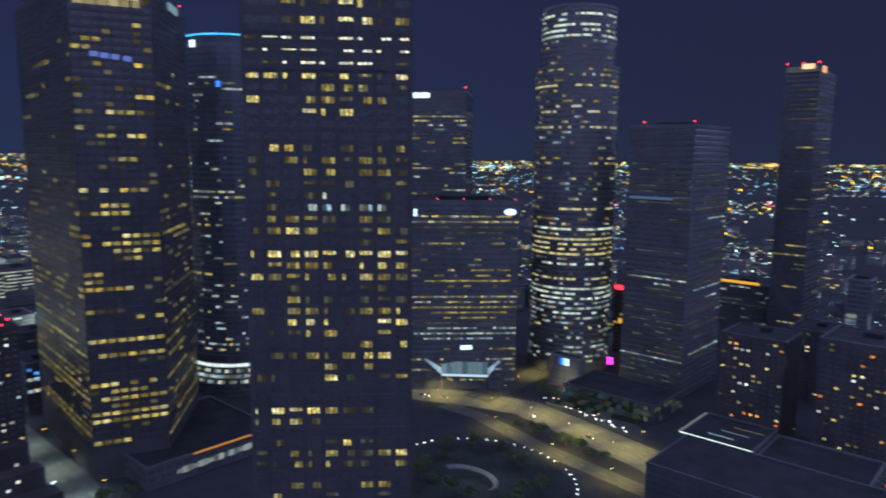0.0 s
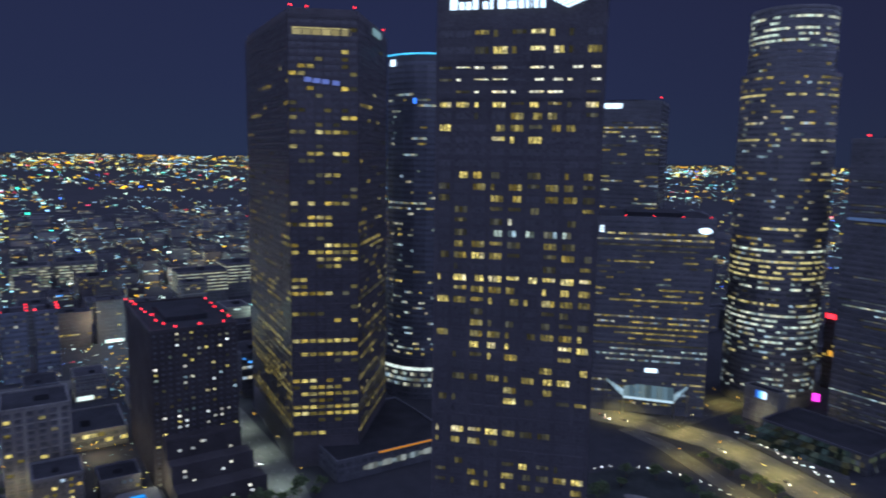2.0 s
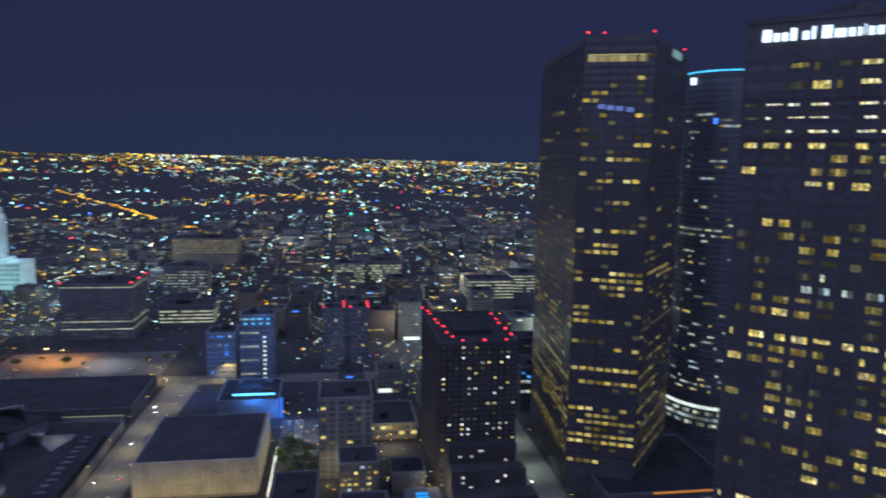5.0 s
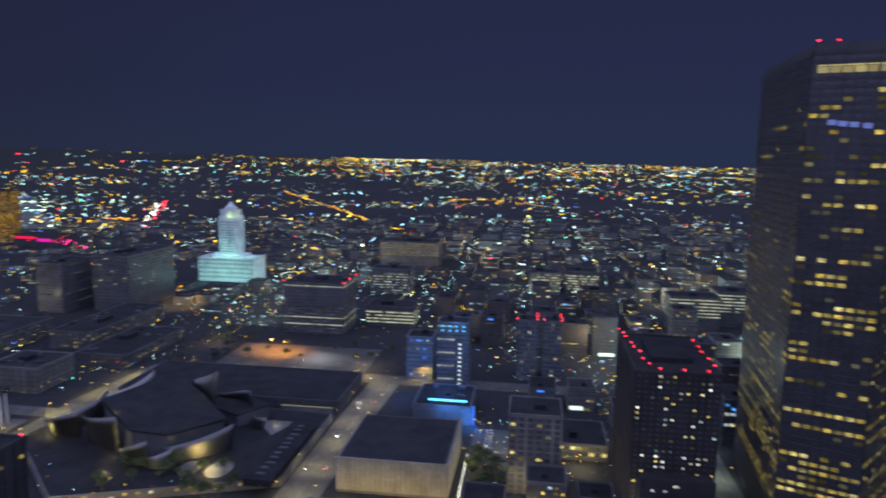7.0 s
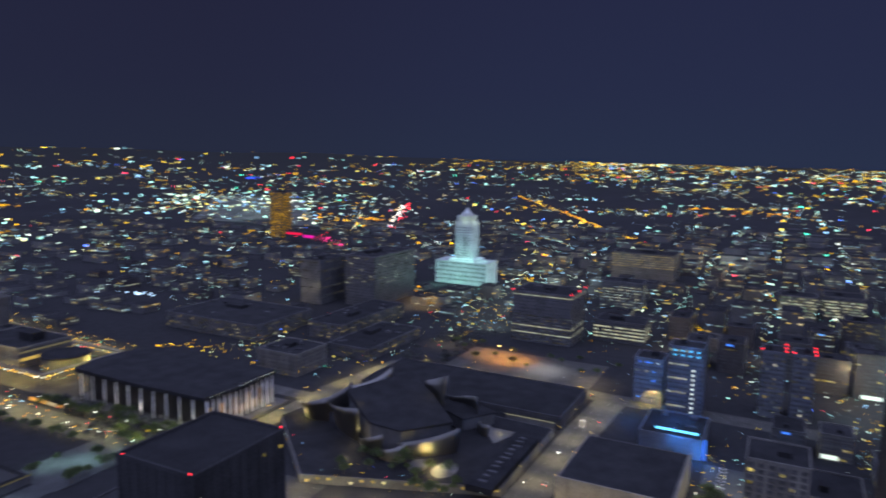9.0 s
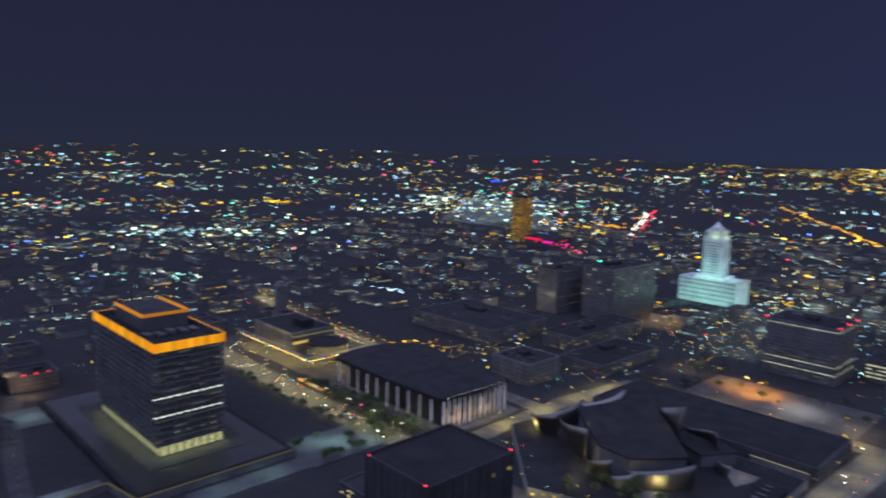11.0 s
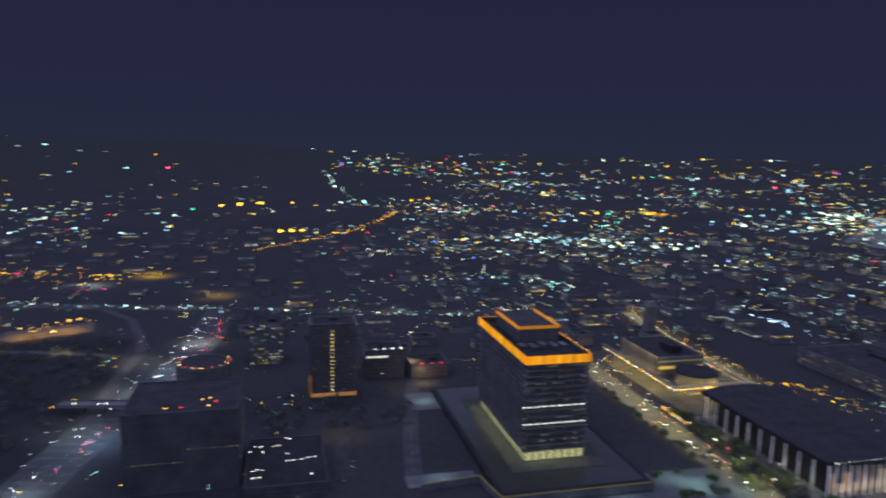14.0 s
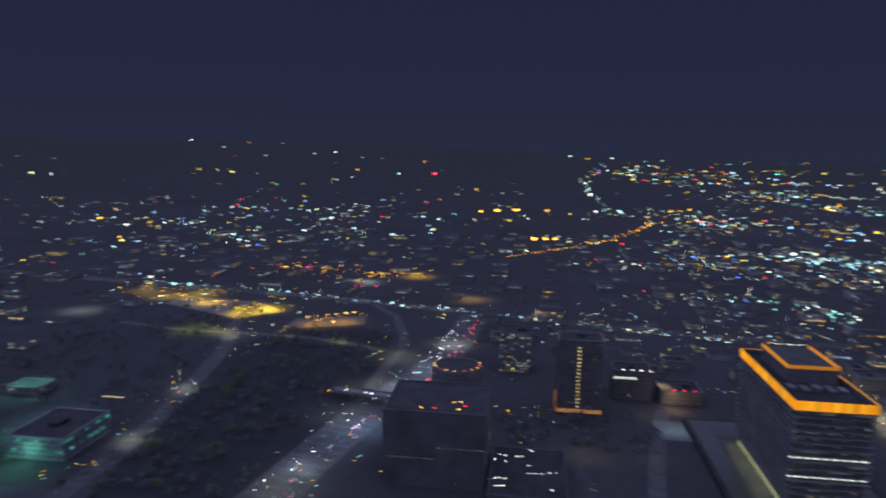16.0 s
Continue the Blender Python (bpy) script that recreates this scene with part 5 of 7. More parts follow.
strip("blue_post_light", (-514, -80.5, 8), (-514, -77.0, 8), 5, 1.2, BLUE, sc, "blue light panel")
for x_, y_, z_, p_ in ((-505, -57, 17, 5000), (-504, -38, 8, 6000), (-512, -84, 8, 3500), (-540, -62, 24, 9000), (-560, -95, 14, 6000)):
    lamp(x_, y_, z_, p_ * 2.6, (0.04, 0.26, 1.0), 1.0, "blue_light")

# city hall
ci = thing("city_hall", "floodlit white city hall with a stepped tower", "city hall")
CX, CY = -1052.0, -474.0
WHITE_STONE = surface("white_terracotta", (0.5, 0.54, 0.53), 0.8)
for nm, hx, hy, z0, z1 in (("base", 23, 46, 0, 38), ("base_step", 19, 24, 38, 42), ("shaft", 13.5, 15.0, 42, 101), ("shaft_step", 12.9, 14.3, 101, 104), ("lantern", 11.6, 12.8, 104, 113), ("lantern_cap", 7.0, 7.6, 113, 117)):
    box_part(nm, (CX - hx, CX + hx, CY - hy, CY + hy, z0, z1), WHITE_STONE, ci, bevel=0.4)
bm = bmesh.new()
bmesh.ops.create_cone(bm, cap_ends=True, segments=4, radius1=7.5, radius2=0.8, depth=8)
ob = part("pyramid_roof", bm, WHITE_STONE, ci)
ob.matrix_basis = pose(CX, CY, 121.0, 0, 0, 45)
for k_ in range(-3, 4):
    box_part("pilaster", (CX + 13.4, CX + 14.4, CY + k_ * 4.3 - 0.9, CY + k_ * 4.3 + 0.9, 42, 98), WHITE_STONE, ci)
    box_part("pilaster", (CX + k_ * 3.9 - 0.8, CX + k_ * 3.9 + 0.8, CY + 14.9, CY + 15.9, 42, 98), WHITE_STONE, ci)
    box_part("spire_fin", (CX + 11.5, CX + 12.1, CY + k_ * 3.4 - 0.5, CY + k_ * 3.4 + 0.5, 104, 112), WHITE_STONE, ci)
for k_ in range(12):
    z_ = 46 + 4.2 * k_
    for j_ in (-2, -1, 0, 1, 2, 3):
        box_part("window_recess", (CX + 13.5, CX + 13.62, CY + j_ * 4.3 - 2.95, CY + j_ * 4.3 - 1.35, z_, z_ + 2.2), GLASS, ci)
for z_ in (6, 13, 20, 27, 33):
    for k_ in range(-6, 7):
        box_part("window_recess", (CX + 22.9, CX + 23.15, CY + k_ * 6.9 - 1.5, CY + k_ * 6.9 + 1.5, z_, z_ + 3.0), GLASS, ci)
FL = (0.36, 0.95, 0.84)
for x_, y_, z_, p_ in ((CX + 46, CY - 30, 9, 22000), (CX + 46, CY + 2, 6, 26000), (CX + 46, CY + 32, 9, 20000), (CX + 16, CY + 66, 9, 22000), (CX + 26, CY - 9, 44, 8000), (CX + 26, CY + 12, 44, 8000), (CX + 4, CY + 31, 44, 6500), (CX + 24, CY - 4, 66, 2200), (CX + 3, CY + 26, 66, 1800)):
    lamp(x_, y_, z_, p_ * 0.72, FL, 1.5, "flood_light")
lamp(CX + 17, CY + 4, 105, 1500, (0.65, 0.9, 0.2), 0.5, "flood_light")
lamp(CX + 3, CY + 17, 105, 1100, (0.65, 0.9, 0.2), 0.5, "flood_light")
box_part("mast", (CX - 0.25, CX + 0.25, CY - 0.25, CY + 0.25, 124.5, 141), DARK_METAL, ci)
beacon(CX, CY, 141.5, ci, RED, 1.4)

# pale memorial tower
me_ = thing("bell_tower", "slim pale floodlit bell tower", "tower")
box_part("shaft", (-482, -470, -802, -790, 0, 40), PALE_STONE, me_, bevel=0.3)
box_part("cap", (-483, -469, -803, -789, 40, 42), PALE_STONE, me_)
box_part("belfry", (-480, -472, -800, -792, 42, 47), PALE_STONE, me_)
for x_, y_ in ((-462, -784), (-470, -780)):
    lamp(x_, y_, 4, 20000, (0.95, 1.0, 0.85))

# ---------------------------------------------------------------- court houses and office blocks beyond the hill
def bands(every, mats, share=0.9, seed=1, first=0, last=99):
    r = random.Random(seed)

    def lit(f, c, floors, cols):
        return r.choice(mats) if f % every == 0 and first <= f <= last and r.random() < share else None
    return lit


PALE_BAND = glow("pale_band_light", ((0.85, 0.95, 0.75), (0.95, 0.95, 0.65)), 0.2, 0.55, power=1.0)
YEL_BAND = glow("yellow_band_light", ((1.0, 0.8, 0.35), (0.95, 0.85, 0.5)), 0.12, 0.4, power=1.0)
GREEN_WASH = glow("green_white_room_light", ((0.6, 0.85, 0.6), (0.8, 0.95, 0.75), (0.95, 0.95, 0.6)), 0.06, 0.4)
for nm, lb, r4, h_, lit_, bay_, win_, wall_ in (
        ("court_house", "dark court house with pale lit floor bands", rect(-806, -750, -276, -206), 58, lambda f, c, n, m: PALE_BAND if f in (0, 9, 11) else (BANDS if f > 5 and (f * 5 + c * 3) % 4 else None), 5, (0.97, 0.3), GREY_PANEL),
        ("court_house", "tall dark court house with lit top floors", rect(-918, -806, -548, -500), 70, bands(1, [DIM, BANDS, PALE_BAND, BANDS], 0.28, 2, 0, 9), 4, (0.9, 0.35), GREY_PANEL),
        ("court_house", "dark court house with plain walls", rect(-842, -782, -608, -574), 62, bands(3, [DIM, BANDS], 0.5, 3), 4, (0.8, 0.35), CONCRETE),
        ("records_office", "long office block with yellow lit bands", rect(-1300, -1240, -274, -166), 46, bands(1, [YEL_BAND], 0.75, 4, 0, 5), 4, (0.92, 0.28), GREY_PANEL),
        ("white_window_block", "office block with rows of white lit windows", rect(-1022, -985, -230, -172), 38, bands(1, [PALE_BAND, COOL, COOL], 0.6, 5, 1), 3.4, (0.75, 0.4), GREY_PANEL),
        ("banded_garage", "parking garage with three white lit decks", rect(-836, -800, -192, -134), 24, bands(1, [PALE_BAND], 0.95, 6, 1), 5, (0.95, 0.45), CONCRETE),
        ("green_lit_hall", "low hall with green-white lit windows", rect(-1082, -1042, 0, 46), 32, bands(1, [GREEN_WASH, PALE_BAND], 0.85, 7), 4, (0.85, 0.6), PALE_STONE),
        ("green_lit_hall", "low hall with green-white lit windows", rect(-1112, -1066, 54, 104), 32, bands(1, [GREEN_WASH, PALE_BAND], 0.8, 8, 1), 4, (0.85, 0.6), PALE_STONE),
        ("white_deck_garage", "parking garage with white lit decks", rect(-884, -846, 168, 226), 42, bands(1, [PALE_BAND], 0.95, 9, 0, 5), 5, (0.95, 0.4), CONCRETE),
        ("white_deck_garage", "parking garage with white lit decks", rect(-930, -884, 234, 290), 42, bands(1, [PALE_BAND], 0.9, 10, 0, 5), 5, (0.95, 0.4), CONCRETE),
        ("amber_window_block", "dark block with amber lit windows", rect(-892, -862, 66, 108), 42, bands(1, [WARM, DIM], 0.3, 11), 4, (0.5, 0.45), BROWN_STONE),
        ("grey_twin_tower", "grey apartment tower with red roof lights", rect(-652, -628, -8, 10), 56, bands(1, [BANDS, BANDS, MIXED], 0.4, 12), 3, (0.6, 0.5), BLUE_PANEL),
        ("grey_twin_tower", "grey apartment tower with red roof lights", rect(-656, -632, 16, 32), 55, bands(1, [BANDS, BANDS, MIXED], 0.3, 13), 3, (0.6, 0.5), BLUE_PANEL),
        ("blue_lit_tower", "tower under blue light with a white window column", rect(-620, -597, -78, -50), 58, lambda f, c, n, m: (WHITE if c == m - 3 and f > 3 and m > 6 else (CYAN if f < 2 and c % 2 else (PALE_BAND if f % 3 == 0 and c < m - 4 else None))), 3, (0.7, 0.4), BLUE_PANEL),
        ("blue_lit_tower", "small block under blue light", rect(-636, -610, -108, -84), 40, bands(2, [BANDS, COOL, BLUE], 0.4, 15), 3, (0.7, 0.4), BLUE_PANEL),
        # the amber wash on this tower comes from panes that glow
        ("amber_lit_tower", "far tower with an amber wash put in as glowing panes", rect(-1364, -1328, -1128, -1092), 112, bands(1, [glow("amber_floor_light", ((1.0, 0.56, 0.05),), 0.2, 0.8)], 0.75, 16), 5, (0.8, 0.5), BROWN_STONE),
        ("pale_wall_block", "low block with a plain pale wall", rect(-562, -515, -452, -404), 21, lambda *a: None, 6, (0.5, 0.3), PALE_STONE),
        ("long_low_block", "long low block with a dark roof", rect(-700, -592, -424, -372), 12, bands(1, [DIM, YEL_BAND, DIM], 0.45, 17), 5, (0.6, 0.4), CONCRETE),
        ("long_low_block", "long low block with a dark roof", rect(-780, -640, -486, -440), 18, bands(1, [DIM, DIM, YEL_BAND], 0.45, 18), 5, (0.6, 0.4), CONCRETE),
        ("long_low_block", "long low block with a dark roof", rect(-690, -590, -660, -520), 18, bands(1, [DIM, DIM, YEL_BAND, BANDS], 0.4, 19), 5, (0.6, 0.4), CONCRETE),
        ("lit_shop_block", "low shop block with bright lit fronts", rect(-506, -462, 24, 58), 11, bands(1, [MIXED, BRIGHT, WARM, None], 0.8, 20), 4.5, (0.85, 0.7), PALE_STONE)):
    t_ = tower(nm, lb, r4, 0, h_, wall_, lit_, 4.0, bay_, win_, cap=36, category="building", pier=0.25, band=0.2, crown=4)
    if nm in ("long_low_block", "pale_wall_block", "court_house", "records_office"):
        roof_units(t_, r4[0][0], r4[1][0], r4[0][1], r4[2][1], h_ + 0.1, 8, int(h_ * 7 + r4[0][0]))
    if "red roof" in lb or "pale lit floor" in lb:
        (x0, y0), (x1, _), (_, y1), _ = r4
        for x_, y_ in ((x1, y0), (x1, y1), (x0, y1), ((x0 + x1) / 2, y1)):
            beacon(x_, y_, h_ + 2.2, t_, RED, 1.3 if h_ > 57 else 1.0)
for x_, y_, z_, p_ in ((-594, -60, 62, 9000), (-606, -80, 44, 7000), (-592, -95, 20, 9000)):
    lamp(x_, y_, z_, p_ * 0.5, (0.08, 0.32, 1.0), 1.0, "blue_light")
# wall of red and magenta light on a far block
ro = tower("red_lit_block", "far block with a red and magenta lit front", rect(-1345, -1300, -1060, -960), 0, 26, BROWN_STONE, lambda *a: None, 4, 6, cap=5, plant=False, category="building")
strip("red_front_light", (-1299, -1055, 20), (-1299, -1010, 20), 5, 0.8, glow("red_front_light", ((1.0, 0.02, 0.10),), 0.9, 1.0), ro, "red lit front")
strip("magenta_front_light", (-1299, -1005, 16), (-1299, -975, 16), 6, 0.8, glow("magenta_front_light", ((0.9, 0.02, 0.5),), 0.8, 0.9), ro, "magenta lit front")
for i in range(6):
    beacon(-1290 + 22 * i, -930 + 9 * i, 30, ro, RED, 1.1)

# ---------------------------------------------------------------- towers by the freeway
ap = tower("slender_apartment_tower", "dark apartment tower with one lit window column and an amber base", rect(-76, -34, -672, -642), 0, 72, BROWN_STONE,
           lambda f, c, n, m: (BRIGHT if (c == m // 2 - 1 and f > 0 and m > 6) else (DIM if (f * 7 + c * 3) % 11 == 0 else None)), 3.6, 3.6, (0.55, 0.4), cap=90, category="apartment tower")
for p_, q_ in (((-76, -641.3), (-34, -641.3)), ((-33.4, -672), (-33.4, -642))):
    strip("amber_base_light", (*p_, 4), (*q_, 4), 3.5, 0.8, glow("amber_base_light", ((1.0, 0.42, 0.12), (1.0, 0.5, 0.2)), 0.3, 0.6, rooms=0.9), ap, "amber lit base")
strip("amber_base_light", (-33, -660, 10), (-33, -650, 20), 2.0, 0.8, ORANGE_DIM, ap)
tower("window_apartment_tower", "dark apartment tower with pale lit windows", rect(-8, 26, -790, -758), 0, 46, CONCRETE, runs(random.Random(72), 0, .3, .35, [MIXED, COOL], length=1), 3.2, 3.6, (0.5, 0.45), cap=80, category="apartment tower")
rb = tower("ring_light_building", "dark round building with a ring of roof lights", [(62 + 24 * math.cos(i * math.pi / 8), -640 + 24 * math.sin(i * math.pi / 8)) for i in range(16)], 0, 42, CONCRETE, lambda *a: None, 4, 5, cap=5, plant=False)
for i in range(11):
    a_ = radians(-20 + 22 * i)
    beacon(62 + 22 * math.cos(a_), -640 + 22 * math.sin(a_), 44, rb, RED if i % 3 == 0 else SODIUM, 0.6, "roof_lamp")
dk = tower("dark_flat_block", "dark flat-roofed block with amber and red roof lamps", rect(24, 100, -545, -478), 0, 57, BLACK_CLADDING, lambda *a: None, 4, 5, cap=5, plant=False, glass=None, pier=0, band=0.25)
for x_, y_, m_ in ((72, -484, SODIUM), (62, -484, RED), (49, -498, SODIUM), (44, -500, SODIUM), (40, -492, RED), (44, -484, SODIUM)):
    beacon(x_, y_, 59, dk, m_, 0.7, "roof_lamp")
deck = tower("parking_deck", "low dark parking deck with rows of white lamps", rect(-36, 20, -535, -455), 0, 9, BLACK_CLADDING, lambda *a: None, 3, 6, cap=5, plant=False, glass=None, category="garage", pier=0.2, band=0.3)
r_ = random.Random(64)
for y_, xs in ((-516, (14, 10, 2, -3)), (-505, (17, 8)), (-488, (-8, -13, -18, -23, -28)), (-498, (-9,)), (-476, (16, 12, 9)), (-463, (15, 13, 10, -24)), (-526, (-8, -11))):
    for x_ in xs:
        beacon(x_ + r_.uniform(-1, 1), y_ + r_.uniform(-2, 2), 12.5, deck, glow("deck_lamp_light", ((0.75, 0.9, 1.0),), 4.0, 5.0) if x_ == 14 else LAMP_WHITE, 0.5, "deck_lamp")
for x_ in (-28, -8, 12):
    for y_ in (-520, -490, -465):
        box_part("lamp_post", (x_ - 0.12, x_ + 0.12, y_ - 0.12, y_ + 0.12, 9, 12.4), DARK_METAL, deck)
PALE_LINE = glow("dim_gallery_light", ((0.75, 0.78, 0.72), (0.6, 0.62, 0.6)), 0.05, 0.22)
for (xa, ya), (xb, yb), z_ in (((61, -477.5), (100, -477.5), 22), ((24, -477.5), (60, -477.5), 31), ((23.4, -545), (23.4, -480), 20), ((23.4, -545), (23.4, -500), 38)):
    for k_ in range(9):
        p_, q_ = Vector((xa, ya, z_)), Vector((xb, yb, z_))
        strip("gallery_lamp", p_.lerp(q_, (k_ + 0.15) / 9), p_.lerp(q_, (k_ + 0.6) / 9), 0.7, 0.4, PALE_LINE, dk)
# stand-in block for a flat tan lot, with a bare lamp added to warm it
wl_ = tower("warm_wall_block", "low block standing in for a flat warm-lit lot", rect(-178, -138, -720, -684), 0, 14, GRANITE, lambda *a: None, 4, 6, cap=5)
lamp(-150, -668, 8, 9000, (1.0, 0.68, 0.34))
for x_ in (-150, -160, -170):
    beacon(x_, -684, 16, wl_, RED, 0.9)
wr = tower("white_roof_lamp_block", "dark block with white roof lamps", rect(-130, -92, -720, -690), 0, 30, GRANITE, lambda f, c, n, m: WHITE if f == 1 and c < 6 else None, 4, 4, cap=30)
for i in range(4):
    beacon(-128 + 9 * i, -690, 32, wr, LAMP_WHITE, 1.0, "roof_lamp")
tower("teal_lit_shed", "low shed washed in teal light", rect(470, 505, -622, -596), 0, 8, PALE_STONE, bands(1, [COOL, BANDS], 0.4, 22), 4, 4, (0.7, 0.5), cap=12, category="building", plant=False)
tl = tower("teal_lit_block", "low block washed in teal light", rect(352, 400, -530, -470), 0, 18, BLUE_PANEL, bands(2, [glow("teal_room_light", ((0.05, 0.55, 0.4), (0.1, 0.7, 0.6)), 0.1, 0.7)], 0.5, 21), 4, 4, (0.8, 0.6), cap=40, category="building")
strip("yellow_bar", (352, -552, 23), (372, -552, 23), 0.9, 0.8, glow("pale_yellow_bar_light", ((0.95, 0.85, 0.45),), 0.5, 0.55), tl, "pale yellow light bar")
strip("yellow_bar_post", (361, -552, 11), (361.6, -552, 11), 22, 0.6, DARK_METAL, tl)
lamp(380, -462, 10, 7000, (0.2, 1.0, 0.75))

# ---------------------------------------------------------------- roads
OLIVE = (0.95, 0.79, 0.19)
WARM_LAMP, COOL_LAMP = (1.0, 0.84, 0.33), (0.85, 0.95, 1.0)
road("road", "wide yellow-lit road between the towers", [(-640, 352), (-420, 348), (-350, 356), (-312, 374), (-271, 387), (-220, 378), (-168, 367), (-140, 356), (-20, 352)], 30, 0.2, ROAD_CONCRETE, lines=6)
road("road", "side road climbing past the round tower", [(-309, 376), (-312, 470), (-318, 560), (-330, 700)], 22, 0.27, ROAD_CONCRETE, lines=4)
road("road", "narrow ramp beside the garden", [(-318, 352), (-285, 352), (-232, 339), (-186, 333), (-145, 328)], 13, 0.24, ROAD_CONCRETE, lines=2)
road("road", "grey-lit street between two towers", [(-760, 116), (-500, 124), (-380, 124), (-330, 118), (-250, 60)], 26, 0.2, ROAD_CONCRETE, lines=4)
road("road", "street between the museum and the concert hall", [(-352, -133), (-420, -131), (-520, -129), (-610, -124)], 27, 0.2, ROAD_CONCRETE, lines=4)
road("road", "avenue behind the concert hall", [(-604, 60), (-606, -120), (-612, -240), (-600, -345), (-500, -356)], 24, 0.24, ROAD_CONCRETE, lines=4)
road("road", "avenue between the theatre and the pool", [(-338, -250), (-336, -380), (-336, -520), (-340, -700), (-352, -900)], 26, 0.2, ROAD_CONCRETE, lines=4)
road("road", "avenue beyond the theatre", [(-478, -360), (-482, -540), (-492, -760), (-520, -960)], 18, 0.2, ROAD_CONCRETE, lines=4)
FREEWAY = surface("pale_freeway_concrete", (0.040, 0.040, 0.041), 0.85, 0, 0.3, 0.5)
FW = [(215, -120), (196, -300), (176, -440), (158, -545), (132, -658), (106, -735), (94, -805), (84, -900), (78, -985), (75, -1030)]
road("freeway", "freeway with worn lanes and car lights", FW, 44, 0.2, FREEWAY, lines=10)
road("freeway", "freeway ramp curving away", [(158, -640), (156, -740), (150, -820), (158, -880), (190, -990), (240, -1060)], 12, 0.26, FREEWAY, lines=2)
road("freeway", "cross freeway beyond the hill", [(1200, -1230), (1005, -1192), (690, -1148), (306, -1090), (25, -1030), (-97, -990), (-284, -962), (-620, -930)], 30, 0.3, ASPHALT, lines=6)
road("road", "dim street along a dark hillside", [(318, -300), (321, -420), (320, -484), (326, -553), (345, -675), (366, -791), (400, -890), (430, -1060)], 18, 0.2, ASPHALT, lines=4)
road("road", "yellow-lit street along the crest of the dark slope", [(560, -880), (451, -856), (358, -860), (269, -850), (204, -830), (172, -813)], 12, 0.24, ASPHALT, lines=2)
bridge = thing("road_bridge", "concrete road bridge over the freeway with white and teal lamps", "bridge")
bd = Vector((110 - 186, -636 + 651, 0)).normalized()
for nm, h_, w_, z_ in (("deck", 1.4, 13, 7.0), ("parapet", 1.1, 0.4, 8.2), ("parapet", 1.1, 0.4, 8.2)):
    side = 0.0 if nm == "deck" else (6.2 if not any(c.name.startswith("parapet") for c in bridge.children) else -6.2)
    o_ = Vector((bd.y, -bd.x, 0)) * side
    strip(nm, Vector((186, -651, z_)) + o_, Vector((108, -636, z_)) + o_, h_, w_, CONCRETE, bridge)
for f_ in (0.25, 0.5, 0.75):
    p_ = Vector((186, -651, 0)).lerp(Vector((108, -636, 0)), f_)
    box_part("pier", (p_.x - 0.6, p_.x + 0.6, p_.y - 5, p_.y + 5, 0, 6.4), CONCRETE, bridge)
TEAL_SIGN = glow("teal_lamp_light", ((0.25, 1.0, 0.8),), 2.5, 3.5)
for f_, m_ in ((0.18, LAMP_WHITE), (0.45, LAMP_WHITE), (0.52, LAMP_WHITE), (0.76, TEAL_SIGN), (0.82, TEAL_SIGN), (0.88, TEAL_SIGN)):
    p_ = Vector((186, -651, 0)).lerp(Vector((108, -636, 0)), f_)
    beacon(p_.x, p_.y + 6.2, 10.0, bridge, m_, 0.75, "bridge_lamp")
road("road", "dim street beside the pool platform", [(-150, -720), (-141, -683), (-126, -620), (-110, -540), (-98, -460)], 13, 0.2, ASPHALT, lines=2)
road("road", "warm lit path below the slender tower", [(-62, -600), (-58, -560), (-50, -520), (-52, -470)], 10, 0.2, ASPHALT)
road("road", "yellow-lit street between the theatre and the concert hall", [(-500, -356), (-430, -356), (-345, -352)], 18, 0.28, ROAD_CONCRETE, lines=4)
# ---------------------------------------------------------------- street lamps
proto = thing("street_lamp", "slim street lamp with a glowing amber head", "street lamp", 0, 0, 0, "amber street lamps")
bm = bmesh.new()
bmesh.ops.create_cone(bm, cap_ends=True, segments=6, radius1=0.16, radius2=0.09, depth=9.5)
bmesh.ops.translate(bm, verts=bm.verts, vec=(0, 0, 4.75))
box_into(bm, 0, 1.8, -0.06, 0.06, 9.35, 9.5)
part("pole", bm, DARK_METAL, proto)
box_part("head", (1.2, 2.3, -0.3, 0.3, 9.1, 9.4), SODIUM, proto, "glowing lamp head")
proto_c = thing("street_lamp", "slim street lamp with a shielded head lighting the road", "street lamp", 0, 0, 0, "shielded street lamps")
part("pole", proto.children[0].data, None, proto_c)
box_part("head", (1.2, 2.3, -0.3, 0.3, 9.16, 9.44), DARK_METAL, proto_c)
box_part("lens", (1.3, 2.2, -0.24, 0.24, 9.08, 9.15), SODIUM, proto_c, "glowing amber lens")
proto_w = thing("street_lamp", "slim street lamp with a glowing white head", "street lamp", 0, 0, 0, "white street lamps")
for c_ in list(proto.children):
    o_ = c_.copy()
    scene.collection.objects.link(o_)
    o_.parent = proto_w
    if c_.name.startswith("head"):
        o_.data = mesh_of("head", (lambda b: (box_into(b, 1.2, 2.3, -0.3, 0.3, 9.1, 9.4), b)[1])(bmesh.new()), LAMP_WHITE)
used = {id(proto): False, id(proto_w): False, id(proto_c): False}


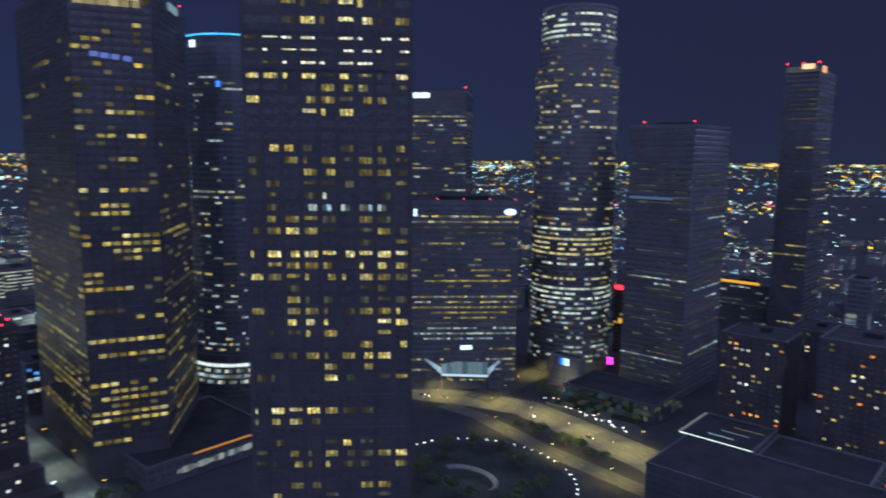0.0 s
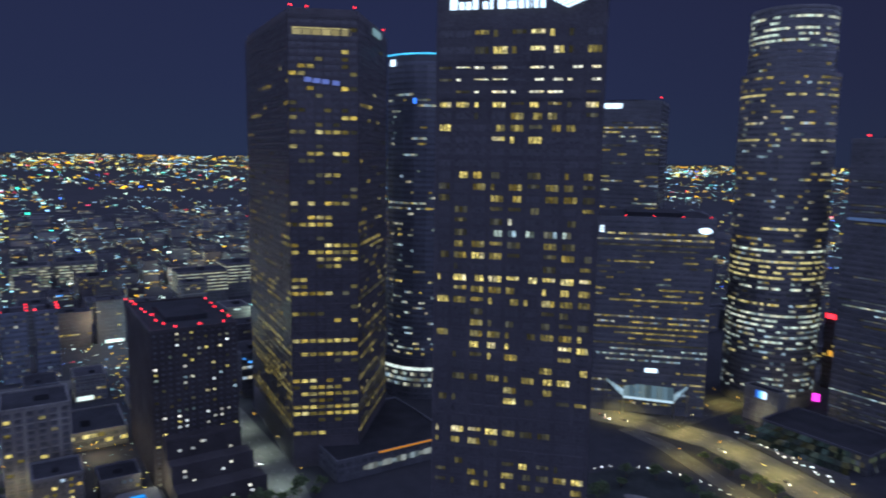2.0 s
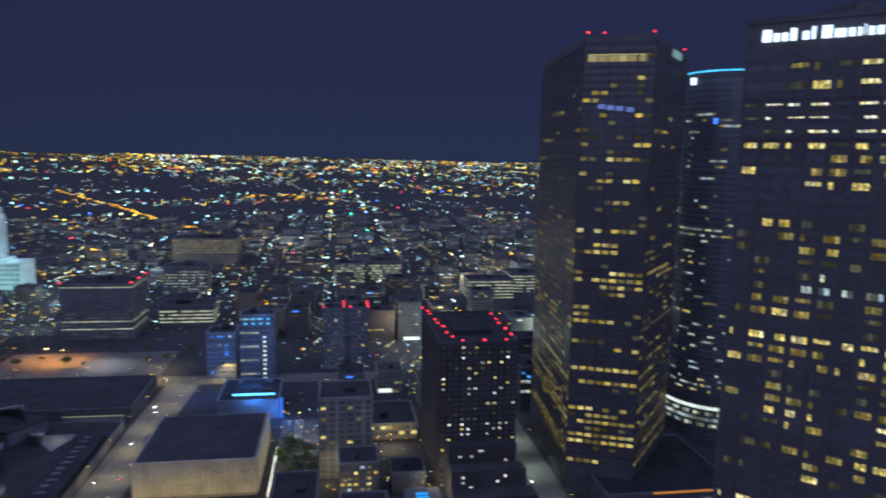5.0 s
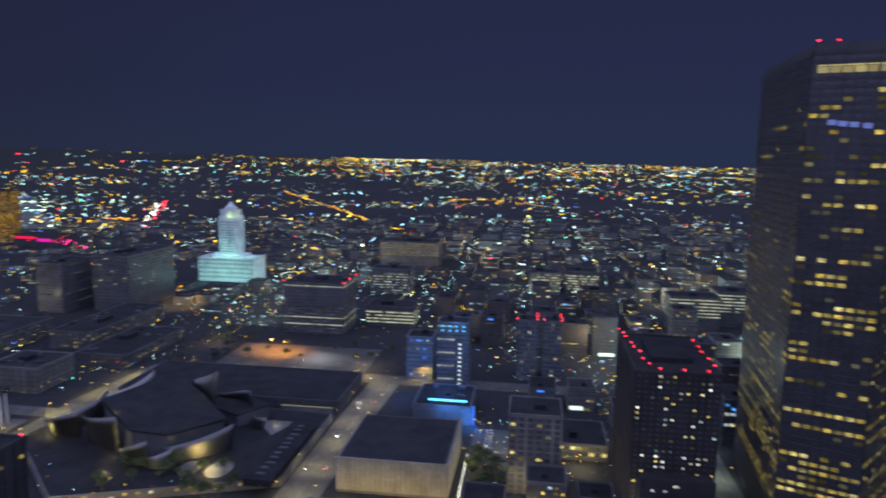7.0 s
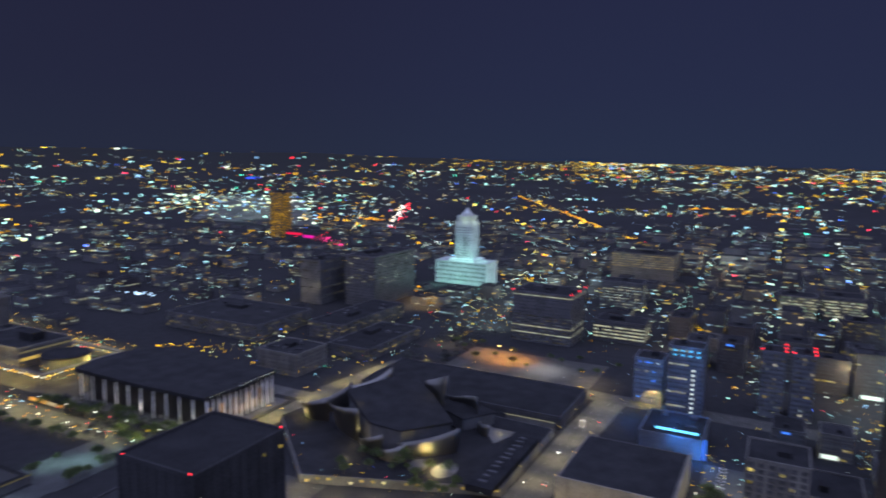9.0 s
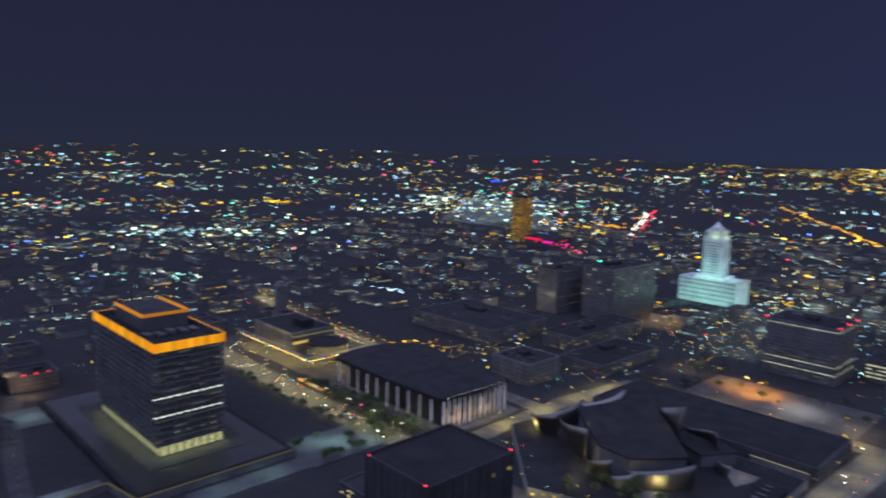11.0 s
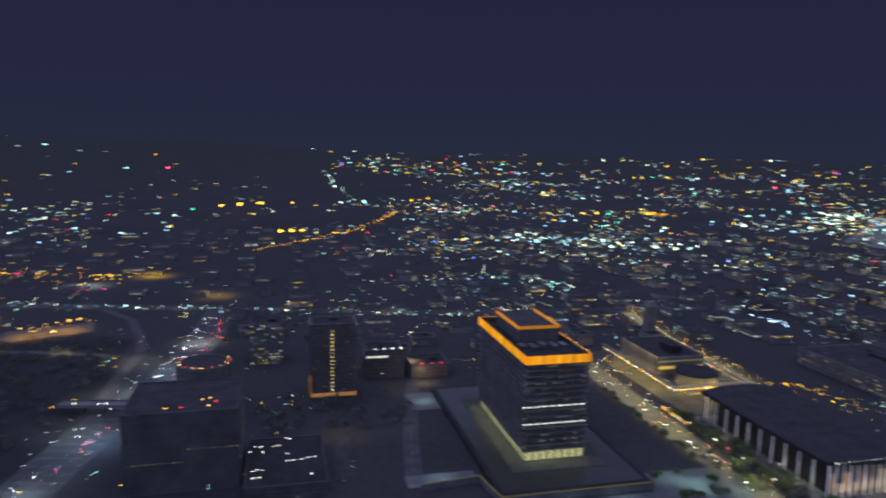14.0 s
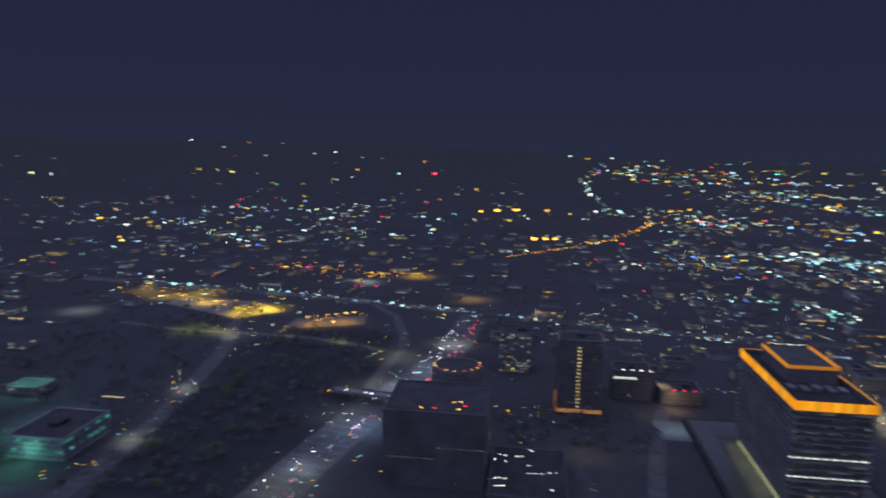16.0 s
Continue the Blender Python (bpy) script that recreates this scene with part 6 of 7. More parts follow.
def lamps_along(pts, gap, off, which=None, light=0.0, every=1, colour=WARM_LAMP, start=0.5, uneven=False):
    which = which or proto
    n = 0
    for p, q in zip(pts, pts[1:]):
        p, q = Vector(p[:2]), Vector(q[:2])
        d = q - p
        k = max(1, int(d.length / gap))
        side = Vector((d.y, -d.x)).normalized()
        for i in range(k):
            c = p + d * ((i + start) / k)
            for s in ((off, -off) if off > 0 else (-off,)):
                w = c + side * s
                m = pose(w.x, w.y, 0, 0, 0, math.degrees(math.atan2(-side.y * s, -side.x * s)))
                if used[id(which)]:
                    copy_thing(which, m)
                else:
                    which.matrix_basis = m
                    used[id(which)] = True
            n += 1
            if light and n % every == 0:
                lamp(c.x, c.y, 15.0, light * 4.2 * ((0.3, 1.7, 0.6, 1.2, 0.2, 2.0)[n % 6] if uneven else 1.0), colour, 1.0, down=True)


lamps_along([(-420, 348), (-350, 356), (-312, 374), (-271, 387), (-168, 367), (-140, 356)], 30, 15.5, proto_c, 8000, 1, OLIVE)
lamps_along([(-312, 400), (-312, 470), (-318, 560)], 34, 12, proto_c, 5500, 1, OLIVE)
lamps_along([(-290, 352), (-232, 339), (-150, 328)], 40, -8, proto_c, 6000, 1, OLIVE)
lamps_along([(-560, 122), (-380, 124), (-330, 118)], 45, 13.5, proto_c, 4300, 1, (0.78, 1.0, 0.88))
lamps_along([(-360, -133), (-520, -129), (-606, -124)], 36, 14, proto_c, 3800, 1, (1.0, 0.86, 0.42))
lamps_along([(-606, -60), (-606, -120), (-612, -240), (-600, -340)], 42, 12.5, proto_c, 7500, 1, (1.0, 0.74, 0.2))
lamps_along([(-336, -380), (-336, -520), (-340, -700), (-352, -880)], 34, 13.5, proto_w, 6500, 1, (1.0, 0.9, 0.36))
lamps_along([(-482, -540), (-492, -760), (-520, -930)], 26, 9.5, None, 7500, 1, (1.0, 0.8, 0.24))
lamps_along(FW[1:8], 62, 23, proto_c, 5500, 1, (0.58, 0.80, 1.0), uneven=True)
lamps_along([(321, -420), (320, -484), (326, -553), (345, -675), (366, -791), (400, -890)], 60, 9.5, proto_c, 6500, 2, (0.85, 0.95, 0.75))
lamps_along([(900, -1178), (690, -1148), (306, -1090), (25, -1030), (-284, -962)], 70, 16, proto_w, 2600, 1, (0.8, 0.85, 1.0), uneven=True)

lamps_along([(451, -856), (358, -860), (269, -850), (204, -830), (172, -813)], 55, -7, proto_c, 4500, 1, (1.0, 0.85, 0.35), uneven=True)
lamps_along([(-595, -349), (-500, -356), (-350, -353)], 38, 8.5, None, 6500, 1, (1.0, 0.8, 0.24))
kiosk = thing("street_cafe", "long low cafe with an amber and white lit front", "cafe")
box_part("body", (-362, -355, -560, -506, 0, 4.2), CONCRETE, kiosk)
box_part("roof", (-362.6, -353.2, -560.6, -505.4, 4.2, 4.7), DARK_ROOF, kiosk)
for i in range(9):
    box_part("front_pane", (-354.9, -354.6, -559 + 5.9 * i, -553.7 + 5.9 * i, 0.6, 3.8), glow("cafe_light", ((1.0, 0.45, 0.1), (1.0, 0.8, 0.5), (1.0, 0.6, 0.2)), 0.5, 1.4), kiosk)
lamp(-350, -535, 5, 2500, (1.0, 0.6, 0.2))
# floodlit lots, with bare spots added to lift trees, streets and plazas near by
for x_, y_, p_, c_ in ((-669, -246, 50000, (1.0, 0.40, 0.05)), (-680, -275, 20000, (1.0, 0.45, 0.08)), (-655, -205, 16000, (0.85, 0.9, 1.0)), (418, -962, 46000, (1.0, 0.66, 0.0)),
                       (392, -990, 46000, (1.0, 0.66, 0.0)), (500, -1018, 30000, (1.0, 0.66, 0.0)), (258, -940, 20000, (1.0, 0.5, 0.03)), (295, -918, 20000, (1.0, 0.5, 0.03)), (-142, -700, 5000, (1.0, 0.75, 0.36)), (-56, -552, 1900, (1.0, 0.72, 0.28)), (-120, -650, 1200, (0.95, 0.85, 0.5)), (-108, -560, 700, (0.9, 0.9, 0.6)),
                       (-640, -150, 6000, (1.0, 0.8, 0.5)), (-690, -330, 6000, (1.0, 0.78, 0.45)), (-560, -345, 7000, (1.0, 0.78, 0.42)), (-215, 275, 900, (0.9, 1.0, 0.9)),
                       (-890, -470, 24000, (1.0, 0.58, 0.12)), (-850, -440, 16000, (1.0, 0.6, 0.15)), (-905, -575, 16000, (1.0, 0.6, 0.15)), (-838, -470, 12000, (1.0, 0.75, 0.4)), (-450, 5, 2500, (1.0, 0.85, 0.6)), (-485, 74, 2500, (0.95, 0.95, 0.85)), (-345, -425, 2600, (0.85, 0.95, 0.6)), (-362, -395, 2600, (0.9, 0.95, 0.55)), (-350, -470, 2200, (0.9, 0.9, 0.5)),
                       (-480, -20, 1500, (0.8, 0.9, 1.0)), (-470, -5, 1200, (0.8, 0.9, 1.0))):
    lamp(x_, y_, 20, p_ * 4.0, c_, 1.5, down=True)
slab("pavement", "open parking lot under an orange lamp", rect(-700, -622, -300, -150), 0, 0.16, ROAD_CONCRETE)
slab("pavement", "open lot under orange lamps", [(330, -890), (330, -950), (235, -985), (225, -935)][::-1], 0, 0.14, ROAD_CONCRETE)
slab("pavement", "open lot under yellow lamps", [(360, -985), (420, -935), (560, -1000), (560, -1060), (420, -1040)], 0, 0.12, ROAD_CONCRETE)
slab("pavement", "pale forecourt with parked cars", rect(-505, -462, -36, 20), 0, 0.3, LITPAVE)
slab("pavement", "plaza with white lamp dots", [(-266, 402.6), (-216, 393.6), (-185, 388), (-190, 407), (-197, 407.5)], 0, 0.32, PAVING)
r_ = random.Random(88)
dots = thing("plaza_lamps", "small white lamps scattered on the plaza", "lamps")
for i in range(18):
    x_ = -272 + 77 * (i + 0.4 * r_.random()) / 18
    y_ = 410 - 18 * i / 18 + (4 if i % 3 == 1 else 0) + r_.uniform(-1, 1)
    beacon(x_, y_, 1.8, dots, LAMP_WHITE, 0.55, "lamp_globe")
    box_part("lamp_post", (x_ - 0.08, x_ + 0.08, y_ - 0.08, y_ + 0.08, 0.3, 1.5), DARK_METAL, dots)

# bare spots added over the freeway and the yards beside it, for lit patches
for x_, y_, p_, c_ in ((98, -751, 60000, (0.45, 0.68, 1.0)), (118, -681, 52000, (0.5, 0.72, 1.0)), (139, -573, 52000, (0.36, 0.60, 1.0)), (150, -520, 10000, (0.5, 0.7, 1.0)), (172, -600, 16000, (0.85, 0.95, 0.8)),
                       (158, -690, 20000, (0.95, 0.92, 0.7)), (148, -790, 26000, (0.95, 0.92, 0.7)), (90, -860, 36000, (0.95, 0.95, 0.75)), (170, -460, 20000, (0.8, 0.9, 0.75)),
                       (425, -505, 30000, (0.15, 1.0, 0.75)), (487, -605, 40000, (0.2, 1.0, 0.85)), (421, -556, 24000, (0.3, 0.9, 1.0)), (378, -446, 20000, (0.1, 1.0, 0.6)),
                       (539, -1081, 130000, (1.0, 0.66, 0.0)), (585, -1049, 110000, (1.0, 0.66, 0.0)), (640, -1082, 90000, (1.0, 0.6, 0.02)), (399, -1004, 110000, (1.0, 0.66, 0.0)),
                       (444, -862, 40000, (0.85, 0.9, 0.08)), (92, -1130, 80000, (1.0, 0.62, 0.15)), (214, -1318, 160000, (1.0, 0.62, 0.02)), (305, -1238, 120000, (0.85, 1.0, 0.9)), (655, -930, 60000, (0.85, 0.95, 0.9))):
    lamp(x_, y_, 26, p_ * 1.6, c_, 1.5, "mast_light", down=True)

# round garden with a ring of lamps and a bowed shelter
garden = thing("garden", "dark round garden ringed by small lamps", "garden")
prism_part("lawn", [(-226 + 50 * math.cos(i * math.pi / 16), 280 + 44 * math.sin(i * math.pi / 16)) for i in range(32)], 0, 2.2, GRASS, garden)
for i in range(30):
    a_ = radians(-10 + 190 * i / 29)
    if i % 7 != 4:
        beacon(-226 + 54 * math.cos(a_), 280 + 47 * math.sin(a_), 2.5, garden, LAMP_WHITE, 0.34, "ring_lamp")
bm = bmesh.new()
rows_ = []
for i in range(15):
    a_ = radians(-5 + 170 * i / 14)
    rows_.append([bm.verts.new((-222 + r__ * 1.15 * math.cos(a_), 264 + r__ * 0.8 * math.sin(a_), z__)) for r__, z__ in ((13.4, 7.4), (15.8, 8.6), (16.0, 8.0), (13.4, 6.8))])
for a__, b__ in zip(rows_, rows_[1:]):
    for i in range(4):
        bm.faces.new((a__[i], a__[(i + 1) % 4], b__[(i + 1) % 4], b__[i]))
bmesh.ops.recalc_face_normals(bm, faces=bm.faces)
part("shelter", bm, PALE_STONE, garden, "bowed pale shelter roof")
lamp(-218, 268, 10.5, 260, (0.85, 1.0, 0.92), 0.6)

# ---------------------------------------------------------------- trees
def tree(name, label, height, spread, seed, group):
    r = random.Random(seed)
    t = thing(name, label, "tree", 0, 0, 0, group)
    bm = bmesh.new()
    bmesh.ops.create_cone(bm, cap_ends=True, segments=6, radius1=0.28, radius2=0.14, depth=height * 0.5)
    bmesh.ops.translate(bm, verts=bm.verts, vec=(0, 0, height * 0.25))
    for k in range(4):
        a = r.uniform(0, 6.28)
        g = bmesh.ops.create_cone(bm, cap_ends=True, segments=5, radius1=0.12, radius2=0.04, depth=height * 0.4)
        bmesh.ops.transform(bm, verts=g["verts"], matrix=Matrix.Translation((0, 0, height * 0.42)) @ Euler((0.6, 0, a)).to_matrix().to_4x4() @ Matrix.Translation((0, 0, height * 0.2)))
    part("trunk", bm, BARK, t)
    vs, fs = [], []
    for k in range(34):
        a, u = r.uniform(0, 6.28), r.random() ** 0.6
        c = Vector((math.cos(a) * spread * u, math.sin(a) * spread * u, height * (0.5 + 0.45 * r.random() * (1.15 - u))))
        for q in range(9):
            p = c + Vector((r.gauss(0, 0.55), r.gauss(0, 0.55), r.gauss(0, 0.4))) * spread * 0.3
            d1 = Vector((r.gauss(0, 1), r.gauss(0, 1), r.gauss(0, 1))).normalized() * 0.5
            d2 = Vector((r.gauss(0, 1), r.gauss(0, 1), r.gauss(0, 1))).normalized() * 0.5
            n = len(vs)
            vs += [p - d1, p + d2, p + d1, p - d2]
            fs.append((n, n + 1, n + 2, n + 3))
    me = bpy.data.meshes.new("crown")
    me.from_pydata(vs, [], fs)
    me.materials.append(LEAVES)
    o = new("crown", me)
    o.parent = t
    return t


TREES = [tree("tree", "dark leafy street tree", 9, 3.4, 101, "street trees"), tree("tree", "broad dark garden tree", 11, 4.6, 102, "garden trees"), tree("tree", "small rounded street tree", 7, 2.8, 103, "street trees")]
spots = []
r_ = random.Random(7)
for i in range(16):
    a_ = radians(360 * i / 16 + r_.uniform(-8, 8))
    spots.append((-226 + 40 * math.cos(a_) * r_.uniform(0.7, 1.1), 280 + 34 * math.sin(a_) * r_.uniform(0.7, 1.1), 2.2))
for i in range(20):
    spots.append((-356 + r_.uniform(-4, 4), -392 - 8.0 * i, 0))
for i in range(12):
    spots.append((-318 + r_.uniform(-3, 3), -452 - 14.0 * i, 0))
for i in range(22):
    spots.append((r_.uniform(-394, -358), r_.uniform(-258, -160), 6.0))
for i in range(24):
    spots.append((r_.uniform(-372, -352), r_.uniform(-370, -330), 0))
for i in range(26):
    spots.append((r_.uniform(230, 300), r_.uniform(-820, -420), 0))
for i in range(22):
    spots.append((r_.uniform(370, 560), r_.uniform(-1050, -900), 0))
for i in range(10):
    spots.append((-186 - 10 * i + r_.uniform(-2, 2), 346 + 1.3 * i if i < 8 else 415, 0))
for i in range(16):
    spots.append((r_.uniform(-345, -265), r_.uniform(-440, -392), 0.4))
for i in range(14):
    spots.append((r_.uniform(-370, -353), r_.uniform(-500, -390), 0))
for i in range(14):
    spots.append((-650 - r_.uniform(0, 60), -140 - 14 * i, 0))
for i in range(14):
    spots.append((-340 + r_.uniform(-3, 5), 140 - 6 * i, 0))
for i in range(14):
    spots.append((r_.uniform(-456, -398), r_.uniform(-34, -12), 0))
for i, (x_, y_, z_) in enumerate(spots):
    m_ = pose(x_, y_, z_, 0, 0, r_.uniform(0, 360)) @ Matrix.Scale(r_.uniform(0.8, 1.25), 4)
    if i < 3:
        TREES[i].matrix_basis = m_
    else:
        copy_thing(TREES[i % 3], m_)

# dark woods on the slopes by the freeway
BRUSH = surface("dark_brush", (0.024, 0.025, 0.027), 0.95, 0, 0.25, 0.3, 0.3, 0.2)
slab("ground_cover", "dark brush on the slope between street and freeway", [(190, -420), (176, -540), (168, -640), (164, -740), (170, -880), (230, -925), (330, -885), (352, -800), (340, -715), (334, -620), (300, -420)][::-1], -0.5, 0.1, BRUSH, "ground")
slab("ground_cover", "dark brush on the slope beyond the street", [(326, -430), (358, -622), (358, -715), (384, -828), (420, -930), (700, -1010), (760, -700), (560, -430)], -0.5, 0.1, BRUSH, "ground")
r_ = random.Random(515)
vs, fs = [], []
WOODS = [((172, 330, -900, -430), 260), ((365, 620, -930, -450), 230), ((-120, 20, -640, -560), 50), ((-100, 60, -1000, -840), 70), ((-760, -610, -350, -300), 40),
         ((-372, -345, -530, -380), 40), ((-346, -325, -470, -395), 18)]
for (x0, x1, y0, y1), count in WOODS:
    for _ in range(count):
        x, y = r_.uniform(x0, x1), r_.uniform(y0, y1)
        if x0 == 172 and abs(x - (176 + (y + 440) * 0.11)) < 26:
            continue
        if x0 == 365 and x < 362 + max(0, -y - 700) * 0.28:
            continue
        h, w = r_.uniform(5, 11), r_.uniform(2.4, 5.0)
        n = len(vs)
        vs += [(x - 0.2, y, 0), (x + 0.2, y, 0), (x, y + 0.3, h * 0.7)]
        fs.append((n, n + 1, n + 2))
        for _ in range(46):
            a, u = r_.uniform(0, 6.28), r_.random() ** 0.55
            c = Vector((x + math.cos(a) * w * u, y + math.sin(a) * w * u, h * (0.35 + 0.65 * r_.random() * (1.1 - 0.6 * u))))
            d1 = Vector((r_.gauss(0, 1), r_.gauss(0, 1), r_.gauss(0, 1))).normalized() * 0.9
            d2 = Vector((r_.gauss(0, 1), r_.gauss(0, 1), r_.gauss(0, 1))).normalized() * 0.9
            n = len(vs)
            vs += [c - d1, c + d2, c + d1, c - d2]
            fs.append((n, n + 1, n + 2, n + 3))
me = bpy.data.meshes.new("woods")
me.from_pydata(vs, [], fs)
me.materials.append(surface("dark_foliage", (0.07, 0.074, 0.066), 0.85, 0, 0.5, 1.0, 0.2))
tagged(new("woods", me), "dark trees covering the slopes and lining the avenues", "trees", kind="stuff")

# ---------------------------------------------------------------- cars
def car(label, paint, group):
    t = thing("car", label, "car", 0, 0, 0, group)
    bm = bmesh.new()
    prism_into(bm, [(-0.9, -2.2), (0.9, -2.2), (0.95, 0), (0.85, 2.2), (-0.85, 2.2), (-0.95, 0)], 0.3, 0.85)
    part("body", bm, paint, t)
    bm = bmesh.new()
    box_into(bm, -0.78, 0.78, -1.6, 0.9, 0.85, 1.4)
    for v in bm.verts:
        if v.co.z > 1.2:
            v.co.x *= 0.82
            v.co.y = v.co.y * 0.72 - 0.1
    part("cabin", bm, GLASS, t)
    for x in (-0.62, 0.62):
        box_part("headlight", (x - 0.2, x + 0.2, 2.15, 2.3, 0.5, 0.75), HEADLIGHT, t)
        box_part("taillight", (x - 0.2, x + 0.2, -2.3, -2.15, 0.55, 0.8), TAILLIGHT, t)
    return t


CARS = [car("dark car with its lights on", CAR_DARK, "cars on the roads"), car("pale car with its lights on", CAR_PALE, "cars on the roads")]
r_ = random.Random(19)
n_car = 0
for pts, width, count in ((FW[2:9], 44, 44), ([(-420, 348), (-350, 356), (-312, 374), (-271, 387), (-168, 367)], 30, 5), ([(-560, 122), (-380, 124)], 26, 5), ([(-380, -132), (-600, -125)], 27, 7),
                          ([(-608, -130), (-606, -330)], 24, 5), ([(-336, -390), (-340, -700)], 26, 10), ([(-482, -500), (-500, -800)], 18, 6), ([(346, -622), (370, -828)], 20, 3)):
    for _ in range(count):
        i = r_.randrange(len(pts) - 1)
        p, q, f = Vector(pts[i]), Vector(pts[i + 1]), r_.random()
        c, d = p.lerp(q, f), (q - p).normalized()
        s = r_.choice((-1, 1))
        lane = (r_.randrange(1, max(2, int(width / 8))) + 0.2) * 3.6 * s
        w = c + Vector((d.y, -d.x)) * lane
        m_ = pose(w.x, w.y, 0.22, 0, 0, math.degrees(math.atan2(d.y, d.x)) - 90 + (0 if s > 0 else 180))
        if n_car < 2:
            CARS[n_car].matrix_basis = m_
        else:
            copy_thing(CARS[n_car % 2], m_)
        n_car += 1

parked = thing("car", "parked car with its lights out", "car", 0, 0, 0, "parked cars")
for c_ in CARS[1].children:
    if c_.name.startswith(("body", "cabin")):
        part(c_.name.split(".")[0], c_.data, None, parked)
for i in range(16):
    m_ = pose(-502 + 5.2 * (i % 8), -24 + 24 * (i // 8) + r_.uniform(-0.6, 0.6), 0.3, 0, 0, r_.uniform(-4, 4))
    if i:
        copy_thing(parked, m_)
    else:
        parked.matrix_basis = m_
# ---------------------------------------------------------------- the streets of lower buildings round the hill
TAKEN = [(-600, -330, -760, -120), (-760, -592, -345, -130), (-520, -130, -640, -360), (-470, -382, -116, -34), (-566, -500, -92, -34), (-508, -405, -38, 62), (-662, -590, -112, 36), (-480, -140, 40, 240), (-560, -40, 240, 620), (-640, -600, 0, 400),
         (-480, -380, 55, 140), (-420, -330, 60, 130), (-210, -140, -210, -140), (90, 260, -1120, -100), (-130, 110, -820, -440), (260, 560, -1080, -380), (-1110, -990, -560, -400), (-820, -740, -290, -190),
         (-930, -770, -620, -480), (-1310, -1230, -290, -150), (-1030, -970, -240, -160), (-850, -790, -200, -125), (-1130, -1030, -10, 110), (-945, -835, 160, 300), (-900, -855, 60, 115),
         (-670, -585, -120, 40), (-1390, -1290, -1140, -940), (-800, -580, -500, -360), (-700, -585, -670, -510), (-260, -100, 600, 720), (-510, -450, 440, 560), (-190, -100, 420, 600)]


def free(x0, x1, y0, y1):
    return not any(x0 < b and x1 > a and y0 < d and y1 > c for a, b, c, d in TAKEN)


r_ = random.Random(2024)
far_v, far_f, far_w = [], [], {k: ([], []) for k in ("warm", "cool", "pale")}


def far_box(x0, x1, y0, y1, h, solid=True):
    n = len(far_v)
    if solid:
        far_v.extend([(x, y, z) for z in (-2, h) for x, y in rect(x0, x1, y0, y1)])
        far_f.extend([tuple(n + i for i in f) for f in ((4, 5, 6, 7), (0, 1, 5, 4), (1, 2, 6, 5), (2, 3, 7, 6), (3, 0, 4, 7))])
    rows_ = max(1, int(h / 4))
    for face in (0, 1):
        for f in range(rows_):
            busy = r_.random() < 0.2
            k = r_.choice(("warm", "cool", "pale"))
            vs, fs = far_w[k]
            length = (y1 - y0) if face else (x1 - x0)
            n_w = max(1, int(length / 5))
            for c in range(n_w):
                if r_.random() < (0.6 if busy else 0.17):
                    s0, s1, z = (c + 0.15) * length / n_w, (c + 0.85) * length / n_w, h - 4 * (f + 1) + 1.2
                    m = len(vs)
                    if face:
                        side = x1 + 0.15 if (x0 + x1) < 0 else x0 - 0.15
                        vs.extend([(side, y0 + s0, z), (side, y0 + s1, z), (side, y0 + s1, z + 1.5), (side, y0 + s0, z + 1.5)])
                    else:
                        side = y1 + 0.15 if (y0 + y1) < 0 else y0 - 0.15
                        vs.extend([(x0 + s0, side, z), (x0 + s1, side, z), (x0 + s1, side, z + 1.5), (x0 + s0, side, z + 1.5)])
                    fs.append((m, m + 1, m + 2, m + 3))


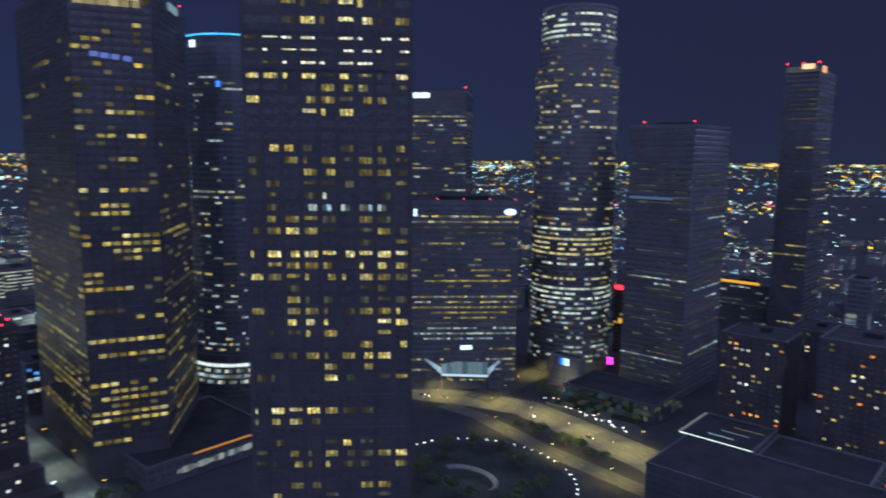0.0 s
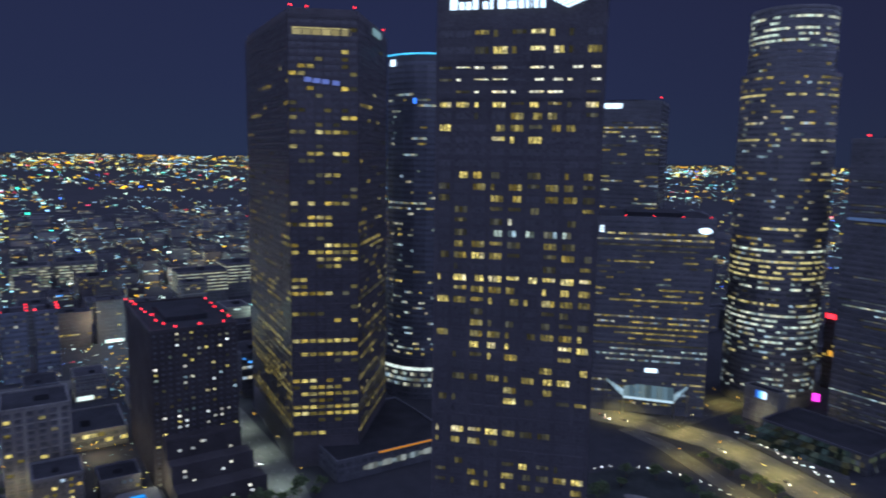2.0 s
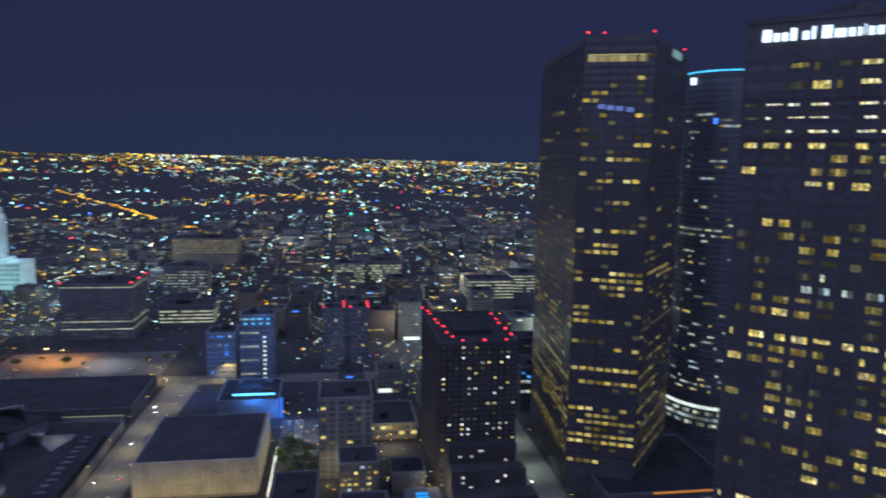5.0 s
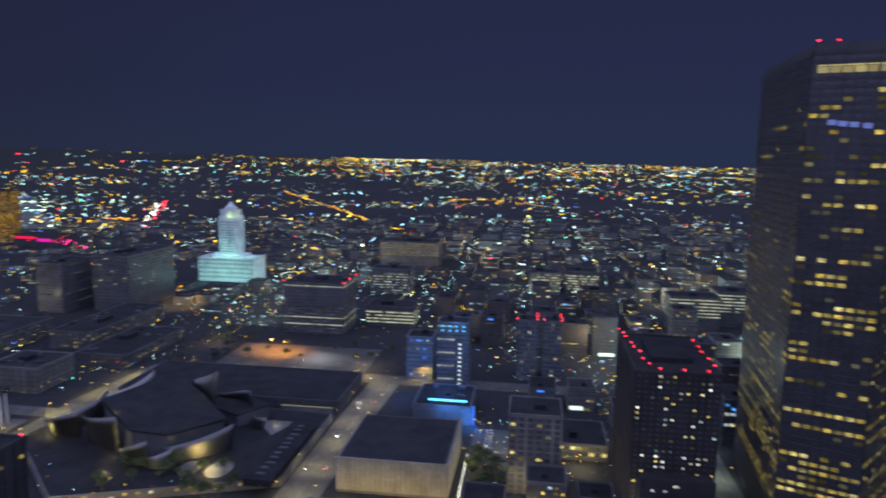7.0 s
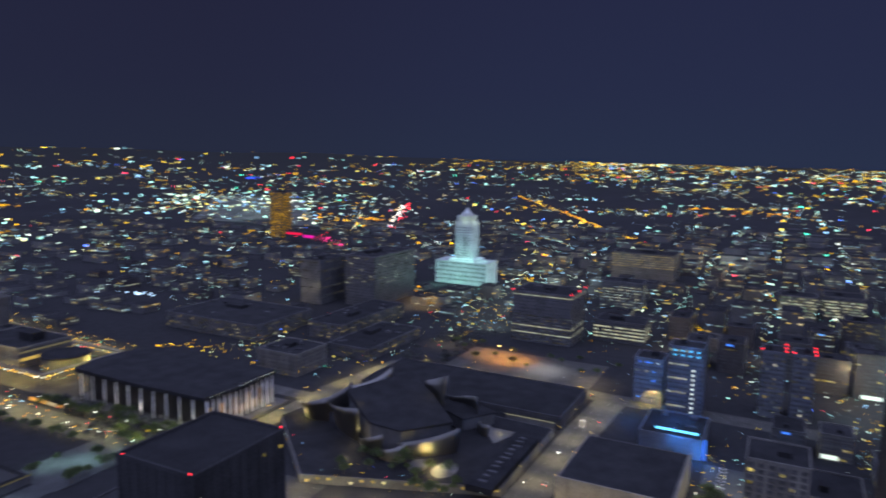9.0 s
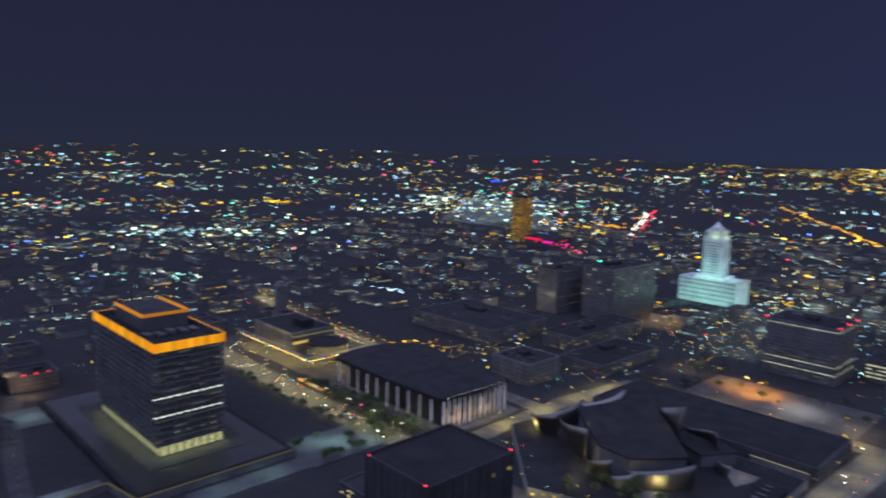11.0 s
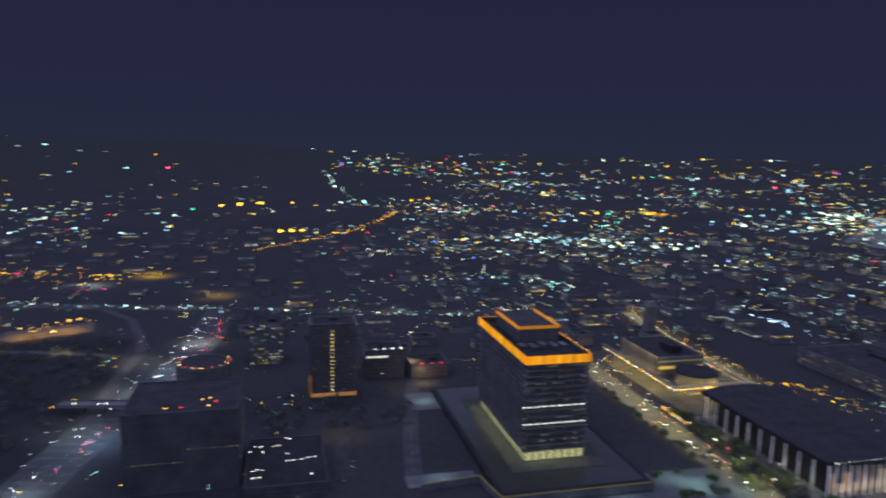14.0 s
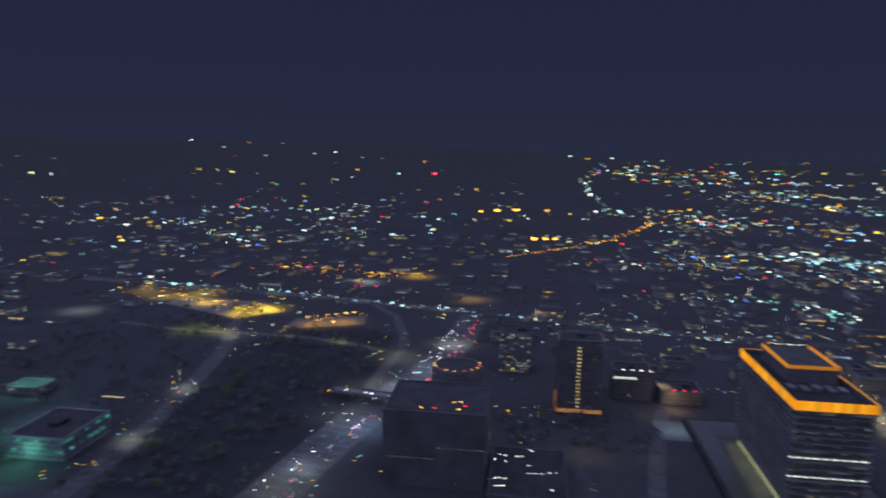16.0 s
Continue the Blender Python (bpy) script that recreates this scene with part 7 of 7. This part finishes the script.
shop_rng = random.Random(77)
SHOPS = [glow("white_shop_light", ((0.8, 1.0, 0.95),), 0.8, 2.2), glow("yellow_shop_light", ((1.0, 0.8, 0.3),), 0.6, 2.0), glow("teal_shop_light", ((0.35, 0.9, 1.0),), 0.7, 1.6),
         glow("violet_shop_light", ((0.5, 0.4, 1.0),), 0.3, 0.8)]
WALLS = (CONCRETE, GREY_PANEL, BROWN_STONE, PALE_STONE, GRANITE)
made = simple = 0
for gx in range(-24, 12):
    for gy in range(-27, 14):
        bx, by = gx * 98.0, gy * 118.0
        d_ = math.hypot(bx + 40, by + 50)
        az_ = az_of(bx + 40, by + 50)
        if d_ < 260 or d_ > (3000 if az_ > 150 else 2300) or not -12 < az_ < 226:
            continue
        downtown = math.exp(-((bx + 750) ** 2 + (by - 150) ** 2) / 420 ** 2)
        quiet = step01((az_ - 150) / 25)
        n_b = 2 if d_ > 1500 else 3
        for k in range(n_b):
            if r_.random() < 0.15 + 0.25 * quiet:
                continue
            w_, l_ = r_.uniform(18, 38), 90 / n_b * r_.uniform(0.65, 0.95)
            x0 = bx + r_.choice((4, 40)) + r_.uniform(0, 4)
            y0 = by + 4 + k * 96 / n_b
            h_ = r_.uniform(6, 18) * (1 - 0.45 * quiet) + (r_.random() ** 2) * 38 * downtown + (8 if az_ < 100 else 0) * r_.random()
            if not free(x0, x0 + w_, y0, y0 + l_):
                continue
            if d_ < 900 and made < 140:
                made += 1
                style = r_.choice(("office", "flats", "dark"))
                lit_ = {"office": runs(r_, 0.3, 0.8, 0.06, [MIXED, COOL, WARM, PALE_BAND]), "flats": runs(r_, 0, .3, 0.13, [MIXED, WARM, BRIGHT], length=1), "dark": runs(r_, 0.08, 0.5, 0.03, [DIM, MIXED])}[style]
                t_ = tower({"office": "office_building", "flats": "apartment_house", "dark": "low_rise_building"}[style],
                      {"office": "low office building with some lit floors", "flats": "plain apartment house with scattered lit windows", "dark": "dark low-rise building with a flat roof"}[style],
                      rect(x0, x0 + w_, y0, y0 + l_), 0, h_, r_.choice(WALLS), lit_, 3.6, 3.6, (0.6, 0.42), cap=3, category="building", roof=r_.choice((ROOFING, DARK_ROOF)),
                      group="low city buildings", pier=0, band=0.2, crown=2.5)
                if az_ < 118 and shop_rng.random() < 0.6:
                    s0, s1 = shop_rng.uniform(0.05, 0.4), shop_rng.uniform(0.5, 0.95)
                    side = x0 + w_ + 0.4
                    strip("shop_front", (side, y0 + l_ * s0, 2.6), (side, y0 + l_ * s1, 2.6), 3.2, 0.5, shop_rng.choice(SHOPS), t_, "lit shop front")
                if az_ < 118 and shop_rng.random() < 0.25:
                    strip("roof_sign", (x0 + w_ + 0.5, y0 + l_ * 0.3, h_ - 1.5), (x0 + w_ + 0.5, y0 + l_ * 0.55, h_ - 1.5), 1.6, 0.4, shop_rng.choice(SHOPS[:3] + [BLUE, CYAN]), t_, "small lit sign")
            elif d_ < 1350 and simple < 170:
                simple += 1
                bm = bmesh.new()
                box_into(bm, x0, x0 + w_, y0, y0 + l_, -1, h_)
                box_into(bm, x0 + 0.3 * w_, x0 + 0.6 * w_, y0 + 0.3 * l_, y0 + 0.7 * l_, h_, h_ + 2.4)
                ob = tagged(part("low_rise_building", bm, r_.choice(WALLS[:3]), None, "dark low building with a flat roof"), category="building", group="low city buildings")
                ob.data.materials.append(DARK_ROOF)
                for p_ in ob.data.polygons:
                    p_.material_index = 1 if p_.normal.z > 0.5 else 0
                far_box(x0, x0 + w_, y0, y0 + l_, h_, False)
            else:
                far_box(x0, x0 + w_, y0, y0 + l_, h_)
me = bpy.data.meshes.new("far_buildings")
me.from_pydata(far_v, [], far_f)
me.materials.append(surface("far_building_walls", (0.10, 0.10, 0.102), 0.85, 0, 0.3, 0.2, 0.1, 0.25))
me.materials.append(DARK_ROOF)
for i, p_ in enumerate(me.polygons):
    p_.material_index = 1 if i % 5 == 0 else 0
tagged(new("far_buildings", me), "hundreds of dark low buildings across the city", "buildings", kind="stuff")
FAR_COOL = glow("far_cool_window_light", ((0.55, 0.9, 1.0), (0.7, 1.0, 0.85), (0.4, 0.7, 1.0)), 0.1, 1.3)
FAR_WARM = glow("far_warm_window_light", ((1.0, 0.72, 0.2), (1.0, 0.85, 0.4), (1.0, 0.6, 0.1)), 0.15, 1.3)
for k, m_ in (("warm", FAR_WARM), ("cool", FAR_COOL), ("pale", PALE_BAND)):
    me = bpy.data.meshes.new("far_windows")
    me.from_pydata(far_w[k][0], [], far_w[k][1])
    me.materials.append(m_)
    tagged(new("far_windows", me), f"{k} lit windows of far low buildings", "windows", kind="stuff")

# bare lamps added at random for a diffuse glow among old downtown's low buildings
r_ = random.Random(303)
for i in range(105):
    gx, gy = r_.randrange(-15, -6), r_.randrange(-5, 7)
    x_, y_ = gx * 98.0 - 9 + r_.choice((0, 0, 49)), gy * 118.0 - 9 + r_.uniform(-50, 50)
    if free(x_ - 6, x_ + 6, y_ - 6, y_ + 6):
        lamp(x_, y_, r_.uniform(12, 22), r_.uniform(9000, 40000), r_.choice(((1.0, 0.75, 0.4), (0.75, 1.0, 0.85), (0.55, 0.85, 1.0), (0.7, 0.95, 0.95), (1.0, 0.85, 0.5))), 1.5)

# ---------------------------------------------------------------- lights of the plain
def specks(name, label, places, material, size=1.0, seed=1):
    """Small faceted lamps at (distance, azimuth, height) on the plain, all of about the same apparent size."""
    r = random.Random(seed)
    vs, fs = [], []
    for dist, az, up in places:
        p = lay(dist, az, up)
        rr = math.hypot(p.x, p.y)
        below = math.degrees(math.atan2(eye_height(az) - p.z, rr))
        s = size * rr * 0.00060 * (0.95 + 0.05 * min(below, 7) - 0.06 * max(0.0, min(below, 14) - 7)) * r.choice((0.65, 0.8, 1.0, 1.0, 1.25, 1.65))
        tx, ty = -p.y / rr * 1.7, p.x / rr * 1.7
        k = len(vs)
        vs += [(p.x - tx * s, p.y - ty * s, p.z), (p.x, p.y, p.z - s), (p.x + tx * s, p.y + ty * s, p.z), (p.x, p.y, p.z + s), (p.x - p.x / rr * s, p.y - p.y / rr * s, p.z)]
        fs += [(k, k + 1, k + 4), (k + 1, k + 2, k + 4), (k + 2, k + 3, k + 4), (k + 3, k, k + 4)]
    me = bpy.data.meshes.new(name)
    me.from_pydata(vs, [], fs)
    me.materials.append(material)
    return tagged(new(name, me), label, "city lights", kind="stuff")


def scatter(count, seed, lo, hi, az0, az1, up=(3, 10), clump=0.5):
    """Places on the plain seen at lo to hi degrees under the level, more of them in some quarters, along the street grid near by."""
    r, out, tries = random.Random(seed), [], 0
    while len(out) < count and tries < 60 * count:
        tries += 1
        e, az = lo * (hi / lo) ** r.random(), r.uniform(az0, az1)
        dist = eye_height(az) / math.tan(radians(e))
        quiet = step01((az - 168) / 10)
        a = radians(az)
        x, y = -math.sin(a) * dist, math.cos(a) * dist
        far = math.log(dist)
        field = noise.noise((az * 0.16, far * 7.0, 0.3 + seed * 0.15)) + 0.7 * noise.noise((az * 0.55, far * 22.0, seed))
        if r.random() > (0.16 if e < 2.5 else 0.05) + clump * field * 5.0:
            continue
        if az > 104 and e < 1.5 and r.random() < step01((az - 104) / 16) * (0.85 if e < 1.0 else 0.65):
            continue
        # dark park hills in the north, the lit flats before them, and wooded slopes below
        if e < 2.6 and r.random() < 0.95 * step01((az - 172) / 6):
            continue
        if 2.6 <= e < 4.3 and r.random() < 0.93 * step01((az - 163) / 6):
            continue
        if e >= 9.3 and r.random() < 0.93 * quiet:
            continue
        if 4.3 <= e < 9.3 and r.random() < quiet * (0.85 - 0.22 * step01((az - 184) / 8)):
            continue
        if dist < 3500:
            if r.random() < 0.4:
                if r.random() < 0.5:
                    x = round(x / 98) * 98 - 9 + r.uniform(-4, 4)
                else:
                    y = round(y / 118) * 118 - 9 + r.uniform(-4, 4)
            dist, az = math.hypot(x, y), az_of(x, y)
            if dist < 1400 and not free(x - 4, x + 4, y - 4, y + 4):
                continue
        out.append((dist, az, r.uniform(*up)))
    return out


def line(pts, n, jitter=4.0, seed=3, up=8):
    r, out = random.Random(seed), []
    for i in range(n):
        f = i / max(1, n - 1) * (len(pts) - 1)
        k = min(int(f), len(pts) - 2)
        p = Vector(pts[k]).lerp(Vector(pts[k + 1]), f - k)
        x, y = p.x + r.gauss(0, jitter), p.y + r.gauss(0, jitter)
        out.append((math.hypot(x, y), az_of(x, y), up))
    return out


specks("far_white_lights", "white and teal lights thick towards the horizon", scatter(3800, 1, 0.5, 10, -8, 224), FAR_WHITE, 1.0)
specks("far_amber_lights", "amber street lights far across the plain", scatter(2600, 2, 0.48, 10, -8, 224), FAR_AMBER, 1.05)
specks("far_coloured_lights", "red, green and blue lights far off", scatter(460, 3, 0.8, 11, -8, 224), FAR_TINT)
specks("horizon_lights", "amber glitter along the horizon", scatter(2300, 4, 0.44, 1.5, -8, 126), FAR_AMBER, 0.72)
specks("horizon_white_lights", "white glitter along the horizon", scatter(1700, 8, 0.55, 2.4, -8, 104), FAR_WHITE, 0.75)
# tiny glowing specks put in for the faint brightness of roofs and ground
specks("faint_window_lights", "faint specks standing in for the glow of roofs and ground", scatter(5200, 5, 2.4, 20, -8, 224, (2, 9), 0.45), DIM_SPECK, 0.8)
specks("near_street_lights", "lamps of the streets round the hill", scatter(900, 6, 7, 21, -8, 224, (7, 9), 0.3), FAR_WHITE, 0.9)
specks("near_amber_lights", "amber lamps of the streets round the hill", scatter(380, 7, 6, 21, -8, 224, (7, 9), 0.3), FAR_AMBER, 0.9)

# avenues that show as lines of lamps, and single bright clusters
specks("avenue_lamps", "amber lamps along a long diagonal avenue", line([(-3305, -1218), (-2487, -738), (-2055, -502), (-1794, -345)], 110, 6), AVENUE_AMBER, 0.8)
specks("avenue_lamps", "amber lamps along a far avenue", line([(-2993, -380), (-3165, -198), (-2852, 26)], 46, 20), AVENUE_AMBER, 0.9)
specks("avenue_lamps", "white car lights on a straight avenue", line([(-880, -121), (-1136, -120), (-1325, -114), (-1692, -112), (-2400, -110)], 60, 4), FAR_WHITE, 1.0)
specks("avenue_lamps", "white car lights on a straight avenue", line([(-880, 130), (-1115, 130), (-1487, 132), (-1896, 120)], 46, 4), FAR_WHITE, 0.9)
specks("avenue_lamps", "amber lamps at a street bend", line([(-897, 130), (-960, 131)], 14, 1.5), FAR_AMBER, 1.0)
specks("freeway_lights", "white headlights on a far freeway", line([(-1659, -993), (-1956, -1136), (-2346, -1326)], 34, 5), LAMP_WHITE, 0.9)
specks("freeway_lights", "red tail lights on a far freeway", line([(-1643, -964), (-2020, -1151), (-2484, -1389)], 24, 5, 5), TAILLIGHT, 0.7)
specks("avenue_lamps", "white lamps along a diagonal street", line([(-1764, -601), (-1484, -386)], 18, 6), FAR_WHITE, 1.0)
specks("avenue_lamps", "amber lamps on a road climbing away", line([(45, -1576), (-90, -1748), (-222, -1948), (-418, -2451)], 64, 6), AVENUE_AMBER, 0.75)
specks("avenue_lamps", "white lamps on a road over the hill", line([(-424, -2548), (-331, -2985), (-332, -4134), (-423, -6140)], 30, 12), FAR_WHITE, 1.2)
specks("stadium_lamps", "bright amber stadium lamps on the hill", [(math.hypot(x, y), az_of(x, y), 25) for x, y in ((180, -2497), (123, -2559), (61, -2602), (50, -2602), (-60, -2620), (-12, -1779), (-41, -1787), (-66, -1793))], glow("stadium_lamp_light", ((1.0, 0.5, 0.04),), 4.0, 6.0), 2.7)
specks("shop_lights", "bright shop lights by the cross freeway", line([(500, -1348), (440, -1329), (296, -1260), (234, -1313)], 75, 34, 9), AVENUE_AMBER, 0.85)
specks("shop_signs", "pink and red shop signs", [(math.hypot(x, y), az_of(x, y), 9) for x, y in ((505, -1340), (437, -1325), (296, -1160), (262, -1165), (286, -1162))], glow("pink_sign_light", ((1.0, 0.03, 0.35), (1.0, 0.02, 0.12)), 2.5, 4.0), 1.5)
specks("teal_cluster", "teal and white lights by the cross freeway", line([(-380, -1190), (-440, -1162), (-492, -1066)], 40, 24, 4), glow("teal_white_light", ((0.3, 0.9, 0.8), (0.8, 1.0, 0.9), (0.2, 0.6, 0.5)), 0.5, 4.0), 1.3)
specks("orange_lot_lamps", "bright orange lot lamps", [(math.hypot(x, y), az_of(x, y), 12) for x, y in ((-669, -246), (-675, -262), (675, -1152), (640, -1090), (418, -944), (470, -985), (259, -895), (246, -955), (256, -949), (268, -941), (279, -934), (290, -921), (302, -915), (233, -949))], SODIUM, 1.8)
specks("blue_dot_lamps", "blue-white yard lamps in rows", line([(-660, -860), (-682, -800), (-676, -852), (-690, -768)], 18, 7, 6), glow("blue_white_lamp_light", ((0.45, 0.7, 1.0),), 2.5, 5.0), 1.5)
# paler ground and unseen lamps added to give a band of teal-lit haze
bm = bmesh.new()
grid = [[bm.verts.new(lay_xy(-1560 - 95 * i - 10 * j, -1420 - 82 * i + 60 * j, 1.2)) for j in range(-3, 5)] for i in range(10)]
for i in range(9):
    for j in range(7):
        bm.faces.new((grid[i][j], grid[i + 1][j], grid[i + 1][j + 1], grid[i][j + 1]))
bmesh.ops.recalc_face_normals(bm, faces=bm.faces)
tagged(part("rail_yard", bm, surface("yard_ballast", (0.10, 0.105, 0.10), 0.9, 0, 0.5, 0.3), None, "broad rail yard under teal-white lamps"), category="pavement", kind="structure")
for i in range(9):
    p_ = lay_xy(-1600 - 95 * i, -1450 - 82 * i + 50 * (i % 3), 40)
    lamp(p_.x, p_.y, p_.z, 40000, ((0.5, 0.95, 0.9), (0.7, 1.0, 0.85), (0.9, 0.9, 0.5))[i % 3], 3.0)
specks("rail_yard_lights", "broad patch of white yard lights", line([(-2305, -2371), (-2264, -1948), (-1900, -1700), (-1625, -1465)], 280, 210, 8), FAR_WHITE, 1.3)
specks("yard_amber_lights", "amber yard lights", line([(-1394, -2448), (-1416, -2309)], 26, 20, 8), FAR_AMBER, 1.6)
specks("blue_dome_lights", "deep blue light far off", line([(-3380, -3060), (-3420, -3000)], 5, 10, 21, 20), glow("deep_blue_dome_light", ((0.03, 0.08, 1.0),), 2.0, 3.0), 2.2)
specks("amber_yard_lights", "amber lamps round a far yard", line([(-1750, -1330), (-1800, -1180), (-1700, -1080)], 60, 50, 22), AVENUE_AMBER, 1.0)
specks("red_sign_lights", "red lights round a far plaza", line([(-1330, -1010), (-1290, -930), (-1240, -860)], 22, 14, 23, 14), glow("red_plaza_light", ((1.0, 0.02, 0.06), (1.0, 0.05, 0.3)), 2.0, 4.0), 1.1)
specks("white_yard_lights", "patch of white lights beyond the cross freeway", line([(-609, -1810), (-762, -1630), (-1000, -1500)], 170, 60, 12), FAR_WHITE, 1.4)
specks("amber_street_lights", "amber street lamps by the court house", line([(-858, -558), (-893, -509), (-950, -585), (-848, -539), (-954, -533), (-910, -404)], 40, 14, 5), AVENUE_AMBER, 1.3)

specks("lot_lamps", "yellow lamps of a car park behind the theatre", line([(-512, -575), (-520, -560), (-528, -539), (-537, -489)], 34, 9, 15), FAR_AMBER, 1.4)
# glitter of small lamps, signs and car lights in the near streets
def street_glitter(count, seed, boxes):
    r, out = random.Random(seed), []
    for _ in range(count):
        x0, x1, y0, y1 = r.choice(boxes)
        x, y = r.uniform(x0, x1), r.uniform(y0, y1)
        out.append((math.hypot(x, y), az_of(x, y), r.uniform(1.5, 9)))
    return out


AVENUES = [(-350, -322, -900, -380), (-496, -474, -900, -540), (-478, -366, -745, -580), (-395, -350, -370, -150),
           (-700, -480, -35, 120), (-760, -600, -180, 100), (-150, -40, 366, 470), (-110, 10, 400, 640), (-160, 0, 560, 700), (-900, -620, -360, -300), (-640, -560, -520, -360), (-780, -560, -520, -486), (-590, -500, -540, -380), (-900, -700, -440, -300)]
specks("street_glitter", "white and yellow specks of street and shop light", street_glitter(420, 41, AVENUES), FAR_WHITE, 0.85)
specks("amber_glitter", "yellow specks of street and shop light", street_glitter(460, 42, AVENUES), FAR_AMBER, 0.85)
specks("coloured_glitter", "red and green specks of signals and signs", street_glitter(90, 43, AVENUES), FAR_TINT, 0.8)
HOUSES = [(-460, -345, -36, 62), (-512, -455, -40, 62), (-640, -500, 60, 120)]
specks("house_glitter", "yellow and white specks round the apartment houses", street_glitter(210, 48, HOUSES), FAR_AMBER, 1.0)
specks("house_glitter", "white specks round the apartment houses", street_glitter(190, 49, HOUSES), FAR_WHITE, 1.0)
OLD = [(-1100, -640, -60, 420), (-1200, -760, -420, -60)]
specks("district_lights", "white specks between the low buildings", street_glitter(700, 44, OLD), FAR_WHITE, 1.0)
specks("district_amber_lights", "yellow specks between the low buildings", street_glitter(240, 45, OLD), FAR_AMBER, 1.0)
PLAZA = [(-478, -340, -745, -540), (-350, -322, -760, -400), (-500, -474, -800, -540)]
specks("plaza_glitter", "yellow lamps over the theatre plaza and its avenues", street_glitter(170, 50, PLAZA), AVENUE_AMBER, 0.75)
TERRACE = [(-110, -40, 364, 440), (-60, 20, 380, 480)]
specks("terrace_glitter", "white and yellow lamps on terraces and windows", street_glitter(70, 52, TERRACE), LAMP_WHITE, 0.7)
specks("terrace_glitter", "amber lamps on terraces and windows", street_glitter(60, 53, TERRACE), AVENUE_AMBER, 0.9)
SIDE = [(-160, 120, -1060, -680), (260, 700, -1120, -960), (320, 380, -960, -420), (-60, 60, -640, -440), (90, 200, -1000, -440)]
specks("hillside_glitter", "specks of light round the freeway", street_glitter(200, 46, SIDE), FAR_WHITE, 0.9)
specks("hillside_amber_glitter", "yellow specks of light round the freeway", street_glitter(150, 47, SIDE), FAR_AMBER, 0.9)
FWL = [(x + 12, y) for x, y in FW[1:9]]
FWR = [(x - 10, y) for x, y in FW[1:9]]
specks("freeway_lights", "white headlights on the near freeway", line(FWL, 52, 5, 31, 1.2), LAMP_WHITE, 0.75)
specks("freeway_lights", "red tail lights on the near freeway", line(FWR, 40, 5, 32, 1.2), TAILLIGHT, 0.65)
specks("freeway_lights", "white and blue lights along the cross freeway", line([(690, -1148), (475, -1138), (223, -1064), (51, -1031), (-147, -972), (-284, -940)], 130, 7, 33, 2.0), FAR_WHITE, 1.2)
specks("lot_lamps", "amber lamps among the trees of the lots", line([(380, -965), (420, -960), (470, -990), (540, -1030), (620, -1090)], 46, 18, 34), AVENUE_AMBER, 0.8)
specks("lot_lamps", "amber lamps among the trees of the lots", line([(242, -956), (270, -940), (302, -915)], 22, 9, 35), AVENUE_AMBER, 0.8)
specks("hill_lights", "clusters of house lights on the hill slope", scatter(110, 51, 4.4, 9.0, 184, 215, (4, 10), 0.6), FAR_WHITE, 1.0)
